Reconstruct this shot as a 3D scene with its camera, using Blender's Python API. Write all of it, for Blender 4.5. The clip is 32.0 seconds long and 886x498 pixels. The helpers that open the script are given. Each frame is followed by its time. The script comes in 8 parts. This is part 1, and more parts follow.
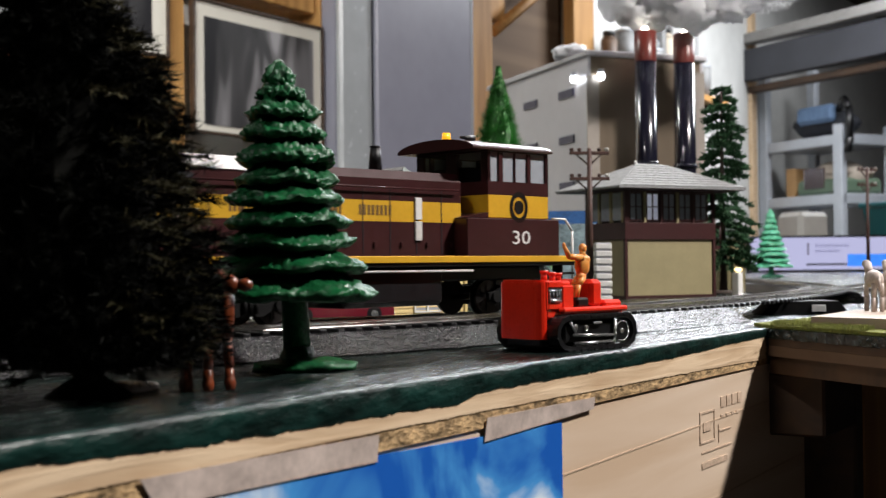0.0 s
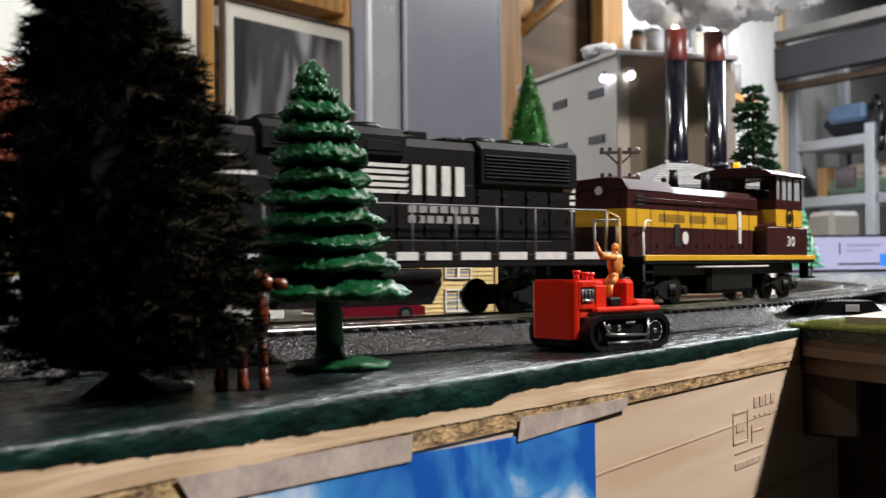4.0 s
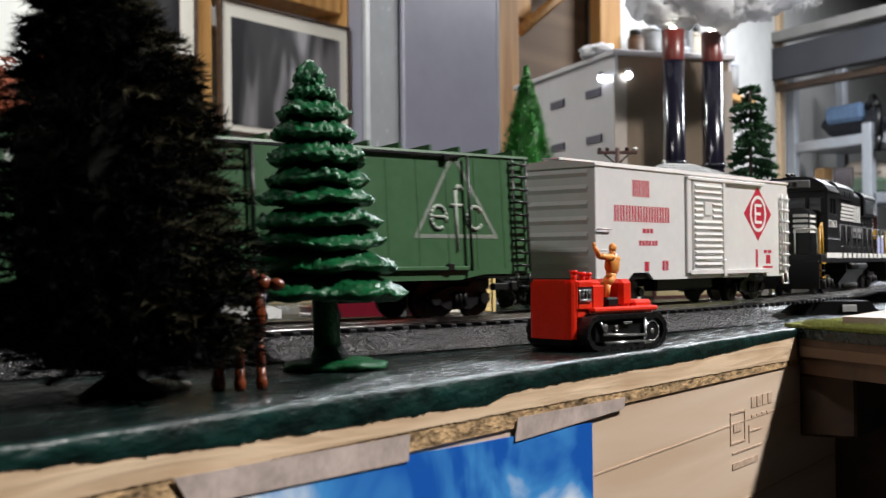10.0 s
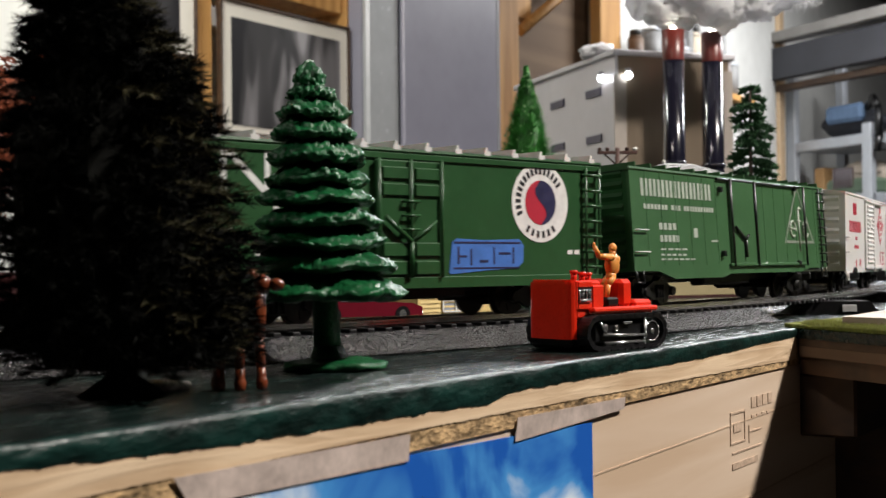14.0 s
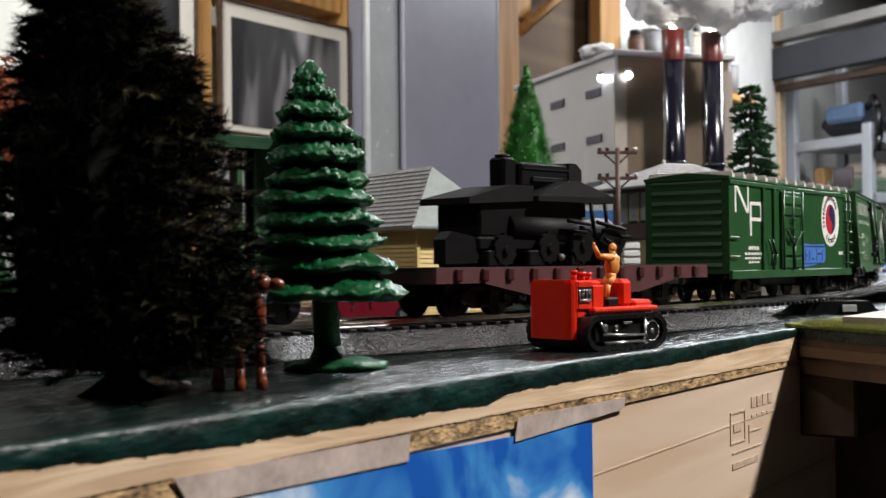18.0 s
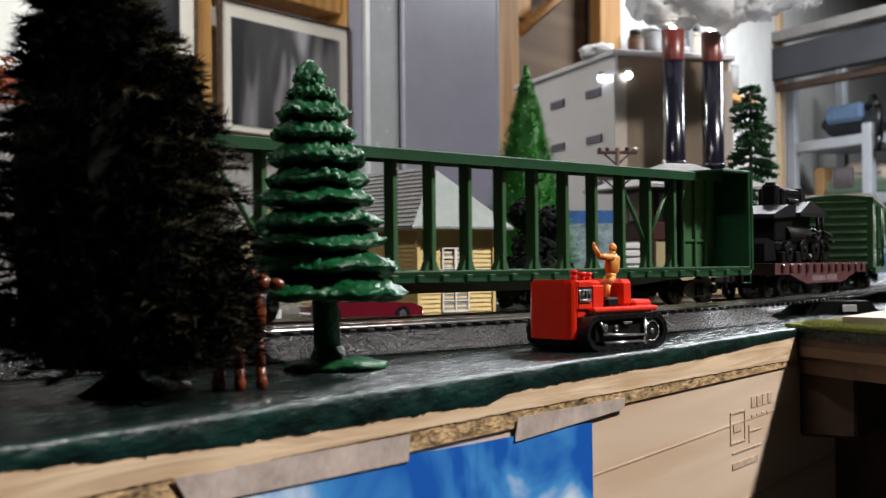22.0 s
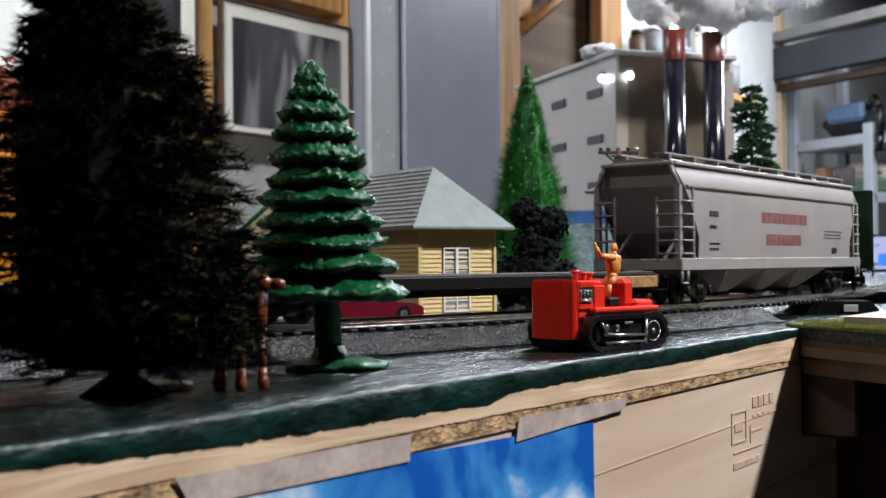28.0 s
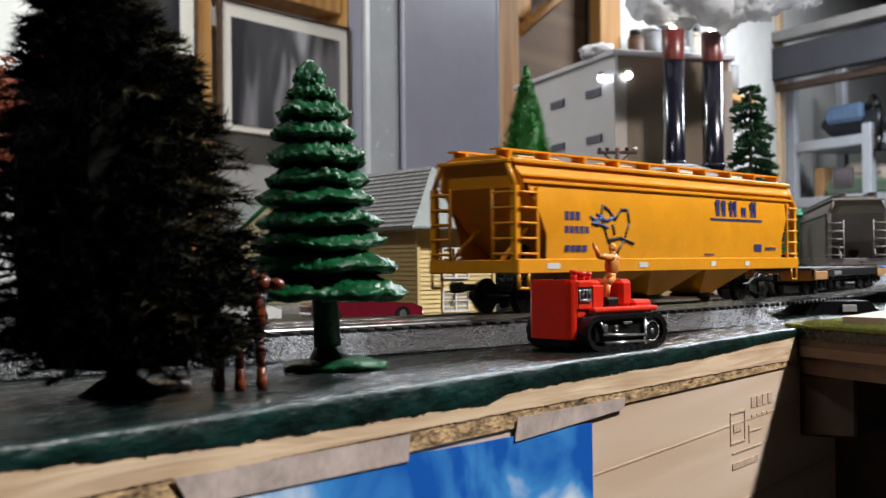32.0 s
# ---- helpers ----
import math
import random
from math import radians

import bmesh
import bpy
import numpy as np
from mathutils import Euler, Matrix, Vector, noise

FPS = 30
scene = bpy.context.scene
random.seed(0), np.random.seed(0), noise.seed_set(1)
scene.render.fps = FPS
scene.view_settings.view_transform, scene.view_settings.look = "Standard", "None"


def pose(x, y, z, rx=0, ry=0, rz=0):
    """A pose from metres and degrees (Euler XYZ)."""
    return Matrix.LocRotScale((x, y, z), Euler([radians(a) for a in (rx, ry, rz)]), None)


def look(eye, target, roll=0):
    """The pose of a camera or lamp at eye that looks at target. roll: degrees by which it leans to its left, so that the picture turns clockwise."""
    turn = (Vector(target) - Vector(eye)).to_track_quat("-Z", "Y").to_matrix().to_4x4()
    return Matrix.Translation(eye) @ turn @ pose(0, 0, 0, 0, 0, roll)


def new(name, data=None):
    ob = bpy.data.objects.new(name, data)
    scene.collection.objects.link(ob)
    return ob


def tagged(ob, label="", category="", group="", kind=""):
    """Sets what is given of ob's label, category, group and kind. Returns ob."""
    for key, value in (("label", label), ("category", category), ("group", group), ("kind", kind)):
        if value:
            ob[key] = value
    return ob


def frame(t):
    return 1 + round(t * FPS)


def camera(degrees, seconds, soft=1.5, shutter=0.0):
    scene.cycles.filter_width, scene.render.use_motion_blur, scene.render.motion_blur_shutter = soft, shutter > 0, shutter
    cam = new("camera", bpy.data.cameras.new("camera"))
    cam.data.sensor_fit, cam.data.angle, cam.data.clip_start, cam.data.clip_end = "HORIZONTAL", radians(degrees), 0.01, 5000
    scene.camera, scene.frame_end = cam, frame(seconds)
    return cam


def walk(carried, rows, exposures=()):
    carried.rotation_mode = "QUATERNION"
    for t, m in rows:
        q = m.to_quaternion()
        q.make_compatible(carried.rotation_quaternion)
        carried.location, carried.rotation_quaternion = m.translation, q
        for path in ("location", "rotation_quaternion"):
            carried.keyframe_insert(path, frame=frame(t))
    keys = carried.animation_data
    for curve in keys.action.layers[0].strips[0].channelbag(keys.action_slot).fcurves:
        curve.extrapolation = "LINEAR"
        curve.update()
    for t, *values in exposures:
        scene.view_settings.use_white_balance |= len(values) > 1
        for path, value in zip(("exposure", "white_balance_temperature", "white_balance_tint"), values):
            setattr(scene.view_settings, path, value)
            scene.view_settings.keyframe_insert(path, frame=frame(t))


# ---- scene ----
# Model railway on a basement table. X runs along the straight track, Y away from the viewer, Z up; z = 0 is the table top.
cam = camera(39.2, 32.0, soft=1.4, shutter=0.5)
# a telephone's small lens, focused on the train
cam.data.dof.use_dof, cam.data.dof.focus_distance, cam.data.dof.aperture_fstop = True, 0.42, 42.0
YAW = 49.9


def cam_pose(pan, slide):
    """The camera, turned by pan degrees to its right and slid by some metres along its own right."""
    a = radians(YAW)
    eye = Vector((math.sin(a) * slide, -math.cos(a) * slide, 0.025))
    b = radians(YAW - pan)
    aim = eye + Vector((math.cos(b), math.sin(b), math.tan(radians(0.70))))
    return look(eye, aim, -0.56)


# seconds, share of the turn still to go (1 = the first heading, 0 = the last)
PAN = ((0.0, 1.0), (0.5, 0.98), (1.0, 0.97), (1.5, 0.97), (2.0, 0.96), (2.2, 0.78), (2.5, 0.43), (3.0, 0.18), (3.5, 0.06), (4.4, -0.22), (5.5, -0.42),
       (6.5, -0.41), (7.0, -0.40), (7.5, -0.20), (8.0, -0.06), (8.5, 0.0), (9.0, 0.0), (22.5, 0.0), (23.0, -0.04), (28.2, -0.04), (29.0, 0.0), (32.0, 0.0))
# seconds, kelvin: the film's own white balance drifts with what fills the picture
BALANCE = ((0.0, 6450), (3.0, 6450), (6.0, 6750), (7.5, 6500), (10.0, 6320), (11.5, 6500), (13.0, 6720), (14.5, 6680), (17.0, 6480), (23.0, 6440), (26.0, 6300), (28.0, 5980), (30.0, 5940), (31.0, 6250), (32.0, 6250))
walk(cam, [(t, cam_pose(1.20 * p, 0.0010 * p)) for t, p in PAN], [(t, 1.0, k, 10) for t, k in BALANCE])

# ---- light: a dim basement with tube lamps out of sight, and added fills ----
world = bpy.data.worlds.new("world")
scene.world = world
world.use_nodes = True
world.node_tree.nodes["Background"].inputs[0].default_value = (0.75, 0.85, 1.0, 1)
world.node_tree.nodes["Background"].inputs[1].default_value = 0.0005


def area_lamp(name, eye, target, sx, sy, watts, colour):
    data = bpy.data.lights.new(name, "AREA")
    data.shape, data.size, data.size_y, data.energy, data.color = "RECTANGLE", sx, sy, watts, colour
    ob = new(name, data)
    ob.matrix_world = look(eye, target)
    return ob


def ROOM_AT(u, n, z):
    """A place given along the room's walls, which stand 16 degrees off the track."""
    a = radians(16)
    return (u * math.cos(a) - n * math.sin(a), u * math.sin(a) + n * math.cos(a), z)


area_lamp("tube_lamp_front", (1.10, -0.58, 1.36), (0.35, 0.28, 0.0), 0.16, 0.10, 27.8, (1.0, 0.945, 0.905))
# weak unseen fill, added to lift the left-facing car ends and tractor front
area_lamp("left_fill_lamp", (-0.85, 0.10, 1.20), (0.25, 0.28, 0.03), 0.4, 0.10, 2.8, (1.0, 0.95, 0.91))
# unseen low lamp, added where its glint falls on the roadbed ramp
area_lamp("low_glint_lamp", (1.75, 0.70, 0.62), (0.4, 0.3, 0.0), 0.4, 0.12, 3.2, (0.95, 0.97, 1.0))
area_lamp("tube_lamp_rear", (1.62, 1.12, 0.96), (0.34, 0.26, 0.0), 0.4, 0.12, 5.0, (0.95, 0.97, 1.0))
area_lamp("tube_lamp_back", (4.0, 2.15, 1.4), (4.0, 2.3, 0.0), 1.2, 0.15, 28.0, (0.95, 0.97, 1.0))
# unseen wash, added to whiten the left wall; it faces away from the train
area_lamp("wall_wash_lamp", ROOM_AT(0.85, 1.35, 1.1), ROOM_AT(1.05, 1.86, 0.35), 0.4, 0.1, 8.6, (0.97, 1.0, 0.95))


# ---- tools ----
class Solid:
    """Gathers simple pieces into one mesh."""

    def __init__(self):
        self.v, self.f, self.s = [], [], []

    def add(self, verts, faces, smooth=False, m=None):
        n = len(self.v)
        for p in verts:
            p = Vector(p)
            self.v.append(m @ p if m else p)
        for f in faces:
            self.f.append([i + n for i in f])
            self.s.append(smooth)
        return self

    def box(self, x0, x1, y0, y1, z0, z1, b=0.0, m=None):
        if x0 > x1: x0, x1 = x1, x0
        if y0 > y1: y0, y1 = y1, y0
        if z0 > z1: z0, z1 = z1, z0
        b = min(b, (x1 - x0) * 0.45, (y1 - y0) * 0.45, (z1 - z0) * 0.45)
        if b <= 0:
            v = [(x, y, z) for z in (z0, z1) for y in (y0, y1) for x in (x0, x1)]
            f = [(0, 2, 3, 1), (4, 5, 7, 6), (0, 1, 5, 4), (2, 6, 7, 3), (0, 4, 6, 2), (1, 3, 7, 5)]
            return self.add(v, f, False, m)
        bm = bmesh.new()
        bmesh.ops.create_cube(bm, size=1)
        for q in bm.verts:
            q.co = Vector(((x0 + x1) / 2 + q.co.x * (x1 - x0), (y0 + y1) / 2 + q.co.y * (y1 - y0), (z0 + z1) / 2 + q.co.z * (z1 - z0)))
        bmesh.ops.bevel(bm, geom=bm.edges[:], offset=b, segments=1, affect="EDGES", profile=0.5)
        return self.take(bm, False, m)

    def take(self, bm, smooth=False, m=None):
        bm.verts.index_update()
        self.add([q.co.copy() for q in bm.verts], [[q.index for q in f.verts] for f in bm.faces], smooth, m)
        bm.free()
        return self

    def cyl(self, p0, p1, r0, r1=None, n=12, caps=True, smooth=True, m=None):
        r1 = r0 if r1 is None else r1
        p0, p1 = Vector(p0), Vector(p1)
        q = (p1 - p0).to_track_quat("Z", "Y")
        v = []
        for p, r in ((p0, r0), (p1, r1)):
            for i in range(n):
                a = 2 * math.pi * i / n
                v.append(p + q @ Vector((r * math.cos(a), r * math.sin(a), 0)))
        self.add(v, [(i, (i + 1) % n, n + (i + 1) % n, n + i) for i in range(n)], smooth, m)
        if caps:
            k = len(self.v) - 2 * n
            self.f += [[k + i for i in reversed(range(n))], [k + n + i for i in range(n)]]
            self.s += [False, False]
        return self

    def tube(self, pts, r, n=6, m=None):
        for a, b in zip(pts, pts[1:]):
            self.cyl(a, b, r, r, n, True, True, m)
        return self

    def prism(self, outline, y0, y1, plane="xz", m=None):
        """An outline of (a, b) pairs drawn in a plane and pushed through from y0 to y1."""
        n = len(outline)
        area = sum(outline[i][0] * outline[(i + 1) % n][1] - outline[(i + 1) % n][0] * outline[i][1] for i in range(n))
        if area < 0:
            outline = outline[::-1]
        put = {"xz": lambda a, b, c: (a, c, b), "yz": lambda a, b, c: (c, a, b), "xy": lambda a, b, c: (a, b, c)}[plane]
        v = [put(a, b, y0) for a, b in outline] + [put(a, b, y1) for a, b in outline]
        f = [(i, (i + 1) % n, n + (i + 1) % n, n + i) for i in range(n)] + [list(range(n))[::-1], [n + i for i in range(n)]]
        if plane == "xz":
            f = [list(q)[::-1] for q in f]
        return self.add(v, f, False, m)

    def ball(self, c, r, sx=1.0, sy=1.0, sz=1.0, sub=2, rough=0.0, scale=1.0, m=None):
        bm = bmesh.new()
        bmesh.ops.create_icosphere(bm, subdivisions=sub, radius=1.0)
        c = Vector(c)
        for q in bm.verts:
            k = 1 + rough * noise.noise(q.co * scale + c * 77)
            q.co = c + Vector((q.co.x * sx, q.co.y * sy, q.co.z * sz)) * r * k
        return self.take(bm, True, m)

    def mesh(self, name):
        me = bpy.data.meshes.new(name)
        me.from_pydata([tuple(q) for q in self.v], [], self.f)
        me.polygons.foreach_set("use_smooth", self.s)
        me.update()
        return me


def part(name, solid, material, parent=None, label=""):
    me = solid.mesh(name) if isinstance(solid, Solid) else solid
    if material and not me.materials:
        me.materials.append(material)
    ob = new(name, me)
    if parent:
        ob.parent = parent
    return tagged(ob, label)


def thing(name, label, category, m=None, group="", kind=""):
    ob = new(name)
    ob.empty_display_size = 0.02
    if m is not None:
        ob.matrix_world = m
    return tagged(ob, label, category, group, kind)


def lone(name, solid, material, label, category, m=None, group="", kind=""):
    ob = part(name, solid, material)
    if m is not None:
        ob.matrix_world = m
    return tagged(ob, label, category, group, kind)


def letters(name, text, size, material, parent, m, depth=0.0001, spacing=1.0, width=None, label=""):
    """Raised lettering in the built-in font, as a mesh; m places its lower left corner, reading along x, standing along z."""
    cu = bpy.data.curves.new(name, "FONT")
    cu.body, cu.size, cu.extrude, cu.space_character, cu.resolution_u = text, size, depth, spacing, 2
    tmp = new(name, cu)
    bpy.context.view_layer.update()
    me = bpy.data.meshes.new_from_object(tmp.evaluated_get(bpy.context.evaluated_depsgraph_get()))
    bpy.data.objects.remove(tmp)
    xs = [q.co.x for q in me.vertices]
    k = width / (max(xs) - min(xs)) if width else 1.0
    x0 = min(xs)
    for q in me.vertices:
        q.co = ((q.co.x - x0) * k, -q.co.z, q.co.y)
    me.materials.clear()
    me.materials.append(material)
    ob = new(name, me)
    ob.parent = parent
    ob.matrix_local = m
    return tagged(ob, label)


# ---- materials ----
def material(name, base, rough=0.5, metal=0.0, vary=0.25, scale=60.0, bump=0.0, fine=6.0, coat=0.0, dark=None, clear=0.0, glow=0.0, spec=0.5, stretch=(1, 1, 1), sub=0.0):
    """A surface whose colour and gloss wander at two sizes (scale, and fine times that), in object space."""
    mat = bpy.data.materials.new(name)
    mat.use_nodes = True
    nt = mat.node_tree
    b = nt.nodes["Principled BSDF"]
    co = nt.nodes.new("ShaderNodeTexCoord")
    mp = nt.nodes.new("ShaderNodeMapping")
    mp.inputs["Scale"].default_value = stretch
    nt.links.new(co.outputs["Object"], mp.inputs["Vector"])
    n1 = nt.nodes.new("ShaderNodeTexNoise")
    n2 = nt.nodes.new("ShaderNodeTexNoise")
    for n, s in ((n1, scale), (n2, scale * fine)):
        n.inputs["Scale"].default_value = s
        n.inputs["Detail"].default_value = 4
        nt.links.new(mp.outputs[0], n.inputs["Vector"])
    mixf = nt.nodes.new("ShaderNodeMath")
    mixf.operation = "MULTIPLY_ADD"
    mixf.inputs[1].default_value = 0.6
    nt.links.new(n1.outputs["Fac"], mixf.inputs[0])
    k = nt.nodes.new("ShaderNodeMath")
    k.operation = "MULTIPLY"
    k.inputs[1].default_value = 0.4
    nt.links.new(n2.outputs["Fac"], k.inputs[0])
    nt.links.new(k.outputs[0], mixf.inputs[2])
    ramp = nt.nodes.new("ShaderNodeValToRGB")
    lo = dark or tuple(c * (1 - vary) for c in base)
    hi = tuple(min(1.0, c * (1 + vary * 0.6)) for c in base)
    ramp.color_ramp.elements[0].position, ramp.color_ramp.elements[1].position = 0.36, 0.66
    ramp.color_ramp.elements[0].color, ramp.color_ramp.elements[1].color = (*lo, 1), (*hi, 1)
    nt.links.new(mixf.outputs[0], ramp.inputs[0])
    nt.links.new(ramp.outputs[0], b.inputs["Base Color"])
    rr = nt.nodes.new("ShaderNodeMapRange")
    rr.inputs["To Min"].default_value, rr.inputs["To Max"].default_value = max(0.03, rough * 0.75), min(1, rough * 1.25)
    nt.links.new(n2.outputs["Fac"], rr.inputs["Value"])
    nt.links.new(rr.outputs[0], b.inputs["Roughness"])
    b.inputs["Metallic"].default_value = metal
    b.inputs["Specular IOR Level"].default_value = spec
    b.inputs["Coat Weight"].default_value = coat
    b.inputs["Transmission Weight"].default_value = clear
    if glow:
        b.inputs["Emission Color"].default_value = (*base, 1)
        b.inputs["Emission Strength"].default_value = glow
    if sub:
        b.inputs["Subsurface Weight"].default_value = sub
        b.inputs["Subsurface Scale"].default_value = 0.003
    if bump:
        bp = nt.nodes.new("ShaderNodeBump")
        bp.inputs["Distance"].default_value = bump
        bp.inputs["Strength"].default_value = 0.8
        nt.links.new(mixf.outputs[0], bp.inputs["Height"])
        nt.links.new(bp.outputs[0], b.inputs["Normal"])
    return mat


def wood(name, light, dark, along=0, grain=90.0, rough=0.6, bump=0.0003):
    """Sawn timber: long streaks along one axis of the object, with wavy rings."""
    mat = bpy.data.materials.new(name)
    mat.use_nodes = True
    nt = mat.node_tree
    b = nt.nodes["Principled BSDF"]
    co = nt.nodes.new("ShaderNodeTexCoord")
    mp = nt.nodes.new("ShaderNodeMapping")
    sc = [1.0, 1.0, 1.0]
    sc[along] = 0.06
    mp.inputs["Scale"].default_value = sc
    nt.links.new(co.outputs["Object"], mp.inputs["Vector"])
    n1 = nt.nodes.new("ShaderNodeTexNoise")
    n1.inputs["Scale"].default_value, n1.inputs["Detail"].default_value, n1.inputs["Distortion"].default_value = grain, 5, 1.2
    nt.links.new(mp.outputs[0], n1.inputs["Vector"])
    n2 = nt.nodes.new("ShaderNodeTexNoise")
    n2.inputs["Scale"].default_value, n2.inputs["Detail"].default_value = grain * 0.15, 2
    nt.links.new(co.outputs["Object"], n2.inputs["Vector"])
    mx = nt.nodes.new("ShaderNodeMath")
    mx.operation = "MULTIPLY_ADD"
    mx.inputs[1].default_value, mx.inputs[2].default_value = 0.3, 0.0
    nt.links.new(n2.outputs["Fac"], mx.inputs[0])
    ad = nt.nodes.new("ShaderNodeMath")
    ad.operation = "MULTIPLY_ADD"
    ad.inputs[1].default_value = 0.7
    nt.links.new(n1.outputs["Fac"], ad.inputs[0])
    nt.links.new(mx.outputs[0], ad.inputs[2])
    ramp = nt.nodes.new("ShaderNodeValToRGB")
    ramp.color_ramp.elements[0].position, ramp.color_ramp.elements[1].position = 0.38, 0.62
    ramp.color_ramp.elements[0].color, ramp.color_ramp.elements[1].color = (*dark, 1), (*light, 1)
    nt.links.new(ad.outputs[0], ramp.inputs[0])
    nt.links.new(ramp.outputs[0], b.inputs["Base Color"])
    b.inputs["Roughness"].default_value = rough
    bp = nt.nodes.new("ShaderNodeBump")
    bp.inputs["Distance"].default_value, bp.inputs["Strength"].default_value = bump, 0.6
    nt.links.new(n1.outputs["Fac"], bp.inputs["Height"])
    nt.links.new(bp.outputs[0], b.inputs["Normal"])
    return mat

# ---- palette ----
GREEN_PAINT = material("dark_green_brushed_paint", (0.0022, 0.0090, 0.0075), 0.26, vary=0.7, scale=110, bump=0.0075, fine=4, spec=0.6, stretch=(0.20, 1, 1))
EDGE_PAINT = material("dark_green_thick_paint", (0.0035, 0.0230, 0.0185), 0.38, vary=0.75, scale=180, bump=0.0016, fine=3, stretch=(0.40, 1, 1))
PLY = wood("plywood_edge", (0.66, 0.50, 0.33), (0.46, 0.31, 0.18), 0, 300, 0.8, 0.0006)
PLY_ROUGH = material("rough_plywood_core", (0.46, 0.31, 0.16), 0.9, vary=0.85, scale=420, bump=0.0016, fine=3, stretch=(0.45, 1, 1), spec=0.2)
PINE = wood("pine_board", (0.64, 0.51, 0.39), (0.53, 0.39, 0.27), 0, 60, 0.55, 0.0002)
PINE_LINE = material("pine_grain_line", (0.52, 0.385, 0.27), 0.6, vary=0.15, scale=40)
STUD = wood("stud_timber", (0.60, 0.33, 0.11), (0.38, 0.18, 0.05), 2, 30, 0.65, 0.001)
BROWN = wood("dark_brown_board", (0.065, 0.032, 0.014), (0.024, 0.012, 0.006), 0, 60, 0.6)
SHEET = wood("brown_sheathing", (0.17, 0.11, 0.065), (0.10, 0.06, 0.035), 0, 8, 0.8)
# for walls out of view: made dark to hold down bounced light
UNSEEN_WALL = wood("dark_unseen_wall", (0.06, 0.038, 0.024), (0.03, 0.018, 0.012), 2, 8, 0.7)
PLASTER = material("grey_white_wallboard", (0.62, 0.62, 0.6), 0.9, vary=0.1, scale=3, bump=0.001)
CONCRETE = material("concrete_floor", (0.11, 0.105, 0.10), 0.8, vary=0.3, scale=4, bump=0.002)
BLACK_PLASTIC = material("black_plastic", (0.006, 0.006, 0.007), 0.35, vary=0.4, scale=200, bump=0.00005)
BED_BLACK = material("grainy_black_plastic_bed", (0.005, 0.0048, 0.006), 0.27, vary=0.8, scale=800, bump=0.0013, fine=2.5, spec=0.60)
MATT_BLACK = material("matt_black_painted_wood", (0.004, 0.004, 0.0045), 0.7, vary=0.5, scale=200, bump=0.0002, spec=0.2)
RAIL_STEEL = material("rail_steel", (0.62, 0.60, 0.58), 0.24, 0.95, vary=0.3, scale=150)
RED_PLASTIC = material("red_plastic", (0.72, 0.022, 0.006), 0.3, vary=0.1, scale=150, coat=0.3, sub=0.08)
TAN_PLASTIC = material("tan_plastic", (0.78, 0.30, 0.06), 0.4, vary=0.15, scale=200, sub=0.12)
PINE_PLASTIC = material("green_moulded_plastic", (0.003, 0.070, 0.020), 0.38, vary=0.4, scale=500, bump=0.0005, fine=2, spec=0.32)
WHITE_PAINT = material("white_paint", (0.78, 0.77, 0.74), 0.5, vary=0.06, scale=40)
GREY_METAL = material("pale_grey_metal", (0.46, 0.46, 0.52), 0.38, 0.3, vary=0.05, scale=6)
SHELF_METAL = material("shelf_steel", (0.52, 0.55, 0.6), 0.42, 0.4, vary=0.1, scale=9)
CEILING = wood("ceiling_boards", (0.07, 0.045, 0.03), (0.03, 0.02, 0.012), 0, 12, 0.8)
TAPE = material("clouded_packing_tape", (0.54, 0.45, 0.40), 0.45, vary=0.3, scale=90, coat=0.3)
GRASS = material("yellow_green_grass_mat", (0.20, 0.22, 0.03), 0.9, vary=0.5, scale=900, bump=0.001)

# ---- room, along the wall: u to the right, n away, turned 16 degrees from the track ----
ROOM = Matrix.Rotation(radians(16), 4, "Z")


def at(u, n, z=0.0, rz=0.0):
    return ROOM @ pose(u, n, z, 0, 0, rz)


def structure(name, solid, mat, label, category, m=ROOM):
    return lone(name, solid, mat, label, category, m, "", "structure")


structure("floor", Solid().box(-3, 9, -3, 2.1, -0.98, -0.93), CONCRETE, "bare grey concrete basement floor", "floor")
structure("ceiling", Solid().box(-3, 9, -3, 2.1, 1.5, 1.55), CEILING, "dark open timber basement ceiling", "ceiling")
structure("wall_north_end", Solid().box(-3, 0.95, 1.86, 1.96, -0.93, 1.5), UNSEEN_WALL, "unseen end of the basement wall, dark to cut bounced light", "wall")
structure("wall_north", Solid().box(0.95, 2.93, 1.86, 1.96, -0.93, 1.5), PLASTER, "pale wallboard behind open wooden studs", "wall")
structure("wall_sheathing", Solid().box(2.93, 3.706, 1.90, 1.96, -0.93, 1.5), SHEET, "dark brown board sheathing between studs", "wall")
structure("wall_north_far", Solid().box(3.706, 9, 1.86, 1.96, -0.93, 1.5), PLASTER, "pale grey basement wallboard", "wall")
structure("wall_west", Solid().box(-3.1, -3.0, -3, 2.1, -0.93, 1.5), UNSEEN_WALL, "unseen basement wall, dark to cut bounced light", "wall")
structure("wall_east", Solid().box(9.0, 9.1, -3, 2.1, -0.93, 1.5), UNSEEN_WALL, "unseen basement wall, dark to cut bounced light", "wall")
structure("wall_south", Solid().box(-3, 9, -3.1, -3.0, -0.93, 1.5), UNSEEN_WALL, "unseen basement wall, dark to cut bounced light", "wall")

# ---- table ----
NE = 0.1485
table = thing("layout_table", "plywood model railway table painted glossy dark green", "table", ROOM)
part("table_top", Solid().box(-1.5, 0.452, NE, 1.5, -0.0035, 0.0), GREEN_PAINT, table)
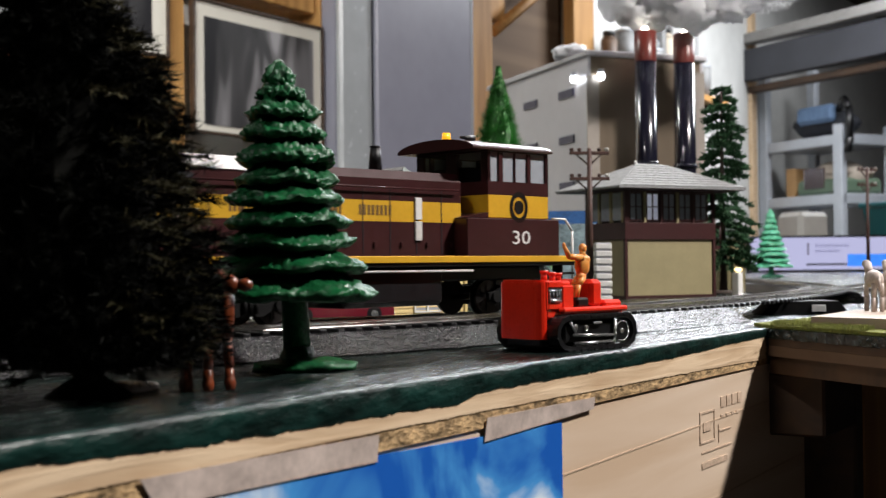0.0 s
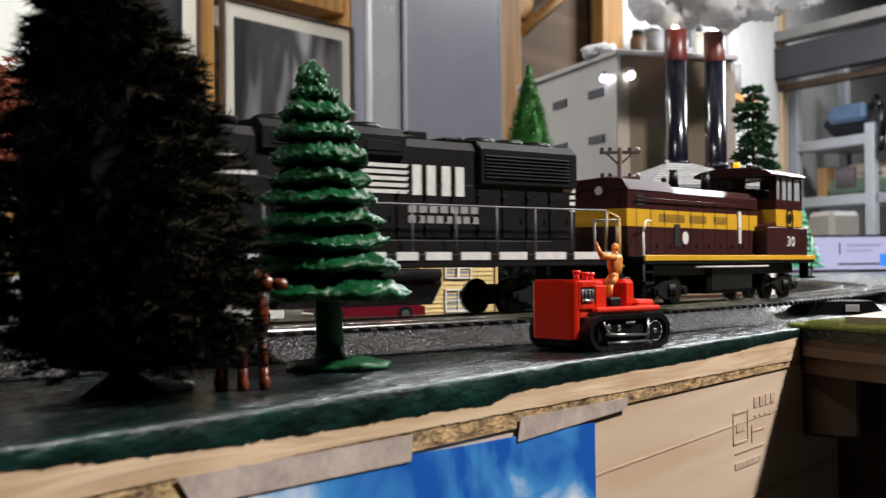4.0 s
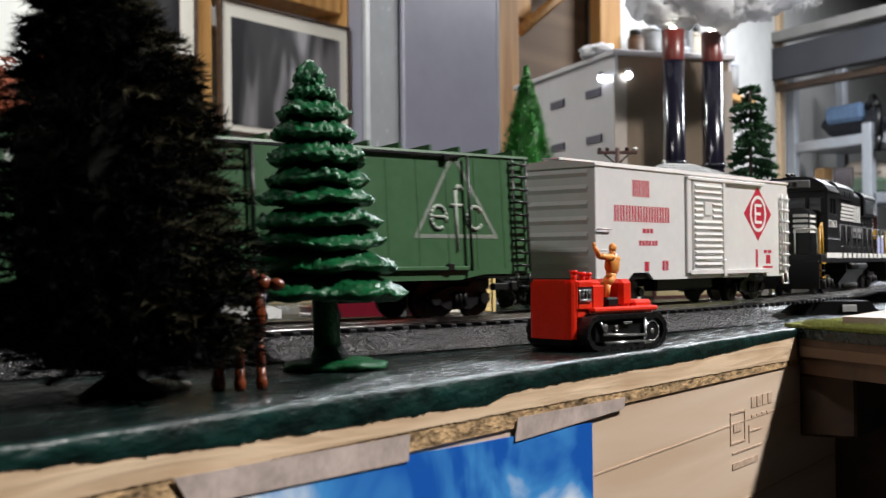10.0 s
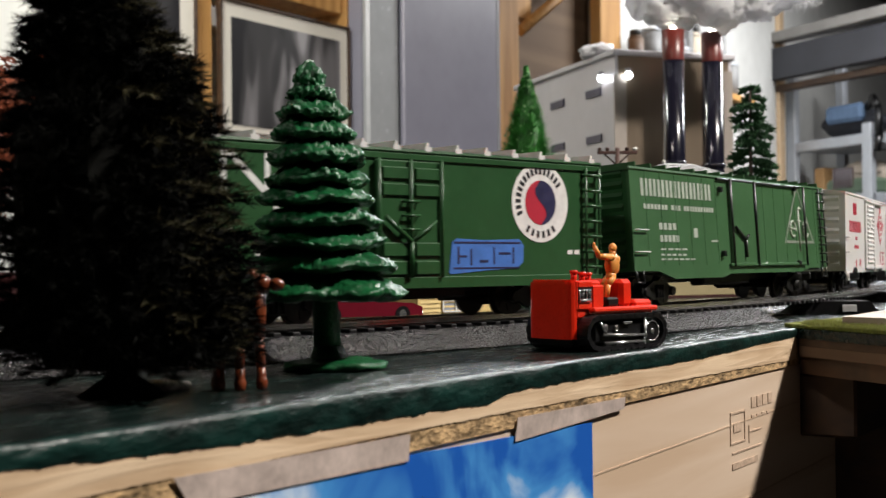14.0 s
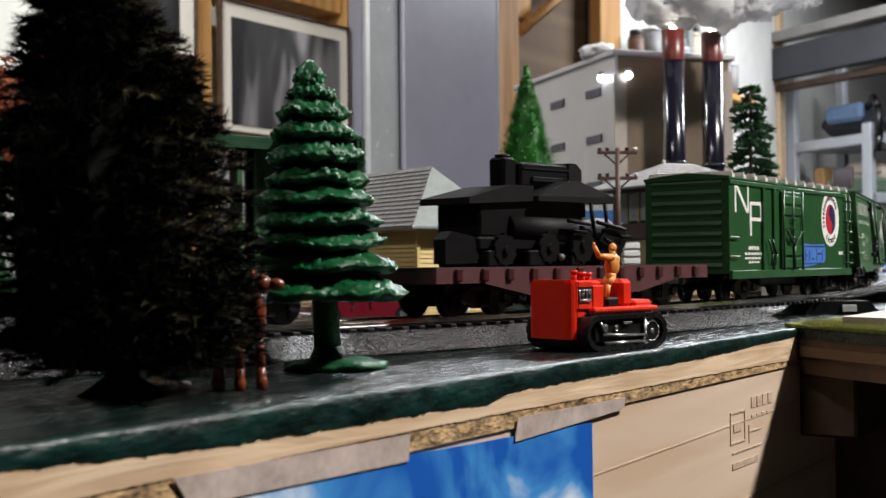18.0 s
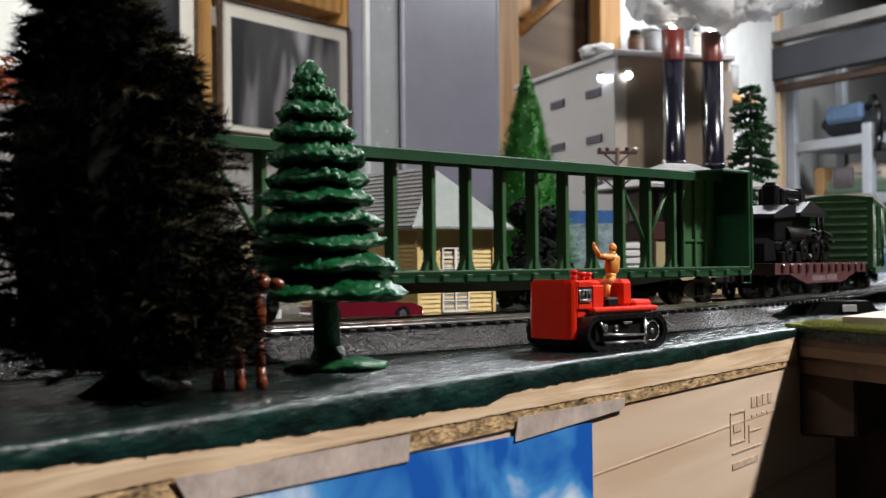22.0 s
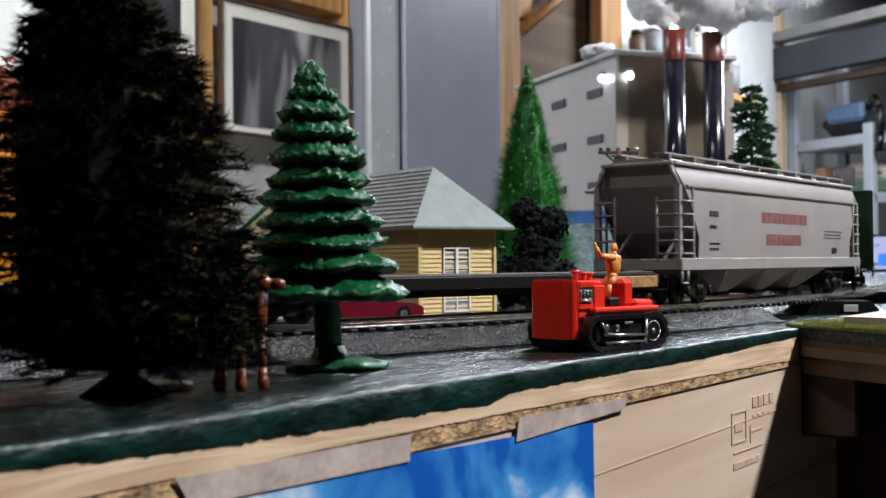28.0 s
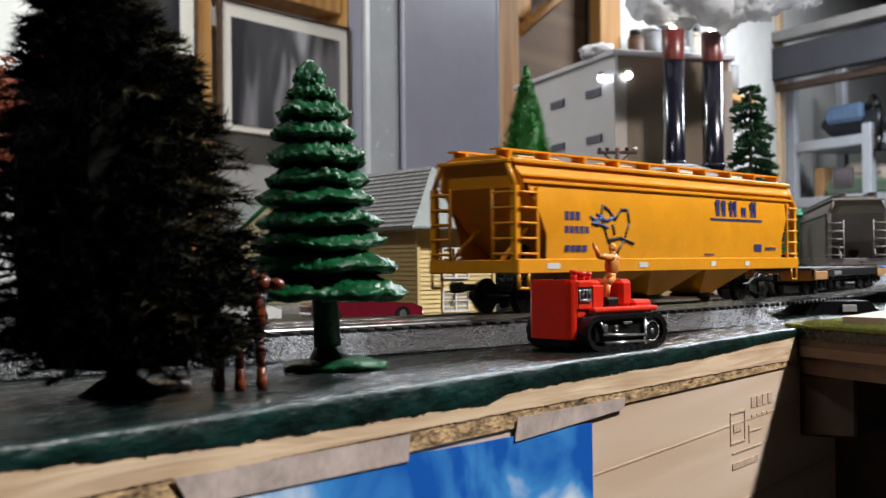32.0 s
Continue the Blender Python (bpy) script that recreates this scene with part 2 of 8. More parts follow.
part("table_top", Solid().prism([(0.4523, 0.1475), (0.420, 0.105), (0.405, 0.085), (0.400, -1.2), (3.0, -1.2), (3.0, 1.5), (0.4523, 1.5)], -0.0035, 0.0, "xy"), GREEN_PAINT, table)


def along(u, knots):
    """A value that runs straight from knot to knot along the edge."""
    for (a, p), (b, q) in zip(knots, knots[1:]):
        if u <= b:
            return p + (q - p) * max(0.0, (u - a) / (b - a))
    return knots[-1][1]


def ragged(u0, u1, n, z0, knots, wob, seed, step=0.0007, bulge=0.0):
    """A coat that ends in an uneven line and swells a little over the edge."""
    s = Solid()
    k = round((u1 - u0) / step)
    for i in range(k + 1):
        u = u0 + (u1 - u0) * i / k
        w = noise.noise(Vector((u * 40, seed, 0))) * 0.55 + noise.noise(Vector((u * 170, seed, 3))) * 0.35 + noise.noise(Vector((u * 800, seed, 5))) * 0.40
        low = along(u, knots) + wob * w
        lump = bulge * (0.6 + 0.8 * noise.noise(Vector((u * 60, seed, 8))))
        for f, out in ((0.0, -0.0016), (0.0, -0.0006), (0.06, 0.0), (0.2, 0.5), (0.45, 0.9), (0.75, 0.7), (1.0, 0.15)):
            s.v.append(Vector((u, n - (out * lump if out > 0 else out), z0 + (low - z0) * f)))
    for i in range(k):
        for j in range(6):
            a = i * 7 + j
            s.f.append([a, a + 1, a + 8, a + 7])
            s.s.append(True)
    return s


PAINT_LOW = ((-0.6, -0.0030), (0.110, -0.0030), (0.130, -0.0042), (0.160, -0.0053), (0.203, -0.0057), (0.237, -0.0062), (0.246, -0.0046), (0.290, -0.0046), (0.367, -0.0046), (0.392, -0.0038), (0.4515, -0.0026))
VENEER_LOW = ((-0.6, -0.0088), (0.142, -0.0090), (0.250, -0.0091), (0.307, -0.0097), (0.390, -0.0104), (0.4515, -0.0110))
part("paint_edge", ragged(-0.6, 0.4515, NE - 0.0011, 0.0003, PAINT_LOW, 0.0011, 1.0, bulge=0.0007), EDGE_PAINT, table, "uneven paint run over the plywood edge")
part("plywood_edge", ragged(-0.6, 0.4515, NE - 0.0009, -0.0001, VENEER_LOW, 0.0005, 4.0), PLY, table, "pale plywood veneer edge")
part("plywood_core", Solid().box(-1.5, 0.480, NE - 0.0006, NE + 0.02, -0.0132, -0.0036), PLY_ROUGH, table, "rough torn plywood core")
part("fascia_board", Solid().box(-1.5, 0.52, NE + 0.0001, NE + 0.019, -0.16, -0.0134), PINE, table)
for i in range(5):
    z = -0.030 - i * 0.026
    part("grain_groove", Solid().prism([(-0.4, z - 0.01), (0.1, z - 0.004), (0.52, z + 0.004), (0.52, z + 0.0044), (0.1, z - 0.0035), (-0.4, z - 0.0094)], NE - 0.0001, NE + 0.0003), PINE_LINE, table)
# side wing of the table; its plywood edge is coloured brown for shade
for z0, z1, m in ((-0.0062, -0.0036, BROWN), (-0.0100, -0.0063, SHEET)):
    part("wing_edge", Solid().prism([(0.4525, 0.1470), (0.4205, 0.1050), (0.4055, 0.085), (0.4005, -1.2), (0.47, -1.2), (0.47, 0.147)], z0, z1, "xy"), m, table)
part("wing_fascia", Solid().prism([(0.454, 0.1470), (0.424, 0.1050), (0.410, 0.085), (0.405, -1.2), (0.425, -1.2), (0.430, 0.085), (0.470, 0.147)], -0.0165, -0.0101, "xy"), BROWN, table)
part("corner_block", Solid().box(0.458, 0.500, 0.128, 0.1494, -0.040, -0.0166, 0.001), BROWN, table)
part("corner_post", Solid().box(0.501, 0.512, 0.128, 0.1494, -0.93, -0.0166, 0.001), BROWN, table)
for u in (-1.4, 1.0, 2.8):
    for n in (0.25, 1.4):
        part("leg", Solid().box(u, u + 0.09, n, n + 0.04, -0.93, -0.0036), STUD, table)

# trestle stand under the wing
stand_ = thing("trestle_stand", "black metal trestle stand under the table wing", "stand", ROOM)
for u in (0.515, 0.5435, 0.575):
    part("upright", Solid().box(u, u + 0.004, 0.100, 0.104, -0.93, -0.0101), BLACK_PLASTIC, stand_)
for z in (-0.022, -0.055, -0.088):
    part("cross_bar", Solid().box(0.515, 0.579, 0.1005, 0.1035, z, z + 0.003), BLACK_PLASTIC, stand_)
    part("brace", Solid().tube([(0.517, 0.102, z), (0.545, 0.102, z - 0.03)], 0.0014, 6), BLACK_PLASTIC, stand_)

# things stuck on the fascia
SKY = bpy.data.materials.new("printed_sky")
SKY.use_nodes = True
nt = SKY.node_tree
tc = nt.nodes.new("ShaderNodeTexCoord")
nz = nt.nodes.new("ShaderNodeTexNoise")
nz.inputs["Scale"].default_value, nz.inputs["Detail"].default_value, nz.inputs["Distortion"].default_value = 24, 5, 0.6
nt.links.new(tc.outputs["Object"], nz.inputs["Vector"])
rp = nt.nodes.new("ShaderNodeValToRGB")
rp.color_ramp.elements[0].position, rp.color_ramp.elements[1].position = 0.42, 0.62
rp.color_ramp.elements[0].color, rp.color_ramp.elements[1].color = (0.010, 0.10, 0.44, 1), (0.66, 0.76, 0.84, 1)
mid = rp.color_ramp.elements.new(0.51)
mid.color = (0.06, 0.28, 0.64, 1)
nt.links.new(nz.outputs["Fac"], rp.inputs[0])
nt.links.new(rp.outputs[0], nt.nodes["Principled BSDF"].inputs["Base Color"])
nt.nodes["Principled BSDF"].inputs["Roughness"].default_value = 0.35
s = Solid().prism([(-0.30, -0.0090), (0.1453, -0.0127), (0.2060, -0.0139), (0.2882, -0.0162), (0.2890, -0.120), (-0.30, -0.120)], NE - 0.0007, NE)
lone("sky_print", s, SKY, "blue sky and cloud print taped on the fascia", "poster", ROOM)
for a, b, c, d in (((0.1412, -0.0088), (0.2063, -0.0095), (0.2061, -0.0150), (0.1450, -0.0140)), ((0.2495, -0.0108), (0.3066, -0.0114), (0.3064, -0.0146), (0.2485, -0.0163))):
    s = Solid()
    for n_, m_ in ((NE - 0.0014, NE - 0.0011), (NE - 0.0012, NE - 0.0009)):
        s.v += [Vector((a[0], n_, a[1])), Vector((b[0], n_, b[1])), Vector((c[0], m_, c[1])), Vector((d[0], m_, d[1]))]
    s.f += [[0, 3, 2, 1], [4, 5, 6, 7], [0, 1, 5, 4], [1, 2, 6, 5], [2, 3, 7, 6], [3, 0, 4, 7]]
    s.s += [False] * 6
    lone("tape_strip", s, TAPE, "clouded strip of packing tape holding the print", "tape", ROOM, "tape strips")
STAMP = material("faint_brown_stamp", (0.52, 0.385, 0.28), 0.7, vary=0.3, scale=400)
stamp = thing("wood_stamp", "faint brown ink stamp on the pine fascia", "stamp", ROOM)
def mark(u0, u1, z0, z1):
    part("mark", Solid().box(u0 - 0.0062, u1 - 0.0062, NE - 0.0002, NE + 0.0002, z0 + 0.0021, z1 + 0.0021), STAMP, stamp)


for i in range(4):
    mark(0.4125 + i * 0.0055, 0.4165 + i * 0.0055, -0.0265, -0.0230)
    mark(0.4125 + i * 0.0050, 0.4150 + i * 0.0050, -0.0300, -0.0290)
for u0, u1, z0, z1 in ((0.3930, 0.4065, -0.0270, -0.0264), (0.3930, 0.4065, -0.0368, -0.0362), (0.3930, 0.3936, -0.0368, -0.0264), (0.4059, 0.4065, -0.0368, -0.0264), (0.396, 0.4030, -0.0330, -0.0300),
                       (0.3945, 0.4220, -0.0400, -0.0395), (0.3945, 0.4180, -0.0450, -0.0430), (0.4100, 0.4104, -0.0380, -0.0320), (0.4100, 0.4220, -0.0345, -0.0340)):
    mark(u0, u1, z0, z1)

# ---- track ----
YC, RAIL_Z = 0.2955, 0.0090
# where each stretch of the line ends, and how sharply it bends (1 / radius)
STRETCHES = ((0.1923, 0.0), (0.400, 0.988), (0.560, 0.862), (0.700, 1.297), (0.860, 1.700), (9.0, 0.0))


def track(s, side=0.0, z=0.0):
    """The place on the line at s metres, and the heading in degrees."""
    x, y, a, s0 = min(s, 0.1923), YC, 0.0, 0.1923
    for end, bend in STRETCHES[1:]:
        d = min(s, end) - s0
        if d <= 0:
            break
        if bend:
            x += (math.sin(a + d * bend) - math.sin(a)) / bend
            y += (math.cos(a) - math.cos(a + d * bend)) / bend
            a += d * bend
        else:
            x, y = x + d * math.cos(a), y + d * math.sin(a)
        s0 = end
    return Vector((x - side * math.sin(a), y + side * math.cos(a), z)), math.degrees(a)


def sweep(solid, profile, s0, s1, step, slope=0.0):
    """Pushes a closed profile of (side, height) along the line; slope: how far its ends run out to the ground."""
    n = max(1, round((s1 - s0) / step))
    k, base = len(profile), len(solid.v)
    rings = [(s0 + (s1 - s0) * i / n, 1.0) for i in range(n + 1)]
    if slope:
        rings = [(s0 - slope, 0.02)] + rings + [(s1 + slope, 0.02)]
    for s, h in rings:
        for side, z in profile:
            solid.v.append(track(s, side, 0.0004 + (z - 0.0004) * h)[0])
    for i in range(len(rings) - 1):
        for j in range(k):
            a, b = base + i * k + j, base + i * k + (j + 1) % k
            solid.f.append([a, b, b + k, a + k][::-1])
            solid.s.append(False)
    m = (len(rings) - 1) * k
    solid.f += [[base + j for j in range(k)], [base + m + j for j in reversed(range(k))]]
    solid.s += [False, False]
    return solid


DECK_BROWN = wood("dark_deck_strip", (0.05, 0.028, 0.016), (0.02, 0.012, 0.008), 0, 200, 0.6)
track_way = thing("railway_track", "black plastic model track with steel rails on a raised bed", "track")
BED = [(-0.0235, 0.0004), (-0.0225, 0.0010), (-0.0160, 0.0062), (0.0160, 0.0062), (0.0225, 0.0010), (0.0235, 0.0004)]
for a, b in ((-0.90, -0.685), (-0.685, -0.456), (-0.456, -0.227), (-0.227, 0.0), (0.0, 0.229), (0.229, 0.424)):
    part("roadbed", sweep(Solid(), BED, a + 0.0002, b - 0.0002, 0.04, 0.0075 if b == 0.424 else 0.0), BED_BLACK, track_way)
part("roadbed", sweep(Solid(), BED, 0.70, 1.30, 0.03), BLACK_PLASTIC, track_way)
part("roadbed", sweep(Solid(), BED, 1.3002, 2.45, 0.05), BLACK_PLASTIC, track_way)
part("deck_strip", sweep(Solid(), [(-0.0125, 0.0061), (-0.0125, 0.0067), (0.0125, 0.0067), (0.0125, 0.0061)], 0.4345, 0.690, 0.02), DECK_BROWN, track_way, "bare brown wooden strip under the rails")
pier = thing("support_block", "black painted block with sloped ends under the track", "block", pose(0.4966, 0.3389, 0, 0, 0, -45))
part("body", Solid().prism([(0.0, 0.0), (0.0070, 0.0060), (0.0360, 0.0060), (0.0410, 0.0)], 0.0, 0.026), MATT_BLACK, pier)
part("joint_plate", Solid().box(0.0235, 0.0298, -0.0006, 0.0, 0.0012, 0.0044, 0.0001), material("pale_grey_joint_plate", (0.5, 0.5, 0.5), 0.5), pier, "pale grey joint plate")
for side in (-0.00825, 0.00825):
    rail = Solid()
    sweep(rail, [(side - 0.0010, 0.0068), (side - 0.0010, 0.0073), (side - 0.00035, 0.0076), (side - 0.00035, 0.0083), (side - 0.0006, 0.0085), (side - 0.0006, RAIL_Z),
                 (side + 0.0006, RAIL_Z), (side + 0.0006, 0.0085), (side + 0.00035, 0.0083), (side + 0.00035, 0.0076), (side + 0.0010, 0.0073), (side + 0.0010, 0.0068)], -0.9, 2.6, 0.03)
    part("rail", rail, RAIL_STEEL, track_way)
tie_mesh = Solid().box(-0.0013, 0.0013, -0.0150, 0.0150, 0.0058, 0.0072, 0.0003).mesh("tie")
tie_mesh.materials.append(BLACK_PLASTIC)
for i in range(240):
    s = -0.46 + i * 0.0062
    p, a = track(s, 0, 0)
    tie = new("tie", tie_mesh)
    tie.parent = track_way
    tie.matrix_local = pose(p.x, p.y, 0, 0, 0, a)

# a siding that leaves the line straight on
siding_way = thing("siding_track", "straight model siding track leaving the curve", "track")
home, turn = track(0.575)
away = pose(home.x, home.y, 0, 0, 0, turn)
for side in (-0.00825, 0.00825):
    part("rail", Solid().box(0.02, 1.3, side - 0.0006, side + 0.0006, 0.0066, 0.0086, 0, away), RAIL_STEEL, siding_way)
part("roadbed", Solid().prism([(y, z) for y, z in BED], 0.09, 1.3, "yz", away), BED_BLACK, siding_way)
for i in range(60):
    ob = new("tie", tie_mesh)
    ob.parent = siding_way
    ob.matrix_local = away @ pose(0.09 + i * 0.0062, 0, -0.0003)

# ---- train ----
HW = 0.0177
INK_WHITE = material("white_lettering", (0.7, 0.7, 0.68), 0.6, vary=0.15, scale=300)
FADED_WHITE = material("worn_white_lettering", (0.34, 0.38, 0.33), 0.6, vary=0.2, scale=300)
INK_RED = material("red_lettering", (0.42, 0.012, 0.035), 0.5, vary=0.1, scale=200)
HOPPER_INK = material("dull_maroon_lettering", (0.22, 0.045, 0.05), 0.6, vary=0.2, scale=200)
INK_BROWN = material("thin_brown_lettering", (0.16, 0.085, 0.02), 0.5)
FADED_PALE = material("thin_pale_lettering", (0.30, 0.30, 0.30), 0.6, vary=0.2, scale=300)
SOFT_GREY = material("soft_grey_edge", (0.16, 0.16, 0.17), 0.5, vary=0.3, scale=300)
INK_BLACK = material("dark_lettering", (0.02, 0.02, 0.025), 0.5)
INK_BLUE = material("blue_lettering", (0.02, 0.03, 0.14), 0.5, vary=0.1)
WHITE_CAR = material("white_car_plastic", (0.63, 0.62, 0.61), 0.33, vary=0.06, scale=60, sub=0.05)
EVER_GREEN = material("mid_green_car_paint", (0.036, 0.100, 0.040), 0.42, vary=0.12, scale=80)
NP_GREEN = material("deep_green_car_paint", (0.016, 0.068, 0.021), 0.36, vary=0.15, scale=80)
BEAM_GREEN = material("dark_green_car_plastic", (0.007, 0.048, 0.017), 0.42, vary=0.2, scale=80)
MAROON = material("maroon_paint", (0.040, 0.010, 0.011), 0.33, vary=0.2, scale=80)
FLAT_MAROON = material("dusty_maroon_paint", (0.075, 0.022, 0.024), 0.55, vary=0.2, scale=80)
LOCO_YELLOW = material("yellow_stripe_paint", (0.62, 0.35, 0.02), 0.4, vary=0.1, scale=90)
HOPPER_YELLOW = material("golden_yellow_car_paint", (0.70, 0.29, 0.006), 0.38, vary=0.12, scale=50)
HOPPER_GREY = material("warm_grey_car_paint", (0.285, 0.265, 0.262), 0.45, vary=0.1, scale=50)
LOCO_BLACK = material("satin_black_paint", (0.006, 0.006, 0.007), 0.42, vary=0.4, scale=160, spec=0.30, bump=0.0001)
TRUCK_BLACK = material("matt_black_plastic", (0.0042, 0.0040, 0.0040), 0.5, vary=0.4, scale=300, bump=0.00008, spec=0.3)
WHEEL_METAL = material("dark_wheel_metal", (0.035, 0.031, 0.03), 0.38, 0.8, vary=0.3, scale=200)
GLASS = material("dark_window_glass", (0.35, 0.38, 0.42), 0.08, vary=0.1, spec=0.8)
AMBER = material("amber_beacon", (0.95, 0.42, 0.02), 0.25, vary=0.05, glow=0.5)
HANDRAIL_WHITE = material("white_handrail", (0.7, 0.69, 0.66), 0.45)
HANDRAIL_YELLOW = material("ochre_handrail", (0.50, 0.27, 0.03), 0.45)
GRAFFITI = material("blue_spray_paint", (0.05, 0.16, 0.50), 0.5, vary=0.2, scale=300)
WOOD_DECK = wood("wood_deck", (0.42, 0.24, 0.08), (0.25, 0.12, 0.035), 1, 300, 0.7)
DECK_DARK = wood("dark_wood_deck", (0.035, 0.022, 0.014), (0.015, 0.010, 0.008), 1, 300, 0.6)
NAVY = material("navy_paint", (0.02, 0.02, 0.07), 0.45)

# shared running gear
_side = Solid()
_side.prism([(-0.0125, 0.0046), (-0.0125, 0.0068), (-0.0085, 0.0074), (-0.0040, 0.0092), (0.0040, 0.0092), (0.0085, 0.0074), (0.0125, 0.0068), (0.0125, 0.0046),
             (0.0085, 0.0044), (0.0045, 0.0024), (-0.0045, 0.0024), (-0.0085, 0.0044)], -0.0008, 0.0008)
for x in (-0.0018, 0.0, 0.0018):
    _side.cyl((x, -0.0012, 0.0032), (x, -0.0012, 0.0078), 0.0007, 0.0007, 6)
for x in (-0.0098, 0.0098):
    _side.cyl((x, -0.0018, 0.0054), (x, 0.0, 0.0054), 0.0017, 0.0017, 10)
SIDE_FRAME = _side.mesh("side_frame")
SIDE_FRAME.materials.append(TRUCK_BLACK)
BOLSTER = Solid().box(-0.003, 0.003, -0.0110, 0.0110, 0.0062, 0.0088, 0.0004).cyl((0, 0, 0.0085), (0, 0, 0.0112), 0.003, 0.003, 10).mesh("bolster")
BOLSTER.materials.append(TRUCK_BLACK)
_w = Solid().cyl((0, -0.0120, 0), (0, 0.0120, 0), 0.0009, 0.0009, 8)
for k in (-1, 1):
    _w.cyl((0, k * 0.0094, 0), (0, k * 0.0074, 0), 0.0053, 0.0053, 20)
    _w.cyl((0, k * 0.0076, 0), (0, k * 0.0070, 0), 0.0060, 0.0060, 20)
    _w.cyl((0, k * 0.0094, 0), (0, k * 0.0098, 0), 0.0018, 0.0018, 10)
    for i in range(6):
        a = i * math.pi / 3
        _w.box(-0.0006, 0.0006, k * 0.0094, k * 0.0097, 0.0016, 0.0042, 0, Matrix.Rotation(a, 4, "Y"))
WHEELSET = _w.mesh("wheelset")
WHEELSET.materials.append(WHEEL_METAL)
_c = Solid().box(-0.004, 0.004, -0.0012, 0.0012, 0.0075, 0.0097, 0.0003).box(0.0025, 0.0062, -0.0020, 0.0022, 0.0070, 0.0104, 0.0006).box(0.0045, 0.0062, 0.0015, 0.0026, 0.0070, 0.0104, 0.0003)
_c.tube([(0.004, -0.0008, 0.0072), (0.0048, -0.0018, 0.0042), (0.0036, -0.0026, 0.0026)], 0.0003, 5)
COUPLER = _c.mesh("coupler")
COUPLER.materials.append(TRUCK_BLACK)
AXLES = []
WHEEL_R = 0.0053


def bogie(car, x):
    for k in (-1, 1):
        ob = part("side_frame", SIDE_FRAME, None, car)
        ob.matrix_local = pose(x, k * 0.0121, 0, 0, 0, 0 if k < 0 else 180)
    part("bolster", BOLSTER, None, car).matrix_local = pose(x, 0, 0)
    for d in (-0.0098, 0.0098):
        ob = part("wheelset", WHEELSET, None, car)
        ob.matrix_local = pose(x + d, 0, WHEEL_R)
        AXLES.append((ob, x + d))


def running_gear(car, length, inset=0.026):
    for k in (-1, 1):
        bogie(car, k * (length / 2 - inset))
        part("coupler", COUPLER, None, car).matrix_local = pose(k * (length / 2 + 0.0035), 0, 0, 0, 0, 0 if k > 0 else 180)


def ladder(name, x0, x1, z0, z1, rungs, y, mat, car, r=0.0003, out=0.0012):
    """Rungs and stiles standing off a wall in the plane y (towards the viewer)."""
    s = Solid()
    for x in (x0, x1):
        s.tube([(x, y - out * 0.6, z0), (x, y - out * 0.6, z1)], r, 5)
    rails = part(name, s, mat, car)
    for i in range(rungs):
        z = z0 + (z1 - z0) * (i + 0.5) / rungs
        part("rung", Solid().tube([(x0, y, z), (x0, y - out, z), (x1, y - out, z), (x1, y, z)], r, 5), mat, rails)
    return rails


def bars(name, rows, y, mat, car, label=""):
    """Marks too small to read, and names left as plain blocks: rows of (x0, x1, z0, z1, blocks)."""
    for x0, x1, z0, z1, n in rows:
        w = (x1 - x0) / n
        for i in range(n):
            a = x0 + w * i
            part(name, Solid().box(a, a + w * (0.72 if n > 1 else 1.0), y - 0.00008, y + 0.0001, z0, z1), mat, car, label)


def stems(name, rows, y, mat, car, label=""):
    """A name left as plain upright bars, two to a letter: rows of (x0, x1, z0, z1, letters)."""
    for x0, x1, z0, z1, n in rows:
        w = (x1 - x0) / n
        for i in range(n):
            a = x0 + w * (i + 0.06)
            for b in (a, a + w * 0.48):
                part(name, Solid().box(b, b + w * 0.30, y - 0.00008, y + 0.0001, z0, z1), mat, car, label)


def disc(name, x, z, r, y, mat, car, r_in=0.0, n=32, rx=1.0):
    s = Solid()
    pts = [(x + r * rx * math.cos(2 * math.pi * i / n), z + r * math.sin(2 * math.pi * i / n)) for i in range(n)]
    if not r_in:
        s.prism(pts, y - 0.0001, y + 0.0002)
    else:
        inn = [(x + r_in * rx * math.cos(2 * math.pi * i / n), z + r_in * math.sin(2 * math.pi * i / n)) for i in range(n)]
        v = [(a, y - 0.0001, b) for a, b in pts] + [(a, y - 0.0001, b) for a, b in inn]
        s.add(v, [(i, (i + 1) % n, n + (i + 1) % n, n + i) for i in range(n)])
    return part(name, s, mat, car)


def roof_profile(eave, peak, hw):
    return [(-hw, eave - 0.0012), (-hw - 0.0005, eave - 0.0008), (-hw - 0.0003, eave), (-hw * 0.5, (eave + peak) / 2 + 0.0002), (0, peak), (hw * 0.5, (eave + peak) / 2 + 0.0002),
            (hw + 0.0003, eave), (hw + 0.0005, eave - 0.0008), (hw, eave - 0.0012)]


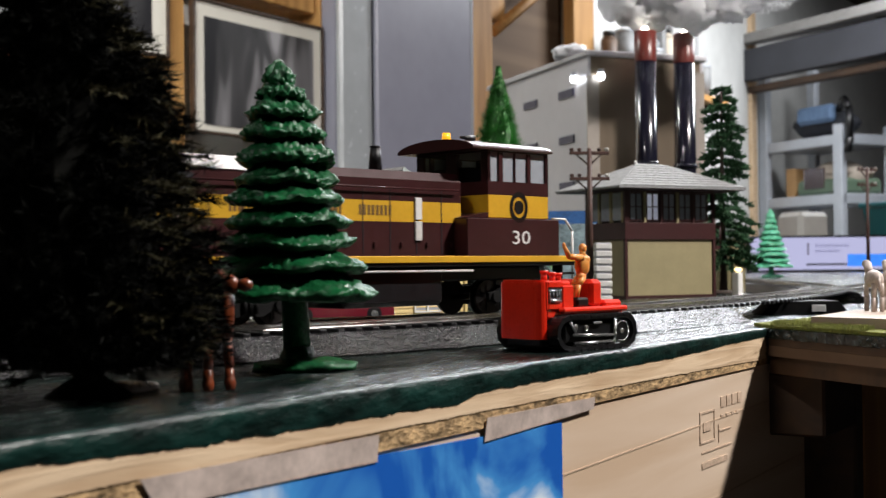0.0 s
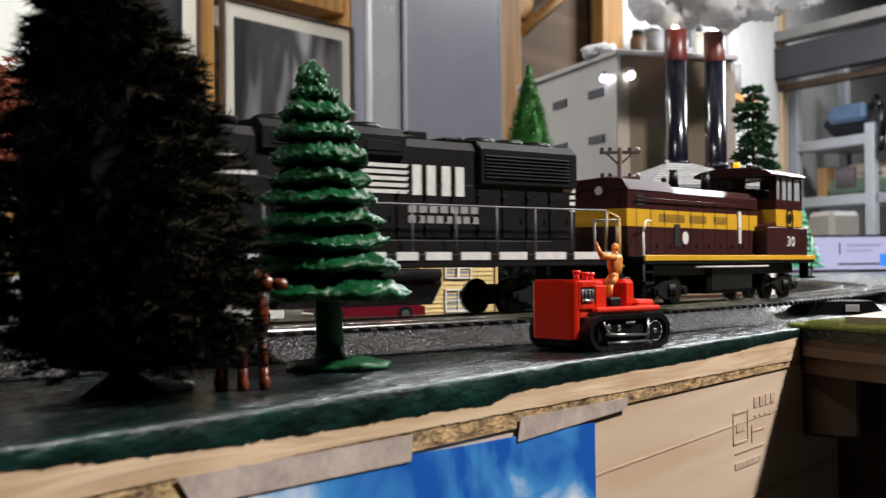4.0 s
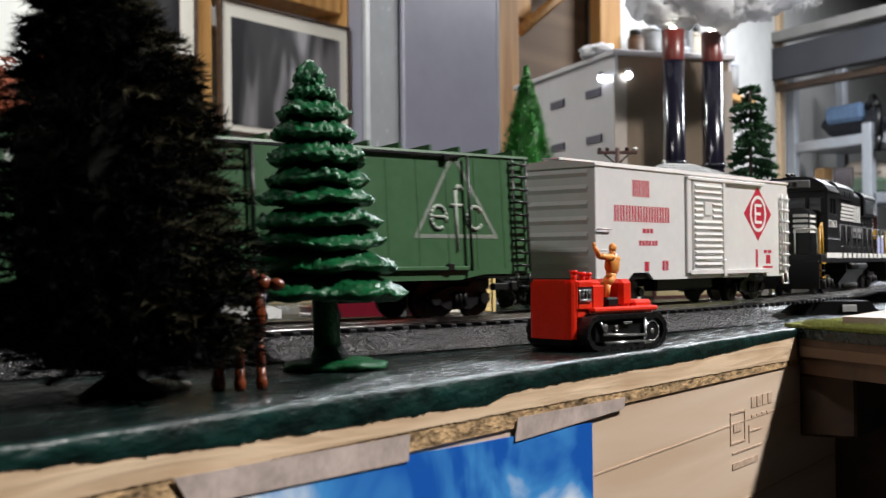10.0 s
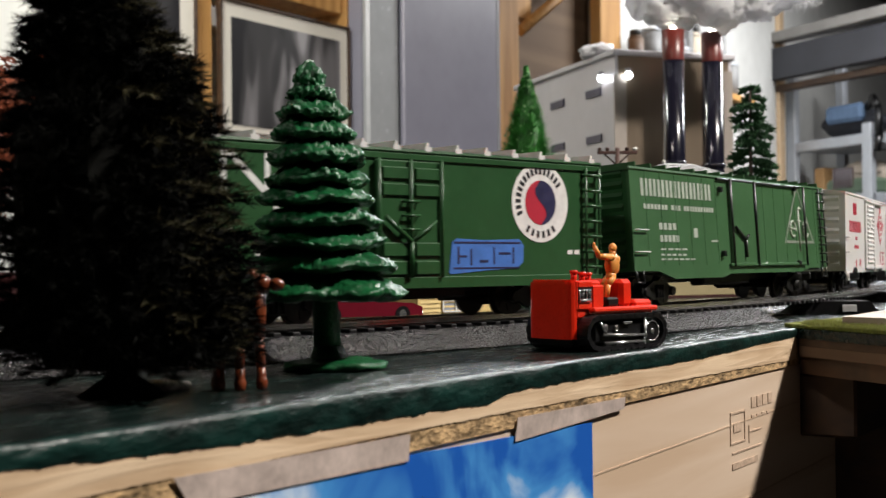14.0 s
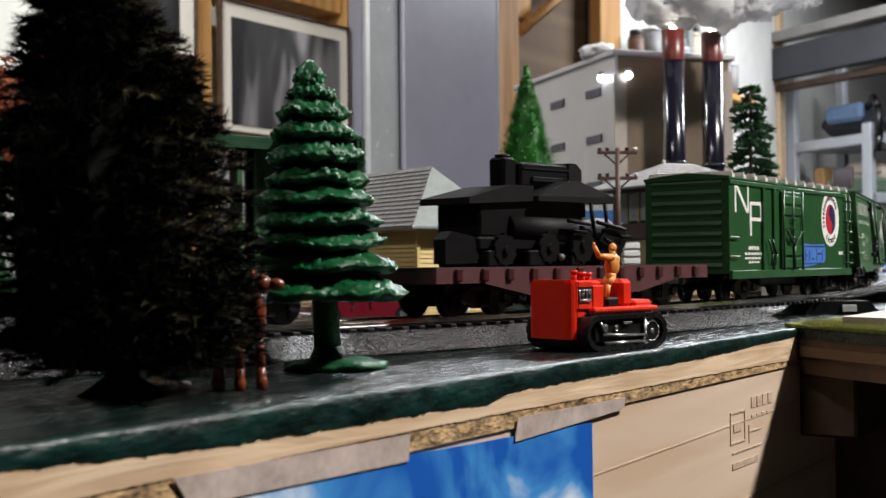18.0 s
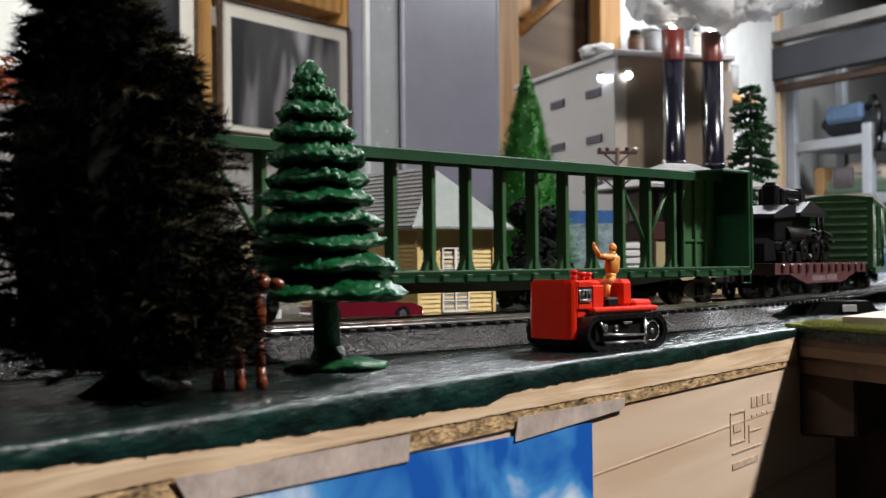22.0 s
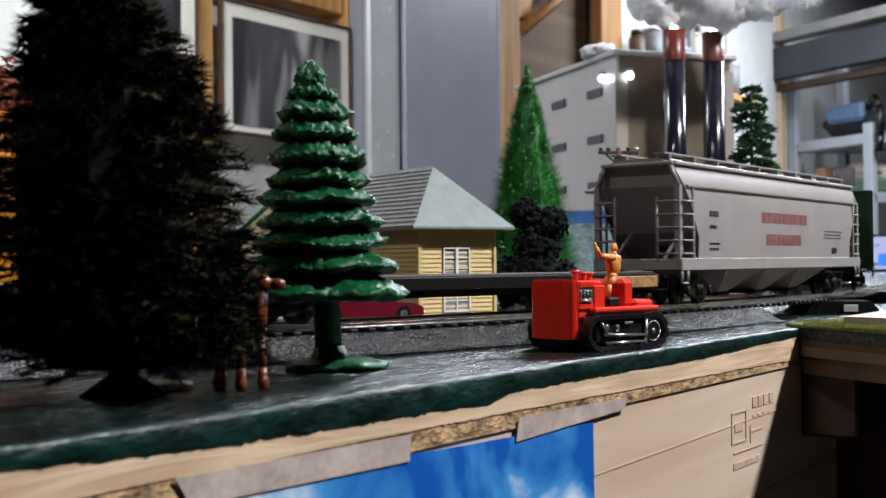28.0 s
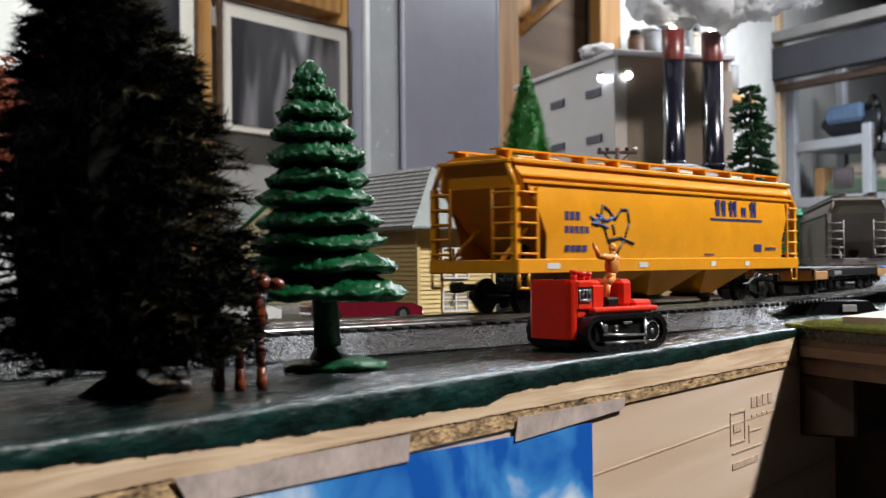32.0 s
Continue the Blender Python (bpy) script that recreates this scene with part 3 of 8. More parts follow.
def box_body(car, length, mat, floor, eave, peak, ribs, rib_mat=None, hw=HW, sill=None):
    """Sides, ends, roof and floor of a covered wagon, each on its own."""
    h = length / 2
    for k in (-1, 1):
        s = Solid()
        y0, y1 = (-hw, -hw + 0.0012) if k < 0 else (hw - 0.0012, hw)
        outline = sill or [(-h, floor), (-h + 0.012, floor), (-h + 0.016, floor - 0.0018), (h - 0.016, floor - 0.0018), (h - 0.012, floor), (h, floor)]
        s.prism(outline + [(h, eave - 0.0010), (-h, eave - 0.0010)], y0, y1)
        part("side_wall", s, mat, car)
    for k in (-1, 1):
        s = Solid()
        s.box(k * h, k * (h - 0.0012), -hw + 0.0012, hw - 0.0012, floor, eave - 0.001)
        s.prism([(-hw, eave - 0.001), (0, peak - 0.0006), (hw, eave - 0.001)], k * h, k * (h - 0.0012), "yz")
        ribs_at = []
        for i in range(ribs):
            z = floor + (eave - floor) * (i + 0.7) / (ribs + 0.3)
            ribs_at.append(Solid().prism([(k * h, z - 0.0014), (k * (h + 0.0007), z), (k * h, z + 0.0014)], -hw + 0.003, hw - 0.003))
        end = part("end_wall", s, mat, car, "pressed ribbed end")
        for rib in ribs_at:
            part("end_rib", rib, mat, end)
    part("floor", Solid().box(-h + 0.0013, h - 0.0013, -hw + 0.0013, hw - 0.0013, floor - 0.0006, floor + 0.001), TRUCK_BLACK, car)
    part("underframe", Solid().box(-h + 0.004, h - 0.004, -0.0028, 0.0028, floor - 0.0038, floor - 0.0007, 0.0004).box(-0.022, 0.022, -0.010, -0.004, floor - 0.0055, floor - 0.0007, 0.0008)
         .cyl((0.026, 0.006, floor - 0.004), (0.044, 0.006, floor - 0.004), 0.003, 0.003, 10), TRUCK_BLACK, car)
    part("roof", Solid().prism(roof_profile(eave, peak, hw), -h - 0.0006, h + 0.0006, "yz"), mat, car)


def white_boxcar():
    L, f, e, p = 0.150, 0.0108, 0.0492, 0.0510
    car = thing("boxcar", "white plastic model boxcar with red lettering and sliding door", "train car", group="train")
    h = L / 2
    sill = [(-h, f), (-h + 0.004, f), (-h + 0.004, f - 0.0010), (-h + 0.020, f - 0.0010), (-h + 0.024, f + 0.0016), (-h + 0.034, f + 0.0016), (-h + 0.038, f - 0.0010),
            (h - 0.038, f - 0.0010), (h - 0.034, f + 0.0016), (h - 0.024, f + 0.0016), (h - 0.020, f - 0.0010), (h - 0.004, f - 0.0010), (h - 0.004, f), (h, f)]
    box_body(car, L, WHITE_CAR, f, e, p, 7, sill=sill)
    running_gear(car, L)
    y = -HW
    door = part("door", Solid().box(-0.0090, 0.0140, y - 0.0008, y + 0.0002, f + 0.0015, e - 0.0020, 0.0002), WHITE_CAR, car, "corrugated sliding door")
    n = 14
    for i in range(n):
        z = f + 0.004 + (e - f - 0.009) * i / (n - 1)
        if 8 <= i <= 10:
            for a, b in ((-0.0082, -0.0020), (0.0060, 0.0132)):
                part("door_rib", Solid().prism([(y - 0.0008, z - 0.0009), (y - 0.0017, z), (y - 0.0008, z + 0.0009)], a, b, "yz"), WHITE_CAR, door)
        else:
            part("door_rib", Solid().prism([(y - 0.0008, z - 0.0009), (y - 0.0017, z), (y - 0.0008, z + 0.0009)], -0.0082, 0.0132, "yz"), WHITE_CAR, door)
    part("door_plate", Solid().box(-0.0010, 0.0050, y - 0.0014, y - 0.0007, 0.0335, 0.0385, 0.0002), WHITE_CAR, door)
    part("door_post", Solid().box(-0.0140, -0.0106, y - 0.0010, y + 0.0002, f + 0.001, e - 0.0015, 0.0002), WHITE_CAR, car)
    part("door_post", Solid().box(0.0145, 0.0163, y - 0.0012, y + 0.0002, f + 0.001, e - 0.0015, 0.0002), WHITE_CAR, car)
    part("door_rail", Solid().box(-0.012, 0.055, y - 0.0012, y + 0.0002, f + 0.0004, f + 0.0022, 0.0002).box(0.0140, 0.0165, y - 0.0016, y, f - 0.0006, f + 0.006, 0.0003), WHITE_CAR, car)
    part("door_rail", Solid().box(-0.014, 0.050, y - 0.0014, y + 0.0002, e - 0.0028, e - 0.0016, 0.0002), WHITE_CAR, car)
    ladder("ladder", 0.0675, 0.0725, f + 0.001, 0.0440, 7, y, WHITE_CAR, car, 0.0005, 0.0018)
    for x in (-h + 0.0015, h - 0.0055):
        part("step", Solid().tube([(x, y, f), (x, y - 0.0003, f - 0.0042), (x + 0.0045, y - 0.0003, f - 0.0042), (x + 0.0045, y, f)], 0.0005, 6), WHITE_CAR, car)
    for z in (0.0200, 0.0272):
        part("grab_iron", Solid().tube([(-h + 0.001, y, z), (-h + 0.001, y - 0.001, z), (-h + 0.0085, y - 0.001, z), (-h + 0.0085, y, z)], 0.0003, 5), WHITE_CAR, car)
    part("running_board", Solid().box(-h, h, -0.0035, 0.0035, p + 0.0002, p + 0.0009), WHITE_CAR, car)
    stems("name_bar", [(-0.0512, -0.0395, 0.0388, 0.0446, 4), (-0.0635, -0.0253, 0.0300, 0.0356, 10)], y, INK_RED, car)
    bars("data_bar", [(-0.0445, -0.0368, 0.0262, 0.0278, 3), (-0.0470, -0.0339, 0.0218, 0.0236, 6), (-0.0435, -0.0405, 0.0128, 0.0162, 1), (-0.0310, -0.0262, 0.0130, 0.0165, 2),
                       (0.0444, 0.0463, 0.0136, 0.0208, 1), (0.0520, 0.0600, 0.0192, 0.0206, 2), (0.0540, 0.0580, 0.0150, 0.0185, 1), (0.0510, 0.0600, 0.0132, 0.0140, 1)], y, INK_RED, car)
    s = Solid()
    s.prism([(0.0467, 0.0243), (0.0592, 0.0352), (0.0467, 0.0461), (0.0342, 0.0352)], y - 0.0001, y + 0.0002)
    emblem = part("emblem", s, INK_RED, car, "red diamond with a white ring")
    disc("emblem_ring", 0.0467, 0.0352, 0.0074, y - 0.00012, INK_WHITE, emblem, 0.0060)
    part("emblem_block", Solid().box(0.0436, 0.0449, y - 0.00025, y - 0.0001, 0.0312, 0.0392).box(0.0449, 0.0500, y - 0.00025, y - 0.0001, 0.0380, 0.0392)
         .box(0.0449, 0.0492, y - 0.00025, y - 0.0001, 0.0346, 0.0358).box(0.0449, 0.0500, y - 0.00025, y - 0.0001, 0.0312, 0.0324), INK_WHITE, emblem)
    return car, L


def green_boxcar():
    L, f, e, p = 0.180, 0.0118, 0.0484, 0.0500
    car = thing("boxcar", "mid green model boxcar with white lettering and plug door", "train car", group="train")
    h = L / 2
    sill = [(-h, f), (-h + 0.013, f), (-h + 0.018, f - 0.0002), (-h + 0.030, f - 0.0030), (-h + 0.070, f - 0.0030), (-h + 0.078, f - 0.0016), (h - 0.030, f - 0.0016), (h - 0.020, f), (h, f)]
    box_body(car, L, EVER_GREEN, f, e, p, 9, sill=sill)
    # ends get the deeper green: their shade is put into the paint
    for o in car.children:
        if o.name.startswith("end_wall"):
            o.data.materials[0] = NP_GREEN
            for rib in o.children:
                rib.data.materials[0] = NP_GREEN
    running_gear(car, L)
    y = -HW
    s = Solid()
    for i in range(16):
        x = -h + 0.005 + i * (L - 0.01) / 15
        part("roof_rib", Solid().box(x - 0.0004, x + 0.0004, -HW, HW, e - 0.0006, p + 0.0002), EVER_GREEN, car, "raised roof seam")
    for x in np.linspace(-h + 0.011, h - 0.011, 15):
        part("side_seam", Solid().box(x - 0.0002, x + 0.0002, y - 0.00012, y, f + 0.002, e - 0.001), EVER_GREEN, car)
    part("door", Solid().box(-0.0110, 0.0120, y - 0.0009, y + 0.0002, f + 0.002, e - 0.0015, 0.0003), EVER_GREEN, car, "flush plug door")
    for x in (-0.0112, 0.0118, 0.0640):
        part("door_rod", Solid().cyl((x, y - 0.0014, f + 0.001), (x, y - 0.0014, e - 0.001), 0.0005, 0.0005, 6), BLACK_PLASTIC, car)
    part("door_lever", Solid().tube([(-0.0090, y - 0.0016, 0.0285), (0.0, y - 0.0016, 0.0235), (0.0, y - 0.0016, 0.0165)], 0.0006, 6).tube([(0.0, y - 0.0016, 0.0235), (0.003, y - 0.0016, 0.0255)], 0.0005, 6), BLACK_PLASTIC, car)
    part("door_rail", Solid().box(-0.014, 0.064, y - 0.0012, y + 0.0002, f + 0.0012, f + 0.0024, 0.0002), EVER_GREEN, car)
    part("door_rail", Solid().box(-0.022, 0.062, y - 0.0010, y + 0.0002, e - 0.0018, e - 0.0008, 0.0002), BLACK_PLASTIC, car)
    for x, z in ((-0.0195, 0.0430), (0.0560, 0.0465), (0.0560, 0.0140), (-0.0195, 0.0180)):
        part("bracket", Solid().box(x - 0.0012, x + 0.0012, y - 0.0016, y, z - 0.0011, z + 0.0011, 0.0003), BLACK_PLASTIC, car)
    ladder("ladder", 0.0830, 0.0885, f + 0.0005, 0.0475, 9, y, BLACK_PLASTIC, car, 0.0004, 0.0016)
    for z in (0.0185, 0.0262):
        part("grab_iron", Solid().tube([(-h + 0.001, y, z), (-h + 0.001, y - 0.001, z), (-h + 0.010, y - 0.001, z), (-h + 0.010, y, z)], 0.00028, 5), WHITE_CAR, car)
    for x in (-h + 0.001, h - 0.006):
        part("step", Solid().tube([(x, y, f), (x, y, f - 0.004), (x + 0.005, y, f - 0.004), (x + 0.005, y, f)], 0.0004, 6), BLACK_PLASTIC, car)
    stems("name_bar", [(-0.0827, -0.0259, 0.0384, 0.0446, 9)], y, FADED_WHITE, car)
    bars("name_bar", [(-0.0809, -0.0625, 0.0338, 0.0356, 7), (-0.0600, -0.0522, 0.0338, 0.0356, 3), (-0.0500, -0.0246, 0.0338, 0.0356, 11)], y, FADED_WHITE, car)
    bars("data_bar", [(-0.0704, -0.0563, 0.0266, 0.0290, 4), (-0.0700, -0.0545, 0.0222, 0.0246, 5), (-0.0700, -0.0480, 0.0192, 0.0199, 4), (-0.0700, -0.0490, 0.0172, 0.0179, 5),
                       (-0.0700, -0.0420, 0.0156, 0.0162, 6), (-0.0430, -0.0400, 0.0240, 0.0275, 1), (-0.0285, -0.0225, 0.0225, 0.0232, 1), (-0.008, 0.008, 0.0325, 0.0331, 5), (-0.006, 0.007, 0.0308, 0.0314, 4)], y, FADED_WHITE, car)
    s = Solid()
    a, b, c = Vector((0.0440, 0, 0.0232)), Vector((0.0755, 0, 0.0232)), Vector((0.0597, 0, 0.0478))
    for q, r in ((a, b), (b, c), (c, a)):
        d = (r - q).normalized() * 0.0006
        nrm = Vector((-d.z, 0, d.x))
        s.add([q - d - nrm + Vector((0, y - 0.0001, 0)), r + d - nrm + Vector((0, y - 0.0001, 0)), r + d + nrm + Vector((0, y - 0.0001, 0)), q - d + nrm + Vector((0, y - 0.0001, 0))], [(0, 1, 2, 3), (3, 2, 1, 0)])
    emblem = part("emblem", s, FADED_WHITE, car, "white outlined triangle")
    for cx, lo, hi in ((0.0528, -20, 300), (0.0672, 35, 325)):
        arc = [(cx + 0.0030 * math.cos(math.radians(lo + (hi - lo) * q / 14)), y - 0.0001, 0.0288 + 0.0034 * math.sin(math.radians(lo + (hi - lo) * q / 14))) for q in range(15)]
        part("emblem_arc", Solid().tube(arc, 0.0006, 5), FADED_WHITE, emblem)
    part("emblem_arc", Solid().tube([(0.0499, y - 0.0001, 0.0290), (0.0557, y - 0.0001, 0.0290)], 0.0005, 5), FADED_WHITE, emblem)
    part("emblem_stem", Solid().tube([(0.0628, y - 0.0001, 0.0372), (0.0610, y - 0.0001, 0.0384), (0.0597, y - 0.0001, 0.0370), (0.0597, y - 0.0001, 0.0190)], 0.0006, 5)
         .tube([(0.0574, y - 0.0001, 0.0325), (0.0622, y - 0.0001, 0.0325)], 0.0005, 5), FADED_WHITE, emblem)
    emblem.matrix_local = pose(-0.006, 0, 0)
    # the body leans away on its bogies
    tilt = pose(0, 0, 0.0105) @ Matrix.Rotation(radians(-3.5), 4, "X") @ pose(0, 0, -0.0105)
    for o in car.children:
        if o.name.split(".")[0] not in ("wheelset", "side_frame", "bolster", "coupler"):
            o.matrix_local = tilt @ o.matrix_local
    return car, L


def deep_green_boxcar():
    L, f, e, p = 0.152, 0.0112, 0.0492, 0.0508
    car = thing("boxcar", "deep green model boxcar with round emblem and blue graffiti", "train car", group="train")
    h = L / 2
    box_body(car, L, NP_GREEN, f, e, p, 9)
    running_gear(car, L)
    y = -HW
    for i in range(13):
        x = -h + 0.004 + i * (L - 0.008) / 12
        part("roof_rib", Solid().box(x - 0.0013, x + 0.0013, -HW - 0.0004, HW + 0.0004, e - 0.0004, e + 0.0010).box(x - 0.0004, x + 0.0004, -HW, HW, e, p + 0.0006), WHITE_CAR, car, "pale roof seam end")
    part("sill", Solid().box(-h, h, y - 0.0012, y + 0.0003, f - 0.0022, f + 0.0012, 0.0002), NP_GREEN, car)
    part("top_plate", Solid().box(-h, h, y - 0.0006, y + 0.0003, e - 0.0032, e - 0.0014, 0.0002), NP_GREEN, car)
    for x in (-0.0410, -0.0286):
        part("door_post", Solid().box(x - 0.0009, x + 0.0009, y - 0.0012, y, f + 0.001, e - 0.003, 0.0002), NP_GREEN, car)
    door = part("door", Solid().box(-0.0202, 0.0043, y - 0.0010, y + 0.0002, f + 0.0015, e - 0.0035, 0.0003), NP_GREEN, car, "panelled double door")
    for z0, z1 in ((0.0355, 0.0450), (0.0130, 0.0235)):
        for x0, x1 in ((-0.0184, -0.0087), (-0.0062, 0.0030)):
            s = Solid()
            for k in range(2):
                zz = z0 + (z1 - z0) * k / 2
                s.box(x0, x1, y - 0.0017, y - 0.0009, zz, zz + (z1 - z0) / 2 - 0.0012, 0.0003)
            part("panel", s, NP_GREEN, door)
    for x in (-0.0198, -0.0080, 0.0038):
        part("door_rod", Solid().cyl((x, y - 0.0018, f + 0.001), (x, y - 0.0018, e - 0.003), 0.0005, 0.0005, 6), NP_GREEN, door)
    part("door_lever", Solid().tube([(-0.0182, y - 0.0024, 0.0295), (-0.0084, y - 0.0024, 0.0225), (-0.0084, y - 0.0024, 0.0130)], 0.0007, 6).tube([(-0.0084, y - 0.0024, 0.0225), (0.0013, y - 0.0024, 0.0285)], 0.0004, 6), NP_GREEN, door)
    for z in (0.026, 0.030, 0.034):
        part("handle", Solid().tube([(-0.0107, y - 0.0010, z), (-0.0107, y - 0.0024, z), (-0.0052, y - 0.0024, z), (-0.0052, y - 0.0010, z)], 0.0004, 5), NP_GREEN, door)
    for x in (-0.0362, -0.0317):
        part("hinge_rod", Solid().tube([(x, y - 0.001, 0.0250), (x + 0.003, y - 0.0018, 0.0190), (x + 0.003, y - 0.001, 0.0140)], 0.0005, 5), NP_GREEN, car)
    ladder("ladder", 0.0680, 0.0745, f + 0.001, 0.0470, 7, y, NP_GREEN, car, 0.0005, 0.0020)
    for z in (0.0180, 0.0255):
        part("grab_iron", Solid().tube([(-h + 0.001, y, z), (-h + 0.001, y - 0.001, z), (-h + 0.008, y - 0.001, z), (-h + 0.008, y, z)], 0.0003, 5), WHITE_CAR, car)
    emblem = disc("emblem", 0.0473, 0.0352, 0.0126, y - 0.0001, INK_WHITE, car, 0, 40, 1.02)
    tagged(emblem, "white round emblem with a red and dark blue centre")
    for i in range(22):
        a = math.radians(200 - i * 11.0) if i < 16 else math.radians(235 + (i - 16) * 14)
        c, s_ = math.cos(a), math.sin(a)
        part("ring_mark", Solid().box(-0.0005, 0.0005, -0.0001, 0.0001, -0.0011, 0.0011, 0, pose(0.0473 + 0.0101 * c, y - 0.00025, 0.0352 + 0.0101 * s_) @ Matrix.Rotation(math.pi / 2 - a, 4, "Y")), INK_BLACK, emblem)
    disc("emblem_half", 0.0473, 0.0352, 0.0070, y - 0.0002, INK_RED, emblem)
    s = Solid()
    pts = []
    for i in range(19):
        a = math.radians(90 - 180 * i / 18)
        pts.append((0.0473 + 0.0070 * math.cos(a), 0.0352 + 0.0070 * math.sin(a)))
    for i in range(13):
        u = i / 12
        pts.append((0.0473 + 0.0026 * math.sin(2 * math.pi * u), 0.0282 + 0.0140 * u))
    s.prism(pts, y - 0.00036, y - 0.0001)
    part("emblem_half", s, NAVY, emblem)
    g = Solid().prism([(0.0079, 0.0136), (0.0092, 0.0225), (0.0110, 0.0236), (0.0220, 0.0232), (0.0375, 0.0236), (0.0395, 0.0215), (0.0392, 0.0165), (0.0365, 0.0146), (0.0230, 0.0140), (0.0085, 0.0130)], y - 0.0002, y + 0.0001)
    graf = part("graffiti", g, GRAFFITI, car, "blue sprayed graffiti patch")
    bars("graffiti_mark", [(0.0098, 0.0380, 0.0221, 0.0227, 1), (0.0096, 0.0375, 0.0145, 0.0150, 1), (0.0112, 0.0120, 0.0160, 0.0212, 1), (0.0120, 0.0150, 0.0180, 0.0186, 1), (0.0165, 0.0172, 0.0156, 0.0205, 1), (0.0205, 0.0240, 0.0164, 0.0172, 1), (0.0262, 0.0268, 0.0158, 0.0210, 1), (0.0285, 0.0335, 0.0188, 0.0195, 1), (0.0345, 0.0352, 0.0160, 0.0210, 1)], y - 0.0002, NAVY, graf)
    s = Solid()
    for x0, x1, z0, z1 in ((-0.0703, -0.0687, 0.0352, 0.0464), (-0.0569, -0.0553, 0.0352, 0.0464), (-0.0543, -0.0525, 0.0262, 0.0400)):
        s.box(x0, x1, y - 0.0001, y + 0.0001, z0, z1)
    s.prism([(-0.0703, 0.0464), (-0.0676, 0.0464), (-0.0553, 0.0352), (-0.0580, 0.0352)], y - 0.0001, y + 0.0001)
    s.box(-0.0525, -0.0424, y - 0.0001, y + 0.0001, 0.0386, 0.0400).box(-0.0525, -0.0424, y - 0.0001, y + 0.0001, 0.0322, 0.0336).box(-0.0430, -0.0411, y - 0.0001, y + 0.0001, 0.0330, 0.0392)
    part("name_bar", s, INK_WHITE, car)
    bars("data_bar", [(-0.0560, -0.0440, 0.0205, 0.0220, 4), (-0.0600, -0.0400, 0.0185, 0.0195, 6), (-0.0600, -0.0420, 0.0168, 0.0176, 5), (-0.0560, -0.0440, 0.0152, 0.0160, 4), (0.0600, 0.0665, 0.0188, 0.0202, 2)], y, INK_WHITE, car)
    return car, L


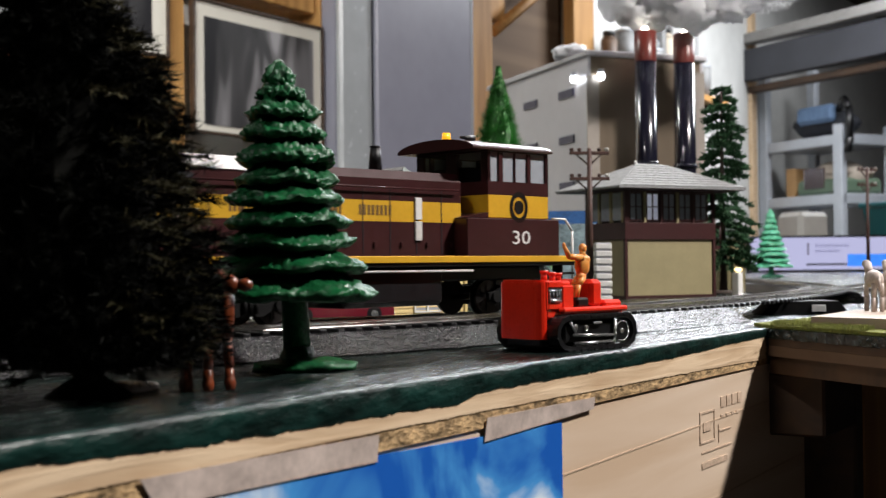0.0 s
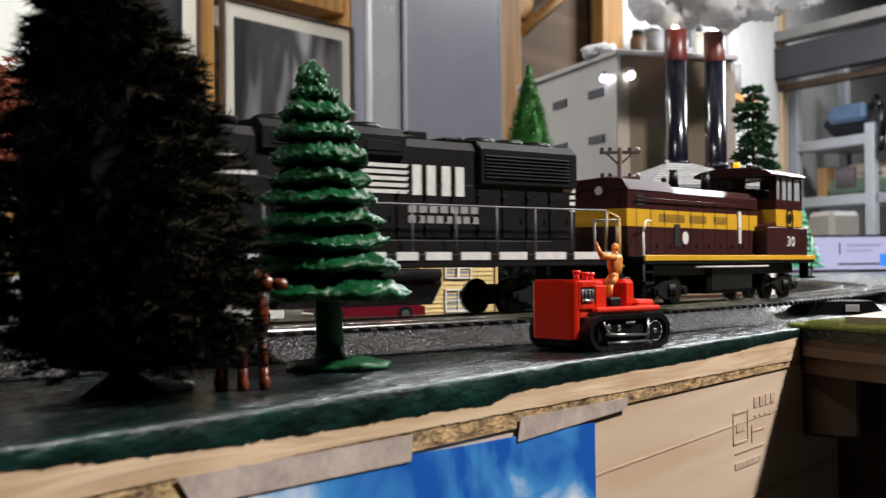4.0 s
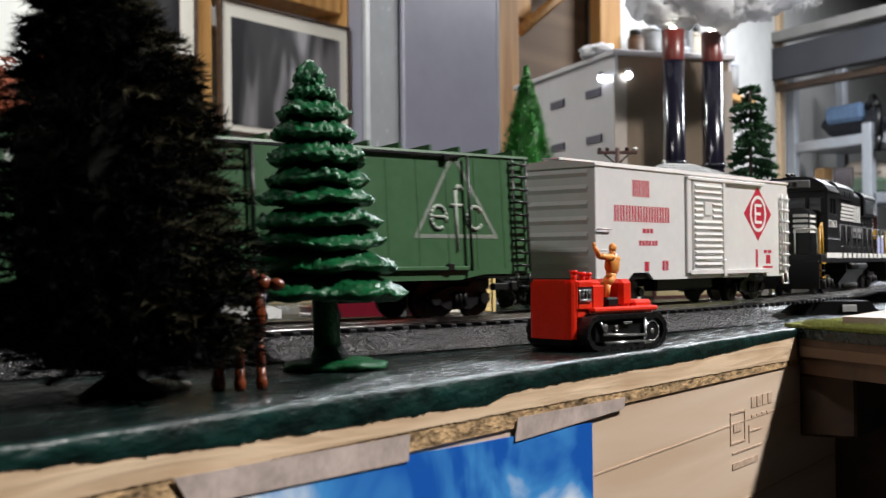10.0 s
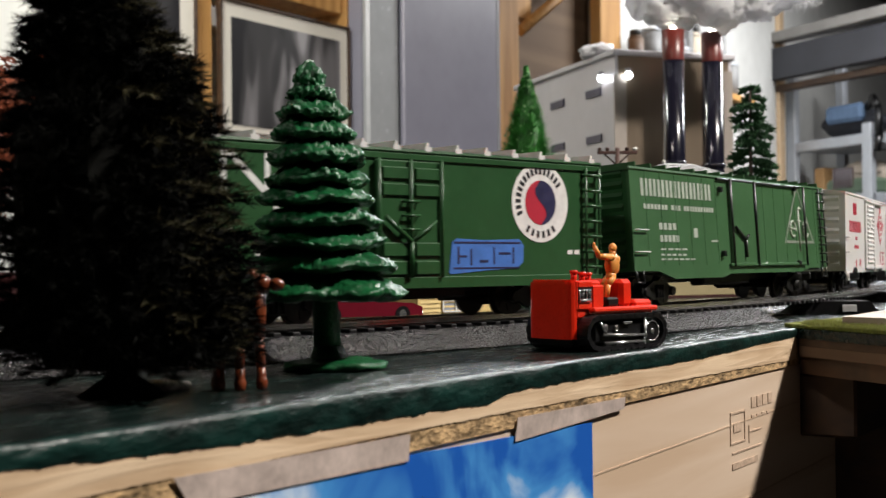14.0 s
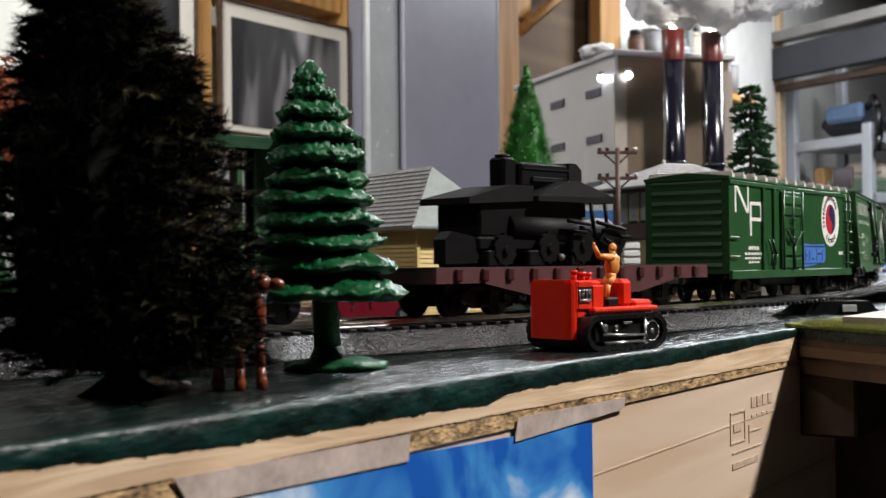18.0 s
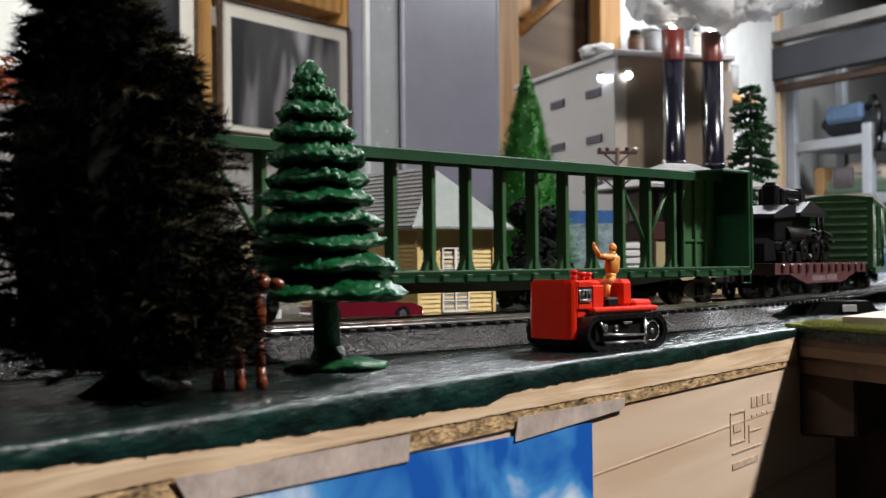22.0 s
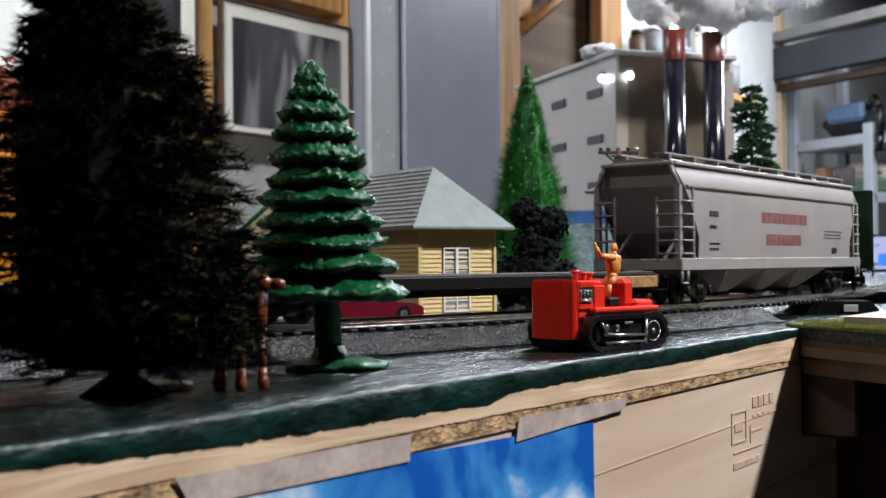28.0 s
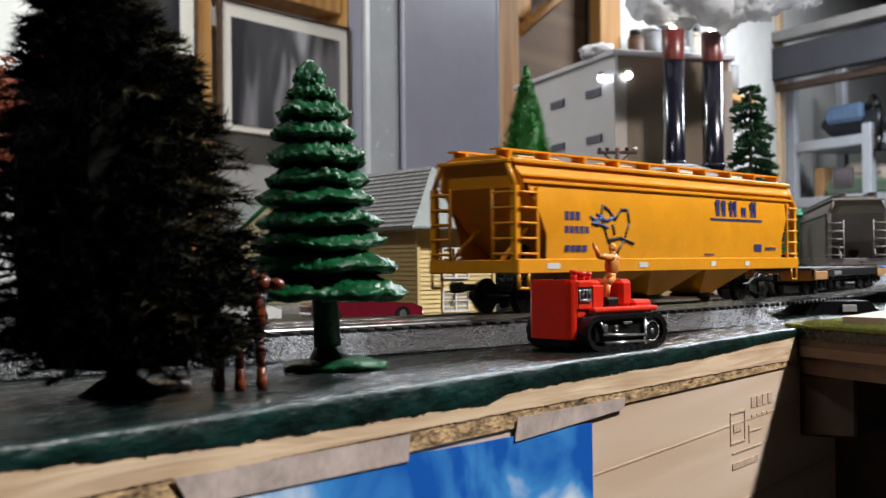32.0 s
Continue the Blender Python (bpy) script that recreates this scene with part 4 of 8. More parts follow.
def hopper(mat, label, yellow):
    L = 0.2000 if yellow else 0.2085
    top = 0.0 if yellow else 0.0040
    f, e = 0.0130, 0.0455
    car = thing("covered_hopper", label, "train car", group="train")
    h = L / 2
    y = -HW
    hx = h - 0.0015
    # curved side, from the sill up to the roof edge
    prof = [(-HW, f + 0.0042), (-HW - 0.0003, 0.0250), (-HW - 0.0003, (0.0340 + top)), (-HW + 0.0004, (0.0400 + top)), (-HW + 0.0022, e + top), (-HW + 0.0050, (0.0485 + top))]
    inner = h - 0.0155
    for k in (-1, 1):
        s = Solid()
        base = len(s.v)
        for side in (-1, 1):
            for a, z in prof:
                reach = inner + (hx - inner) * max(0.0, (z - 0.0265) / 0.022) if z > 0.0265 else inner
                s.v.append(Vector((side * min(hx, reach), a if k < 0 else -a, z)))
        n = len(prof)
        for i in range(n - 1):
            q = [base + i, base + i + 1, base + n + i + 1, base + n + i]
            s.f.append(q if k > 0 else q[::-1])
            s.s.append(True)
        part("side_sheet", s, mat, car, "curved side sheet")
    part("roof", Solid().prism([(-HW + 0.0050, (0.0478 + top)), (-HW + 0.0050, (0.0486 + top)), (-0.008, (0.0502 + top)), (0.008, (0.0502 + top)), (HW - 0.0050, (0.0486 + top)), (HW - 0.0050, (0.0478 + top))], -hx, hx, "yz"), mat, car)
    for k in (-1, 1):
        part("roof_edge", Solid().box(-hx, hx, k * (HW - 0.0022), k * (HW - 0.0050), (0.0476 + top), (0.0490 + top), 0.0003), mat, car)
        s = Solid().box(-hx, hx, k * 0.0110, k * 0.0065, (0.0518 + top), (0.0524 + top))
        for i in range(10):
            x = -hx + 0.004 + i * (2 * hx - 0.008) / 9
            s.box(x - 0.0006, x + 0.0006, k * 0.0115, k * 0.0060, (0.0490 + top), (0.0519 + top))
        part("running_board", s, mat, car)
        part("sill", Solid().box(-h, h, k * (HW + 0.0006), k * (HW - 0.0010), f - 0.0002, f + 0.0044, 0.0003), mat, car)
        part("side_plate", Solid().box(-hx + 0.004, hx - 0.004, k * (HW + 0.0007), k * (HW - 0.0002), (0.0396 + top), (0.0402 + top)) if not yellow else
             Solid().box(-hx + 0.002, hx - 0.002, k * (HW + 0.0003), k * (HW - 0.0008), (0.0412 + top), (0.0419 + top)).box(-hx + 0.002, hx - 0.002, k * (HW - 0.0004), k * (HW - 0.0016), (0.0434 + top), (0.0440 + top)), mat, car)
    for i in range(4):
        x = -h + 0.030 + i * (L - 0.060) / 3
        part("hatch", Solid().box(x - 0.012, x + 0.012, -0.005, 0.005, (0.0500 + top), (0.0514 + top), 0.0004), mat, car)
    for k in (-1, 1):
        # sloping end sheet down to the hoppers, with the end post frame in front of it
        s = Solid()
        x0, x1 = k * (hx - 0.001), k * (h - 0.040)
        s.add([(x0, -HW + 0.0035, (0.0488 + top)), (x0, HW - 0.0035, (0.0488 + top)), (k * (hx - 0.0035), HW - 0.0003, (0.0400 + top)), (k * (hx - 0.0035), -HW + 0.0003, (0.0400 + top)),
               (k * (h - 0.018), HW - 0.0003, 0.0270), (k * (h - 0.018), -HW + 0.0003, 0.0270), (x1, HW - 0.001, f - 0.001), (x1, -HW + 0.001, f - 0.001)],
              [(0, 1, 2, 3), (3, 2, 4, 5), (5, 4, 6, 7)] if k > 0 else [(3, 2, 1, 0), (5, 4, 2, 3), (7, 6, 4, 5)])
        part("end_sheet", s, mat, car, "sloping end sheet")
        s = Solid()
        for q in (-1, 1):
            s.box(k * h, k * (h - 0.0022), q * (HW - 0.0002), q * (HW - 0.0024), f + 0.004, (0.0402 + top))
            s.tube([(k * (h - 0.001), q * (HW - 0.0012), (0.0400 + top)), (k * (h - 0.001), q * (HW - 0.0045), (0.0482 + top))], 0.0009, 6)
            s.tube([(k * (h - 0.002), q * 0.010, f + 0.004), (k * (h - 0.016), q * 0.010, 0.0270)], 0.0008, 6)
        s.box(k * h, k * (h - 0.003), -HW + 0.001, HW - 0.001, f, f + 0.0042, 0.0003).box(k * h, k * (h - 0.0014), -HW + 0.003, HW - 0.003, (0.0474 + top), (0.0488 + top), 0.0003)
        part("end_frame", s, mat, car)
        part("end_disc", Solid().cyl((k * (h - 0.0265), 0, 0.0205), (k * (h - 0.0250), 0, 0.0205), 0.0030, 0.0030, 14), TRUCK_BLACK, car)
        for q in (-1, 1):
            lad = Solid()
            rail = part("ladder", Solid().box(k * (h - 0.0100), k * (h - 0.0110), q * (HW - 0.0002), q * (HW + 0.0006), f + 0.004, (0.0400 + top)), mat, car)
            for i in range(5):
                z = f + 0.006 + i * 0.0048
                part("rung", Solid().tube([(k * (h - 0.0012), q * (HW + 0.0004), z), (k * (h - 0.0100), q * (HW + 0.0004), z)], 0.00045, 5), mat, rail)
                part("rung", Solid().tube([(k * (h + 0.0004), q * (HW - 0.001), z), (k * (h + 0.0004), q * (HW - 0.009), z)], 0.00045, 5), mat, rail)
            part("stile", lad.tube([(k * (h + 0.0003), q * (HW - 0.0092), f + 0.004), (k * (h + 0.0003), q * (HW - 0.0092), 0.040)], 0.0005, 5), mat, rail)
            part("stirrup", Solid().tube([(k * (h - 0.001), q * HW, f), (k * (h - 0.001), q * HW, f - 0.0048), (k * (h - 0.006), q * HW, f - 0.0048), (k * (h - 0.006), q * HW, f)], 0.0005, 5), mat, car)
    for i in range(3):
        x = (i - 1) * 0.040
        s = Solid()
        a, b = 0.0190, 0.0045
        s.add([(x - a, -HW + 0.001, f), (x + a, -HW + 0.001, f), (x + a, HW - 0.001, f), (x - a, HW - 0.001, f), (x - b, -0.006, 0.0035), (x + b, -0.006, 0.0035), (x + b, 0.006, 0.0035), (x - b, 0.006, 0.0035)],
              [(0, 1, 5, 4), (1, 2, 6, 5), (2, 3, 7, 6), (3, 0, 4, 7), (7, 6, 5, 4)])
        part("chute", s, mat, car, "tapered discharge chute")
        part("chute_gate", Solid().box(x - 0.006, x + 0.006, -0.007, 0.007, 0.0022, 0.0036, 0.0003), TRUCK_BLACK, car)
    part("bottom_sheet", Solid().box(-0.062, 0.062, -HW + 0.0012, HW - 0.0012, f - 0.0002, f + 0.003), mat, car)
    running_gear(car, L)
    yy = -HW - 0.0004
    if yellow:
        stems("name_bar", [(0.0266, 0.0366, 0.0336, 0.0398, 1), (0.0378, 0.0452, 0.0336, 0.0398, 1), (0.0479, 0.0526, 0.0336, 0.0374, 1), (0.0557, 0.0618, 0.0336, 0.0398, 1)], yy, INK_BLUE, car)
        bars("name_rule", [(0.0227, 0.0659, 0.0318, 0.0327, 1)], yy, INK_BLUE, car)
        bars("data_bar", [(-0.0745, -0.0650, 0.0300, 0.0328, 3), (-0.0745, -0.0600, 0.0258, 0.0280, 5), (-0.0745, -0.0610, 0.0198, 0.0218, 4), (0.0590, 0.0655, 0.0200, 0.0228, 1), (0.0690, 0.0790, 0.0206, 0.0216, 4), (0.0180, 0.0260, 0.0185, 0.0190, 3)], yy, INK_BLUE, car)
        bars("sill_mark", [(-0.085, -0.078, f + 0.0012, f + 0.0030, 1), (-0.030, -0.024, f + 0.0012, f + 0.0030, 1), (0.022, 0.026, f + 0.0012, f + 0.0030, 1), (0.050, 0.054, f + 0.0012, f + 0.0030, 1)], -HW - 0.0007, WHITE_CAR, car)
        g = Solid()
        heart = [(-0.0290, 0.0185), (-0.0350, 0.0250), (-0.0385, 0.0310), (-0.0370, 0.0345), (-0.0330, 0.0330), (-0.0295, 0.0300), (-0.0255, 0.0335), (-0.0215, 0.0335), (-0.0205, 0.0290), (-0.0235, 0.0240), (-0.0290, 0.0185)]
        g.tube([(a - 0.0152, yy + 0.0001, b * 1.05 - 0.0010) for a, b in heart], 0.00055, 5)
        graf = part("graffiti", g, INK_BLACK, car, "black sprayed heart outline")
        for line in ([(-0.0345, 0.0235), (-0.0260, 0.0245), (-0.0175, 0.0225)], [(-0.0310, 0.0290), (-0.0300, 0.0255)], [(-0.0420, 0.0290), (-0.0395, 0.0285)]):
            part("stroke", Solid().tube([(a - 0.0152, yy, b) for a, b in line], 0.0005, 5), INK_BLACK, graf)
        for line in ([(-0.0560, 0.0325), (-0.0500, 0.0300), (-0.0455, 0.0315)], [(-0.0545, 0.0290), (-0.0490, 0.0278)], [(-0.0600, 0.0315), (-0.0560, 0.0300), (-0.0525, 0.0318)], [(-0.0590, 0.0288), (-0.0548, 0.0300)]):
            part("stroke", Solid().tube([(a, yy, b) for a, b in line], 0.0005, 5), GRAFFITI, graf, "faded blue spray stroke")
    else:
        stems("name_bar", [(-0.0263, 0.0285, 0.0318, 0.0362, 9), (-0.0211, 0.0208, 0.0228, 0.0272, 7)], yy, HOPPER_INK, car)
        bars("data_bar", [(-0.0790, -0.0700, 0.0330, 0.0352, 3), (-0.0790, -0.0720, 0.0285, 0.0298, 4), (-0.0790, -0.0690, 0.0225, 0.0232, 4), (-0.0790, -0.0700, 0.0205, 0.0212, 3), (0.0520, 0.0780, 0.0292, 0.0297, 6), (0.0520, 0.0760, 0.0276, 0.0281, 6), (0.0510, 0.0760, 0.0262, 0.0266, 6)], yy, INK_BLACK, car)
        bars("plate", [(0.0620, 0.0690, 0.0195, 0.0220, 1)], yy, INK_BLACK, car, "small black plate")
    return car, L


def centerbeam():
    L, f, p = 0.272, 0.0125, 0.0520
    car = thing("centerbeam_flatcar", "dark green model centre-beam flatcar, empty, with end bulkheads", "train car", group="train")
    h = L / 2
    s = Solid().box(-h, h, -HW, HW, f - 0.0010, f + 0.0012, 0.0003)
    s.prism([(-h + 0.02, f - 0.001), (-h + 0.075, f - 0.0052), (h - 0.075, f - 0.0052), (h - 0.02, f - 0.001)], -0.012, 0.012)
    part("deck", s, BEAM_GREEN, car)
    for k in (-1, 1):
        part("side_sill", Solid().box(-h, h, k * HW, k * (HW - 0.0014), f - 0.0022, f + 0.0016, 0.0003), BEAM_GREEN, car)
        n = 26
        for i in range(n):
            x = -h + 0.008 + i * (L - 0.016) / (n - 1)
            part("tie_down", Solid().box(x - 0.0014, x + 0.0014, k * (HW + 0.0010), k * (HW - 0.0004), f - 0.0020, f + 0.0004, 0.0003), BEAM_GREEN, car)
    for k in (-1, 1):
        wall = part("bulkhead", Solid().box(k * h, k * (h - 0.0016), -HW, HW, f, p - 0.001, 0.0003), BEAM_GREEN, car, "ribbed end bulkhead")
        for q in (-0.0172, -0.0060, 0.0060, 0.0172):
            part("rib", Solid().box(k * (h + 0.0010), k * (h - 0.0002), q - 0.0009, q + 0.0009, f, p - 0.001), BEAM_GREEN, wall)
        for z in (0.0245, 0.0385):
            part("rib", Solid().box(k * (h + 0.0007), k * (h - 0.0002), -HW, HW, z - 0.0005, z + 0.0005), BEAM_GREEN, wall)
        web = part("end_web", Solid().box(k * (h - 0.0016), k * (h - 0.0250), -0.0018, 0.0018, f, p - 0.002), EVER_GREEN, car, "panelled end web")
        for q in (0.0080, 0.0160, 0.0240):
            part("web_rib", Solid().box(k * (h - q), k * (h - q - 0.0010), -0.0030, 0.0030, f, p - 0.002), EVER_GREEN, web)
        for z in (0.0245, 0.0385):
            part("web_rib", Solid().box(k * (h - 0.0018), k * (h - 0.0248), -0.0025, 0.0025, z - 0.0005, z + 0.0005), EVER_GREEN, web)
    part("top_beam", Solid().box(-h + 0.001, h - 0.001, -0.0058, 0.0058, p - 0.0024, p - 0.0008, 0.0003).box(-h + 0.001, h - 0.001, -0.0052, -0.0058, p - 0.0042, p - 0.002).box(-h + 0.001, h - 0.001, 0.0052, 0.0058, p - 0.0042, p - 0.002)
         .box(-h - 0.0006, -h + 0.02, -HW, HW, p - 0.0014, p - 0.0002, 0.0003).box(h + 0.0006, h - 0.02, -HW, HW, p - 0.0014, p - 0.0002, 0.0003), BEAM_GREEN, car)
    step = 0.0164
    for i in range(14):
        x = -0.1066 + i * step
        part("post", Solid().box(x - 0.0008, x + 0.0008, -0.0022, 0.0022, f, p - 0.002), EVER_GREEN, car)
        part("post_foot", Solid().prism([(x - 0.0035, f + 0.001), (x + 0.0035, f + 0.001), (x + 0.0009, f + 0.0065), (x - 0.0009, f + 0.0065)], -0.0012, 0.0012), EVER_GREEN, car)
    for i in (0, 1, 11, 12):
        x = -0.1066 + i * step
        za, zb = (p - 0.005, f + 0.010) if i in (0, 12) else (f + 0.010, p - 0.005)
        if i > 6:
            za, zb = zb, za
        part("brace", Solid().tube([(x, 0, za), (x + step, 0, zb)], 0.0008, 6), EVER_GREEN, car)
    running_gear(car, L, 0.030)
    bars("data_bar", [(-h + 0.0040, -h + 0.0046, 0.0400, 0.0440, 1)], -HW, INK_WHITE, car)
    for k in (-1, 1):
        part("step", Solid().tube([(k * (h - 0.001), -HW, f), (k * (h - 0.001), -HW, f - 0.005), (k * (h - 0.007), -HW, f - 0.005), (k * (h - 0.007), -HW, f)], 0.0004, 5), BEAM_GREEN, car)
    return car, L


FADED_INK = material("worn_pale_lettering", (0.20, 0.15, 0.15), 0.7, vary=0.5, scale=600)
MACHINE_BLACK = material("matt_black_machine_plastic", (0.0035, 0.0035, 0.004), 0.55, vary=0.5, scale=300, bump=0.0001, spec=0.12)


ROOF_DARK = material("dull_dark_grey_plastic", (0.006, 0.006, 0.007), 0.5, vary=0.3, scale=200, spec=0.25)


def machinery_flatcar():
    L, f = 0.146, 0.0150
    car = thing("flatcar", "maroon model flatcar with stake pockets and fishbelly side", "train car", group="train")
    h = L / 2
    for k in (-1, 1):
        s = Solid().prism([(-h, f - 0.0048), (-h, f), (h, f), (h, f - 0.0048), (h - 0.020, f - 0.0048), (h - 0.044, f - 0.0092), (-h + 0.044, f - 0.0092), (-h + 0.020, f - 0.0048)], k * HW, k * (HW - 0.0012))
        part("side_sill", s, FLAT_MAROON, car)
        for i in range(12):
            x = -h + 0.009 + i * (L - 0.018) / 11
            part("stake_pocket", Solid().box(x - 0.0014, x + 0.0014, k * (HW + 0.0011), k * HW, f - 0.0042, f - 0.0004, 0.0003), MAROON, car)
    part("deck", Solid().box(-h, h, -HW + 0.0013, HW - 0.0013, f - 0.0012, f - 0.0001), BROWN, car)
    for k in (-1, 1):
        part("end_sill", Solid().box(k * h, k * (h - 0.0014), -HW + 0.0012, HW - 0.0012, f - 0.0050, f, 0.0003), FLAT_MAROON, car)
    part("underframe", Solid().box(-h + 0.006, h - 0.006, -0.003, 0.003, f - 0.0090, f - 0.0013), TRUCK_BLACK, car)
    running_gear(car, L)
    bars("name_bar", [(-0.0200, 0.0000, f - 0.0082, f - 0.0056, 8), (0.0030, 0.0200, f - 0.0082, f - 0.0056, 7)], -HW, FADED_INK, car)
    # black machine lashed on the deck
    load = part("machine_load", Solid().box(-0.046, 0.020, -0.010, 0.010, f + 0.0050, f + 0.0095, 0.0008), MACHINE_BLACK, car, "black plastic steam shovel body with a hipped roof")
    part("cab", Solid().box(-0.0440, 0.0080, -0.0088, 0.0100, f + 0.0095, f + 0.0222, 0.0006).box(0.0080, 0.0170, -0.0040, 0.0100, f + 0.0095, f + 0.0222, 0.0006), MACHINE_BLACK, load)
    part("boom_box", Solid().prism([(-0.0600, f + 0.0010), (-0.0600, f + 0.0085), (-0.0570, f + 0.0110), (-0.0470, f + 0.0095), (-0.0440, f + 0.0012)], -0.0090, -0.0040), MACHINE_BLACK, load)
    s = Solid()
    s.add([(-0.0196, -0.0125, f + 0.0228), (0.0221, -0.0125, f + 0.0236), (0.0221, 0.0120, f + 0.0236), (-0.0196, 0.0120, f + 0.0228), (-0.0010, -0.0115, f + 0.0286), (0.0030, -0.0115, f + 0.0286), (0.0030, 0.0110, f + 0.0286), (-0.0010, 0.0110, f + 0.0286),
           (-0.0196, -0.0125, f + 0.0212), (0.0221, -0.0125, f + 0.0214), (0.0221, 0.0120, f + 0.0214), (-0.0196, 0.0120, f + 0.0212)],
          [(0, 1, 5, 4), (1, 2, 6, 5), (2, 3, 7, 6), (3, 0, 4, 7), (4, 5, 6, 7), (8, 9, 1, 0), (9, 10, 2, 1), (10, 11, 3, 2), (11, 8, 0, 3), (11, 10, 9, 8)])
    part("hood_roof", s, ROOF_DARK, load, "dull grey gabled hood roof")
    part("roof_wing", Solid().prism([(-0.0507, f + 0.0196), (-0.0507, f + 0.0216), (-0.0300, f + 0.0262), (-0.0198, f + 0.0262), (-0.0198, f + 0.0212)], -0.0105, 0.0110), ROOF_DARK, load)
    upper = part("upper_box", Solid().box(-0.0190, 0.0070, -0.0045, 0.0075, f + 0.0262, f + 0.0345, 0.0008), MACHINE_BLACK, load)
    part("box_lid", Solid().prism([(0.0060, f + 0.0262), (0.0060, f + 0.0352), (0.0100, f + 0.0352), (0.0132, f + 0.0330), (0.0132, f + 0.0285)], -0.0050, 0.0080), ROOF_DARK, upper)
    part("box_rail", Solid().box(-0.0180, 0.0060, -0.0049, -0.0043, f + 0.0322, f + 0.0328).box(-0.0140, 0.0020, -0.0056, -0.0044, f + 0.0280, f + 0.0298, 0.0003), ROOF_DARK, upper)
    part("smoke_pipe", Solid().box(-0.0262, -0.0198, -0.0035, 0.0035, f + 0.0200, f + 0.0358, 0.0008).cyl((-0.0230, 0, f + 0.0358), (-0.0230, 0, f + 0.0368), 0.0026, 0.0026, 12), MACHINE_BLACK, load)
    part("boiler", Solid().cyl((-0.0300, -0.0060, f + 0.0120), (0.0240, -0.0060, f + 0.0110), 0.0052, 0.0056, 16), MACHINE_BLACK, load)
    for x, z, r in ((0.0040, 0.0070, 0.0058), (0.0200, 0.0068, 0.0062), (-0.0140, 0.0060, 0.0048), (-0.0360, 0.0052, 0.0048)):
        gear = part("gear", Solid().cyl((x, -0.0125, f + z), (x, -0.0105, f + z), r, r, 18).cyl((x, -0.0135, f + z), (x, -0.0105, f + z), r * 0.3, r * 0.3, 8), MACHINE_BLACK, load)
        for i in range(10):
            part("tooth", Solid().box(-0.0005, 0.0005, -0.0124, -0.0106, r * 0.96, r * 1.12, 0, pose(x, 0, f + z) @ Matrix.Rotation(i * math.pi / 5, 4, "Y")), MACHINE_BLACK, gear)
    for x0, z0, x1, z1 in ((-0.0060, 0.0150, 0.0060, 0.0140), (0.0100, 0.0148, 0.0260, 0.0125), (-0.0040, 0.0118, 0.0040, 0.0112), (0.0140, 0.0092, 0.0215, 0.0062), (0.0230, 0.0100, 0.0290, 0.0098)):
        part("rod", Solid().tube([(x0, -0.0138, f + z0), (x1, -0.0138, f + z1)], 0.0007, 6), MACHINE_BLACK, load)
    part("rear_gear", Solid().cyl((0.0270, -0.0110, f + 0.0095), (0.0270, -0.0080, f + 0.0095), 0.0040, 0.0040, 14), MACHINE_BLACK, load)
    part("pale_cap", Solid().ball((-0.0090, -0.0132, f + 0.0030), 0.0012), SOFT_GREY, load, "small pale grey cap")
    for x in (-0.040, -0.020, 0.002, 0.018):
        part("skid", Solid().box(x - 0.004, x + 0.004, -0.0120, 0.0100, f, f + 0.0052, 0.0005), MACHINE_BLACK, load)
    for x in (0.0120, 0.0200):
        part("roof_post", Solid().tube([(x, -0.0112, f + 0.0090), (x - 0.0030, -0.0118, f + 0.0216)], 0.0008, 6), MACHINE_BLACK, load)
    return car, L


def skeleton_flatcar():
    L, f = 0.186, 0.0128
    car = thing("flatcar", "black model flatcar with a low wooden deck, empty", "train car", group="train")
    h = L / 2
    part("deck", Solid().box(-h, h, -0.0150, 0.0150, f - 0.0012, f, 0.0003), DECK_DARK, car)
    for k in (-1, 1):
        part("side_sill", Solid().box(-h, h, k * 0.0165, k * 0.0151, f - 0.0045, f - 0.0006, 0.0003), LOCO_BLACK, car)
        for q in (-1, 1):
            part("end_block", Solid().box(k * h, k * (h - 0.026), q * 0.0170, q * 0.0152, f - 0.0056, f - 0.0015, 0.0003), WOOD_DECK, car, "ochre wooden end block")
        part("end_sill", Solid().box(k * h, k * (h - 0.002), -0.0150, 0.0150, f - 0.0060, f - 0.0013, 0.0003), WOOD_DECK, car)
    part("spine", Solid().box(-h + 0.01, h - 0.01, -0.004, 0.004, f - 0.0070, f - 0.0013, 0.0003), TRUCK_BLACK, car)
    for x in (-0.045, -0.015, 0.015, 0.045):
        part("cross_bearer", Solid().box(x - 0.0015, x + 0.0015, -0.0150, 0.0150, f - 0.0060, f - 0.0013, 0.0003), TRUCK_BLACK, car)
    running_gear(car, L)
    bars("data_bar", [(-0.05, -0.032, f - 0.0036, f - 0.0018, 4)], -0.0166, FADED_PALE, car)
    for x in (-h + 0.012, h - 0.012):
        part("brake_wheel", Solid().cyl((x, -0.006, f + 0.002), (x, -0.006, f + 0.0026), 0.0022, 0.0022, 12).cyl((x, -0.006, f), (x, -0.006, f + 0.002), 0.0003, 0.0003, 6), LOCO_BLACK, car)
    return car, L


def handrail(car, name, x0, x1, y, z0, z1, posts, mat, r=0.00035):
    s = Solid().tube([(x0, y, z1), (x1, y, z1)], r, 5)
    for i in range(posts):
        x = x0 + (x1 - x0) * i / max(1, posts - 1)
        s.tube([(x, y, z0), (x, y, z1)], r, 5)
    return part(name, s, mat, car)


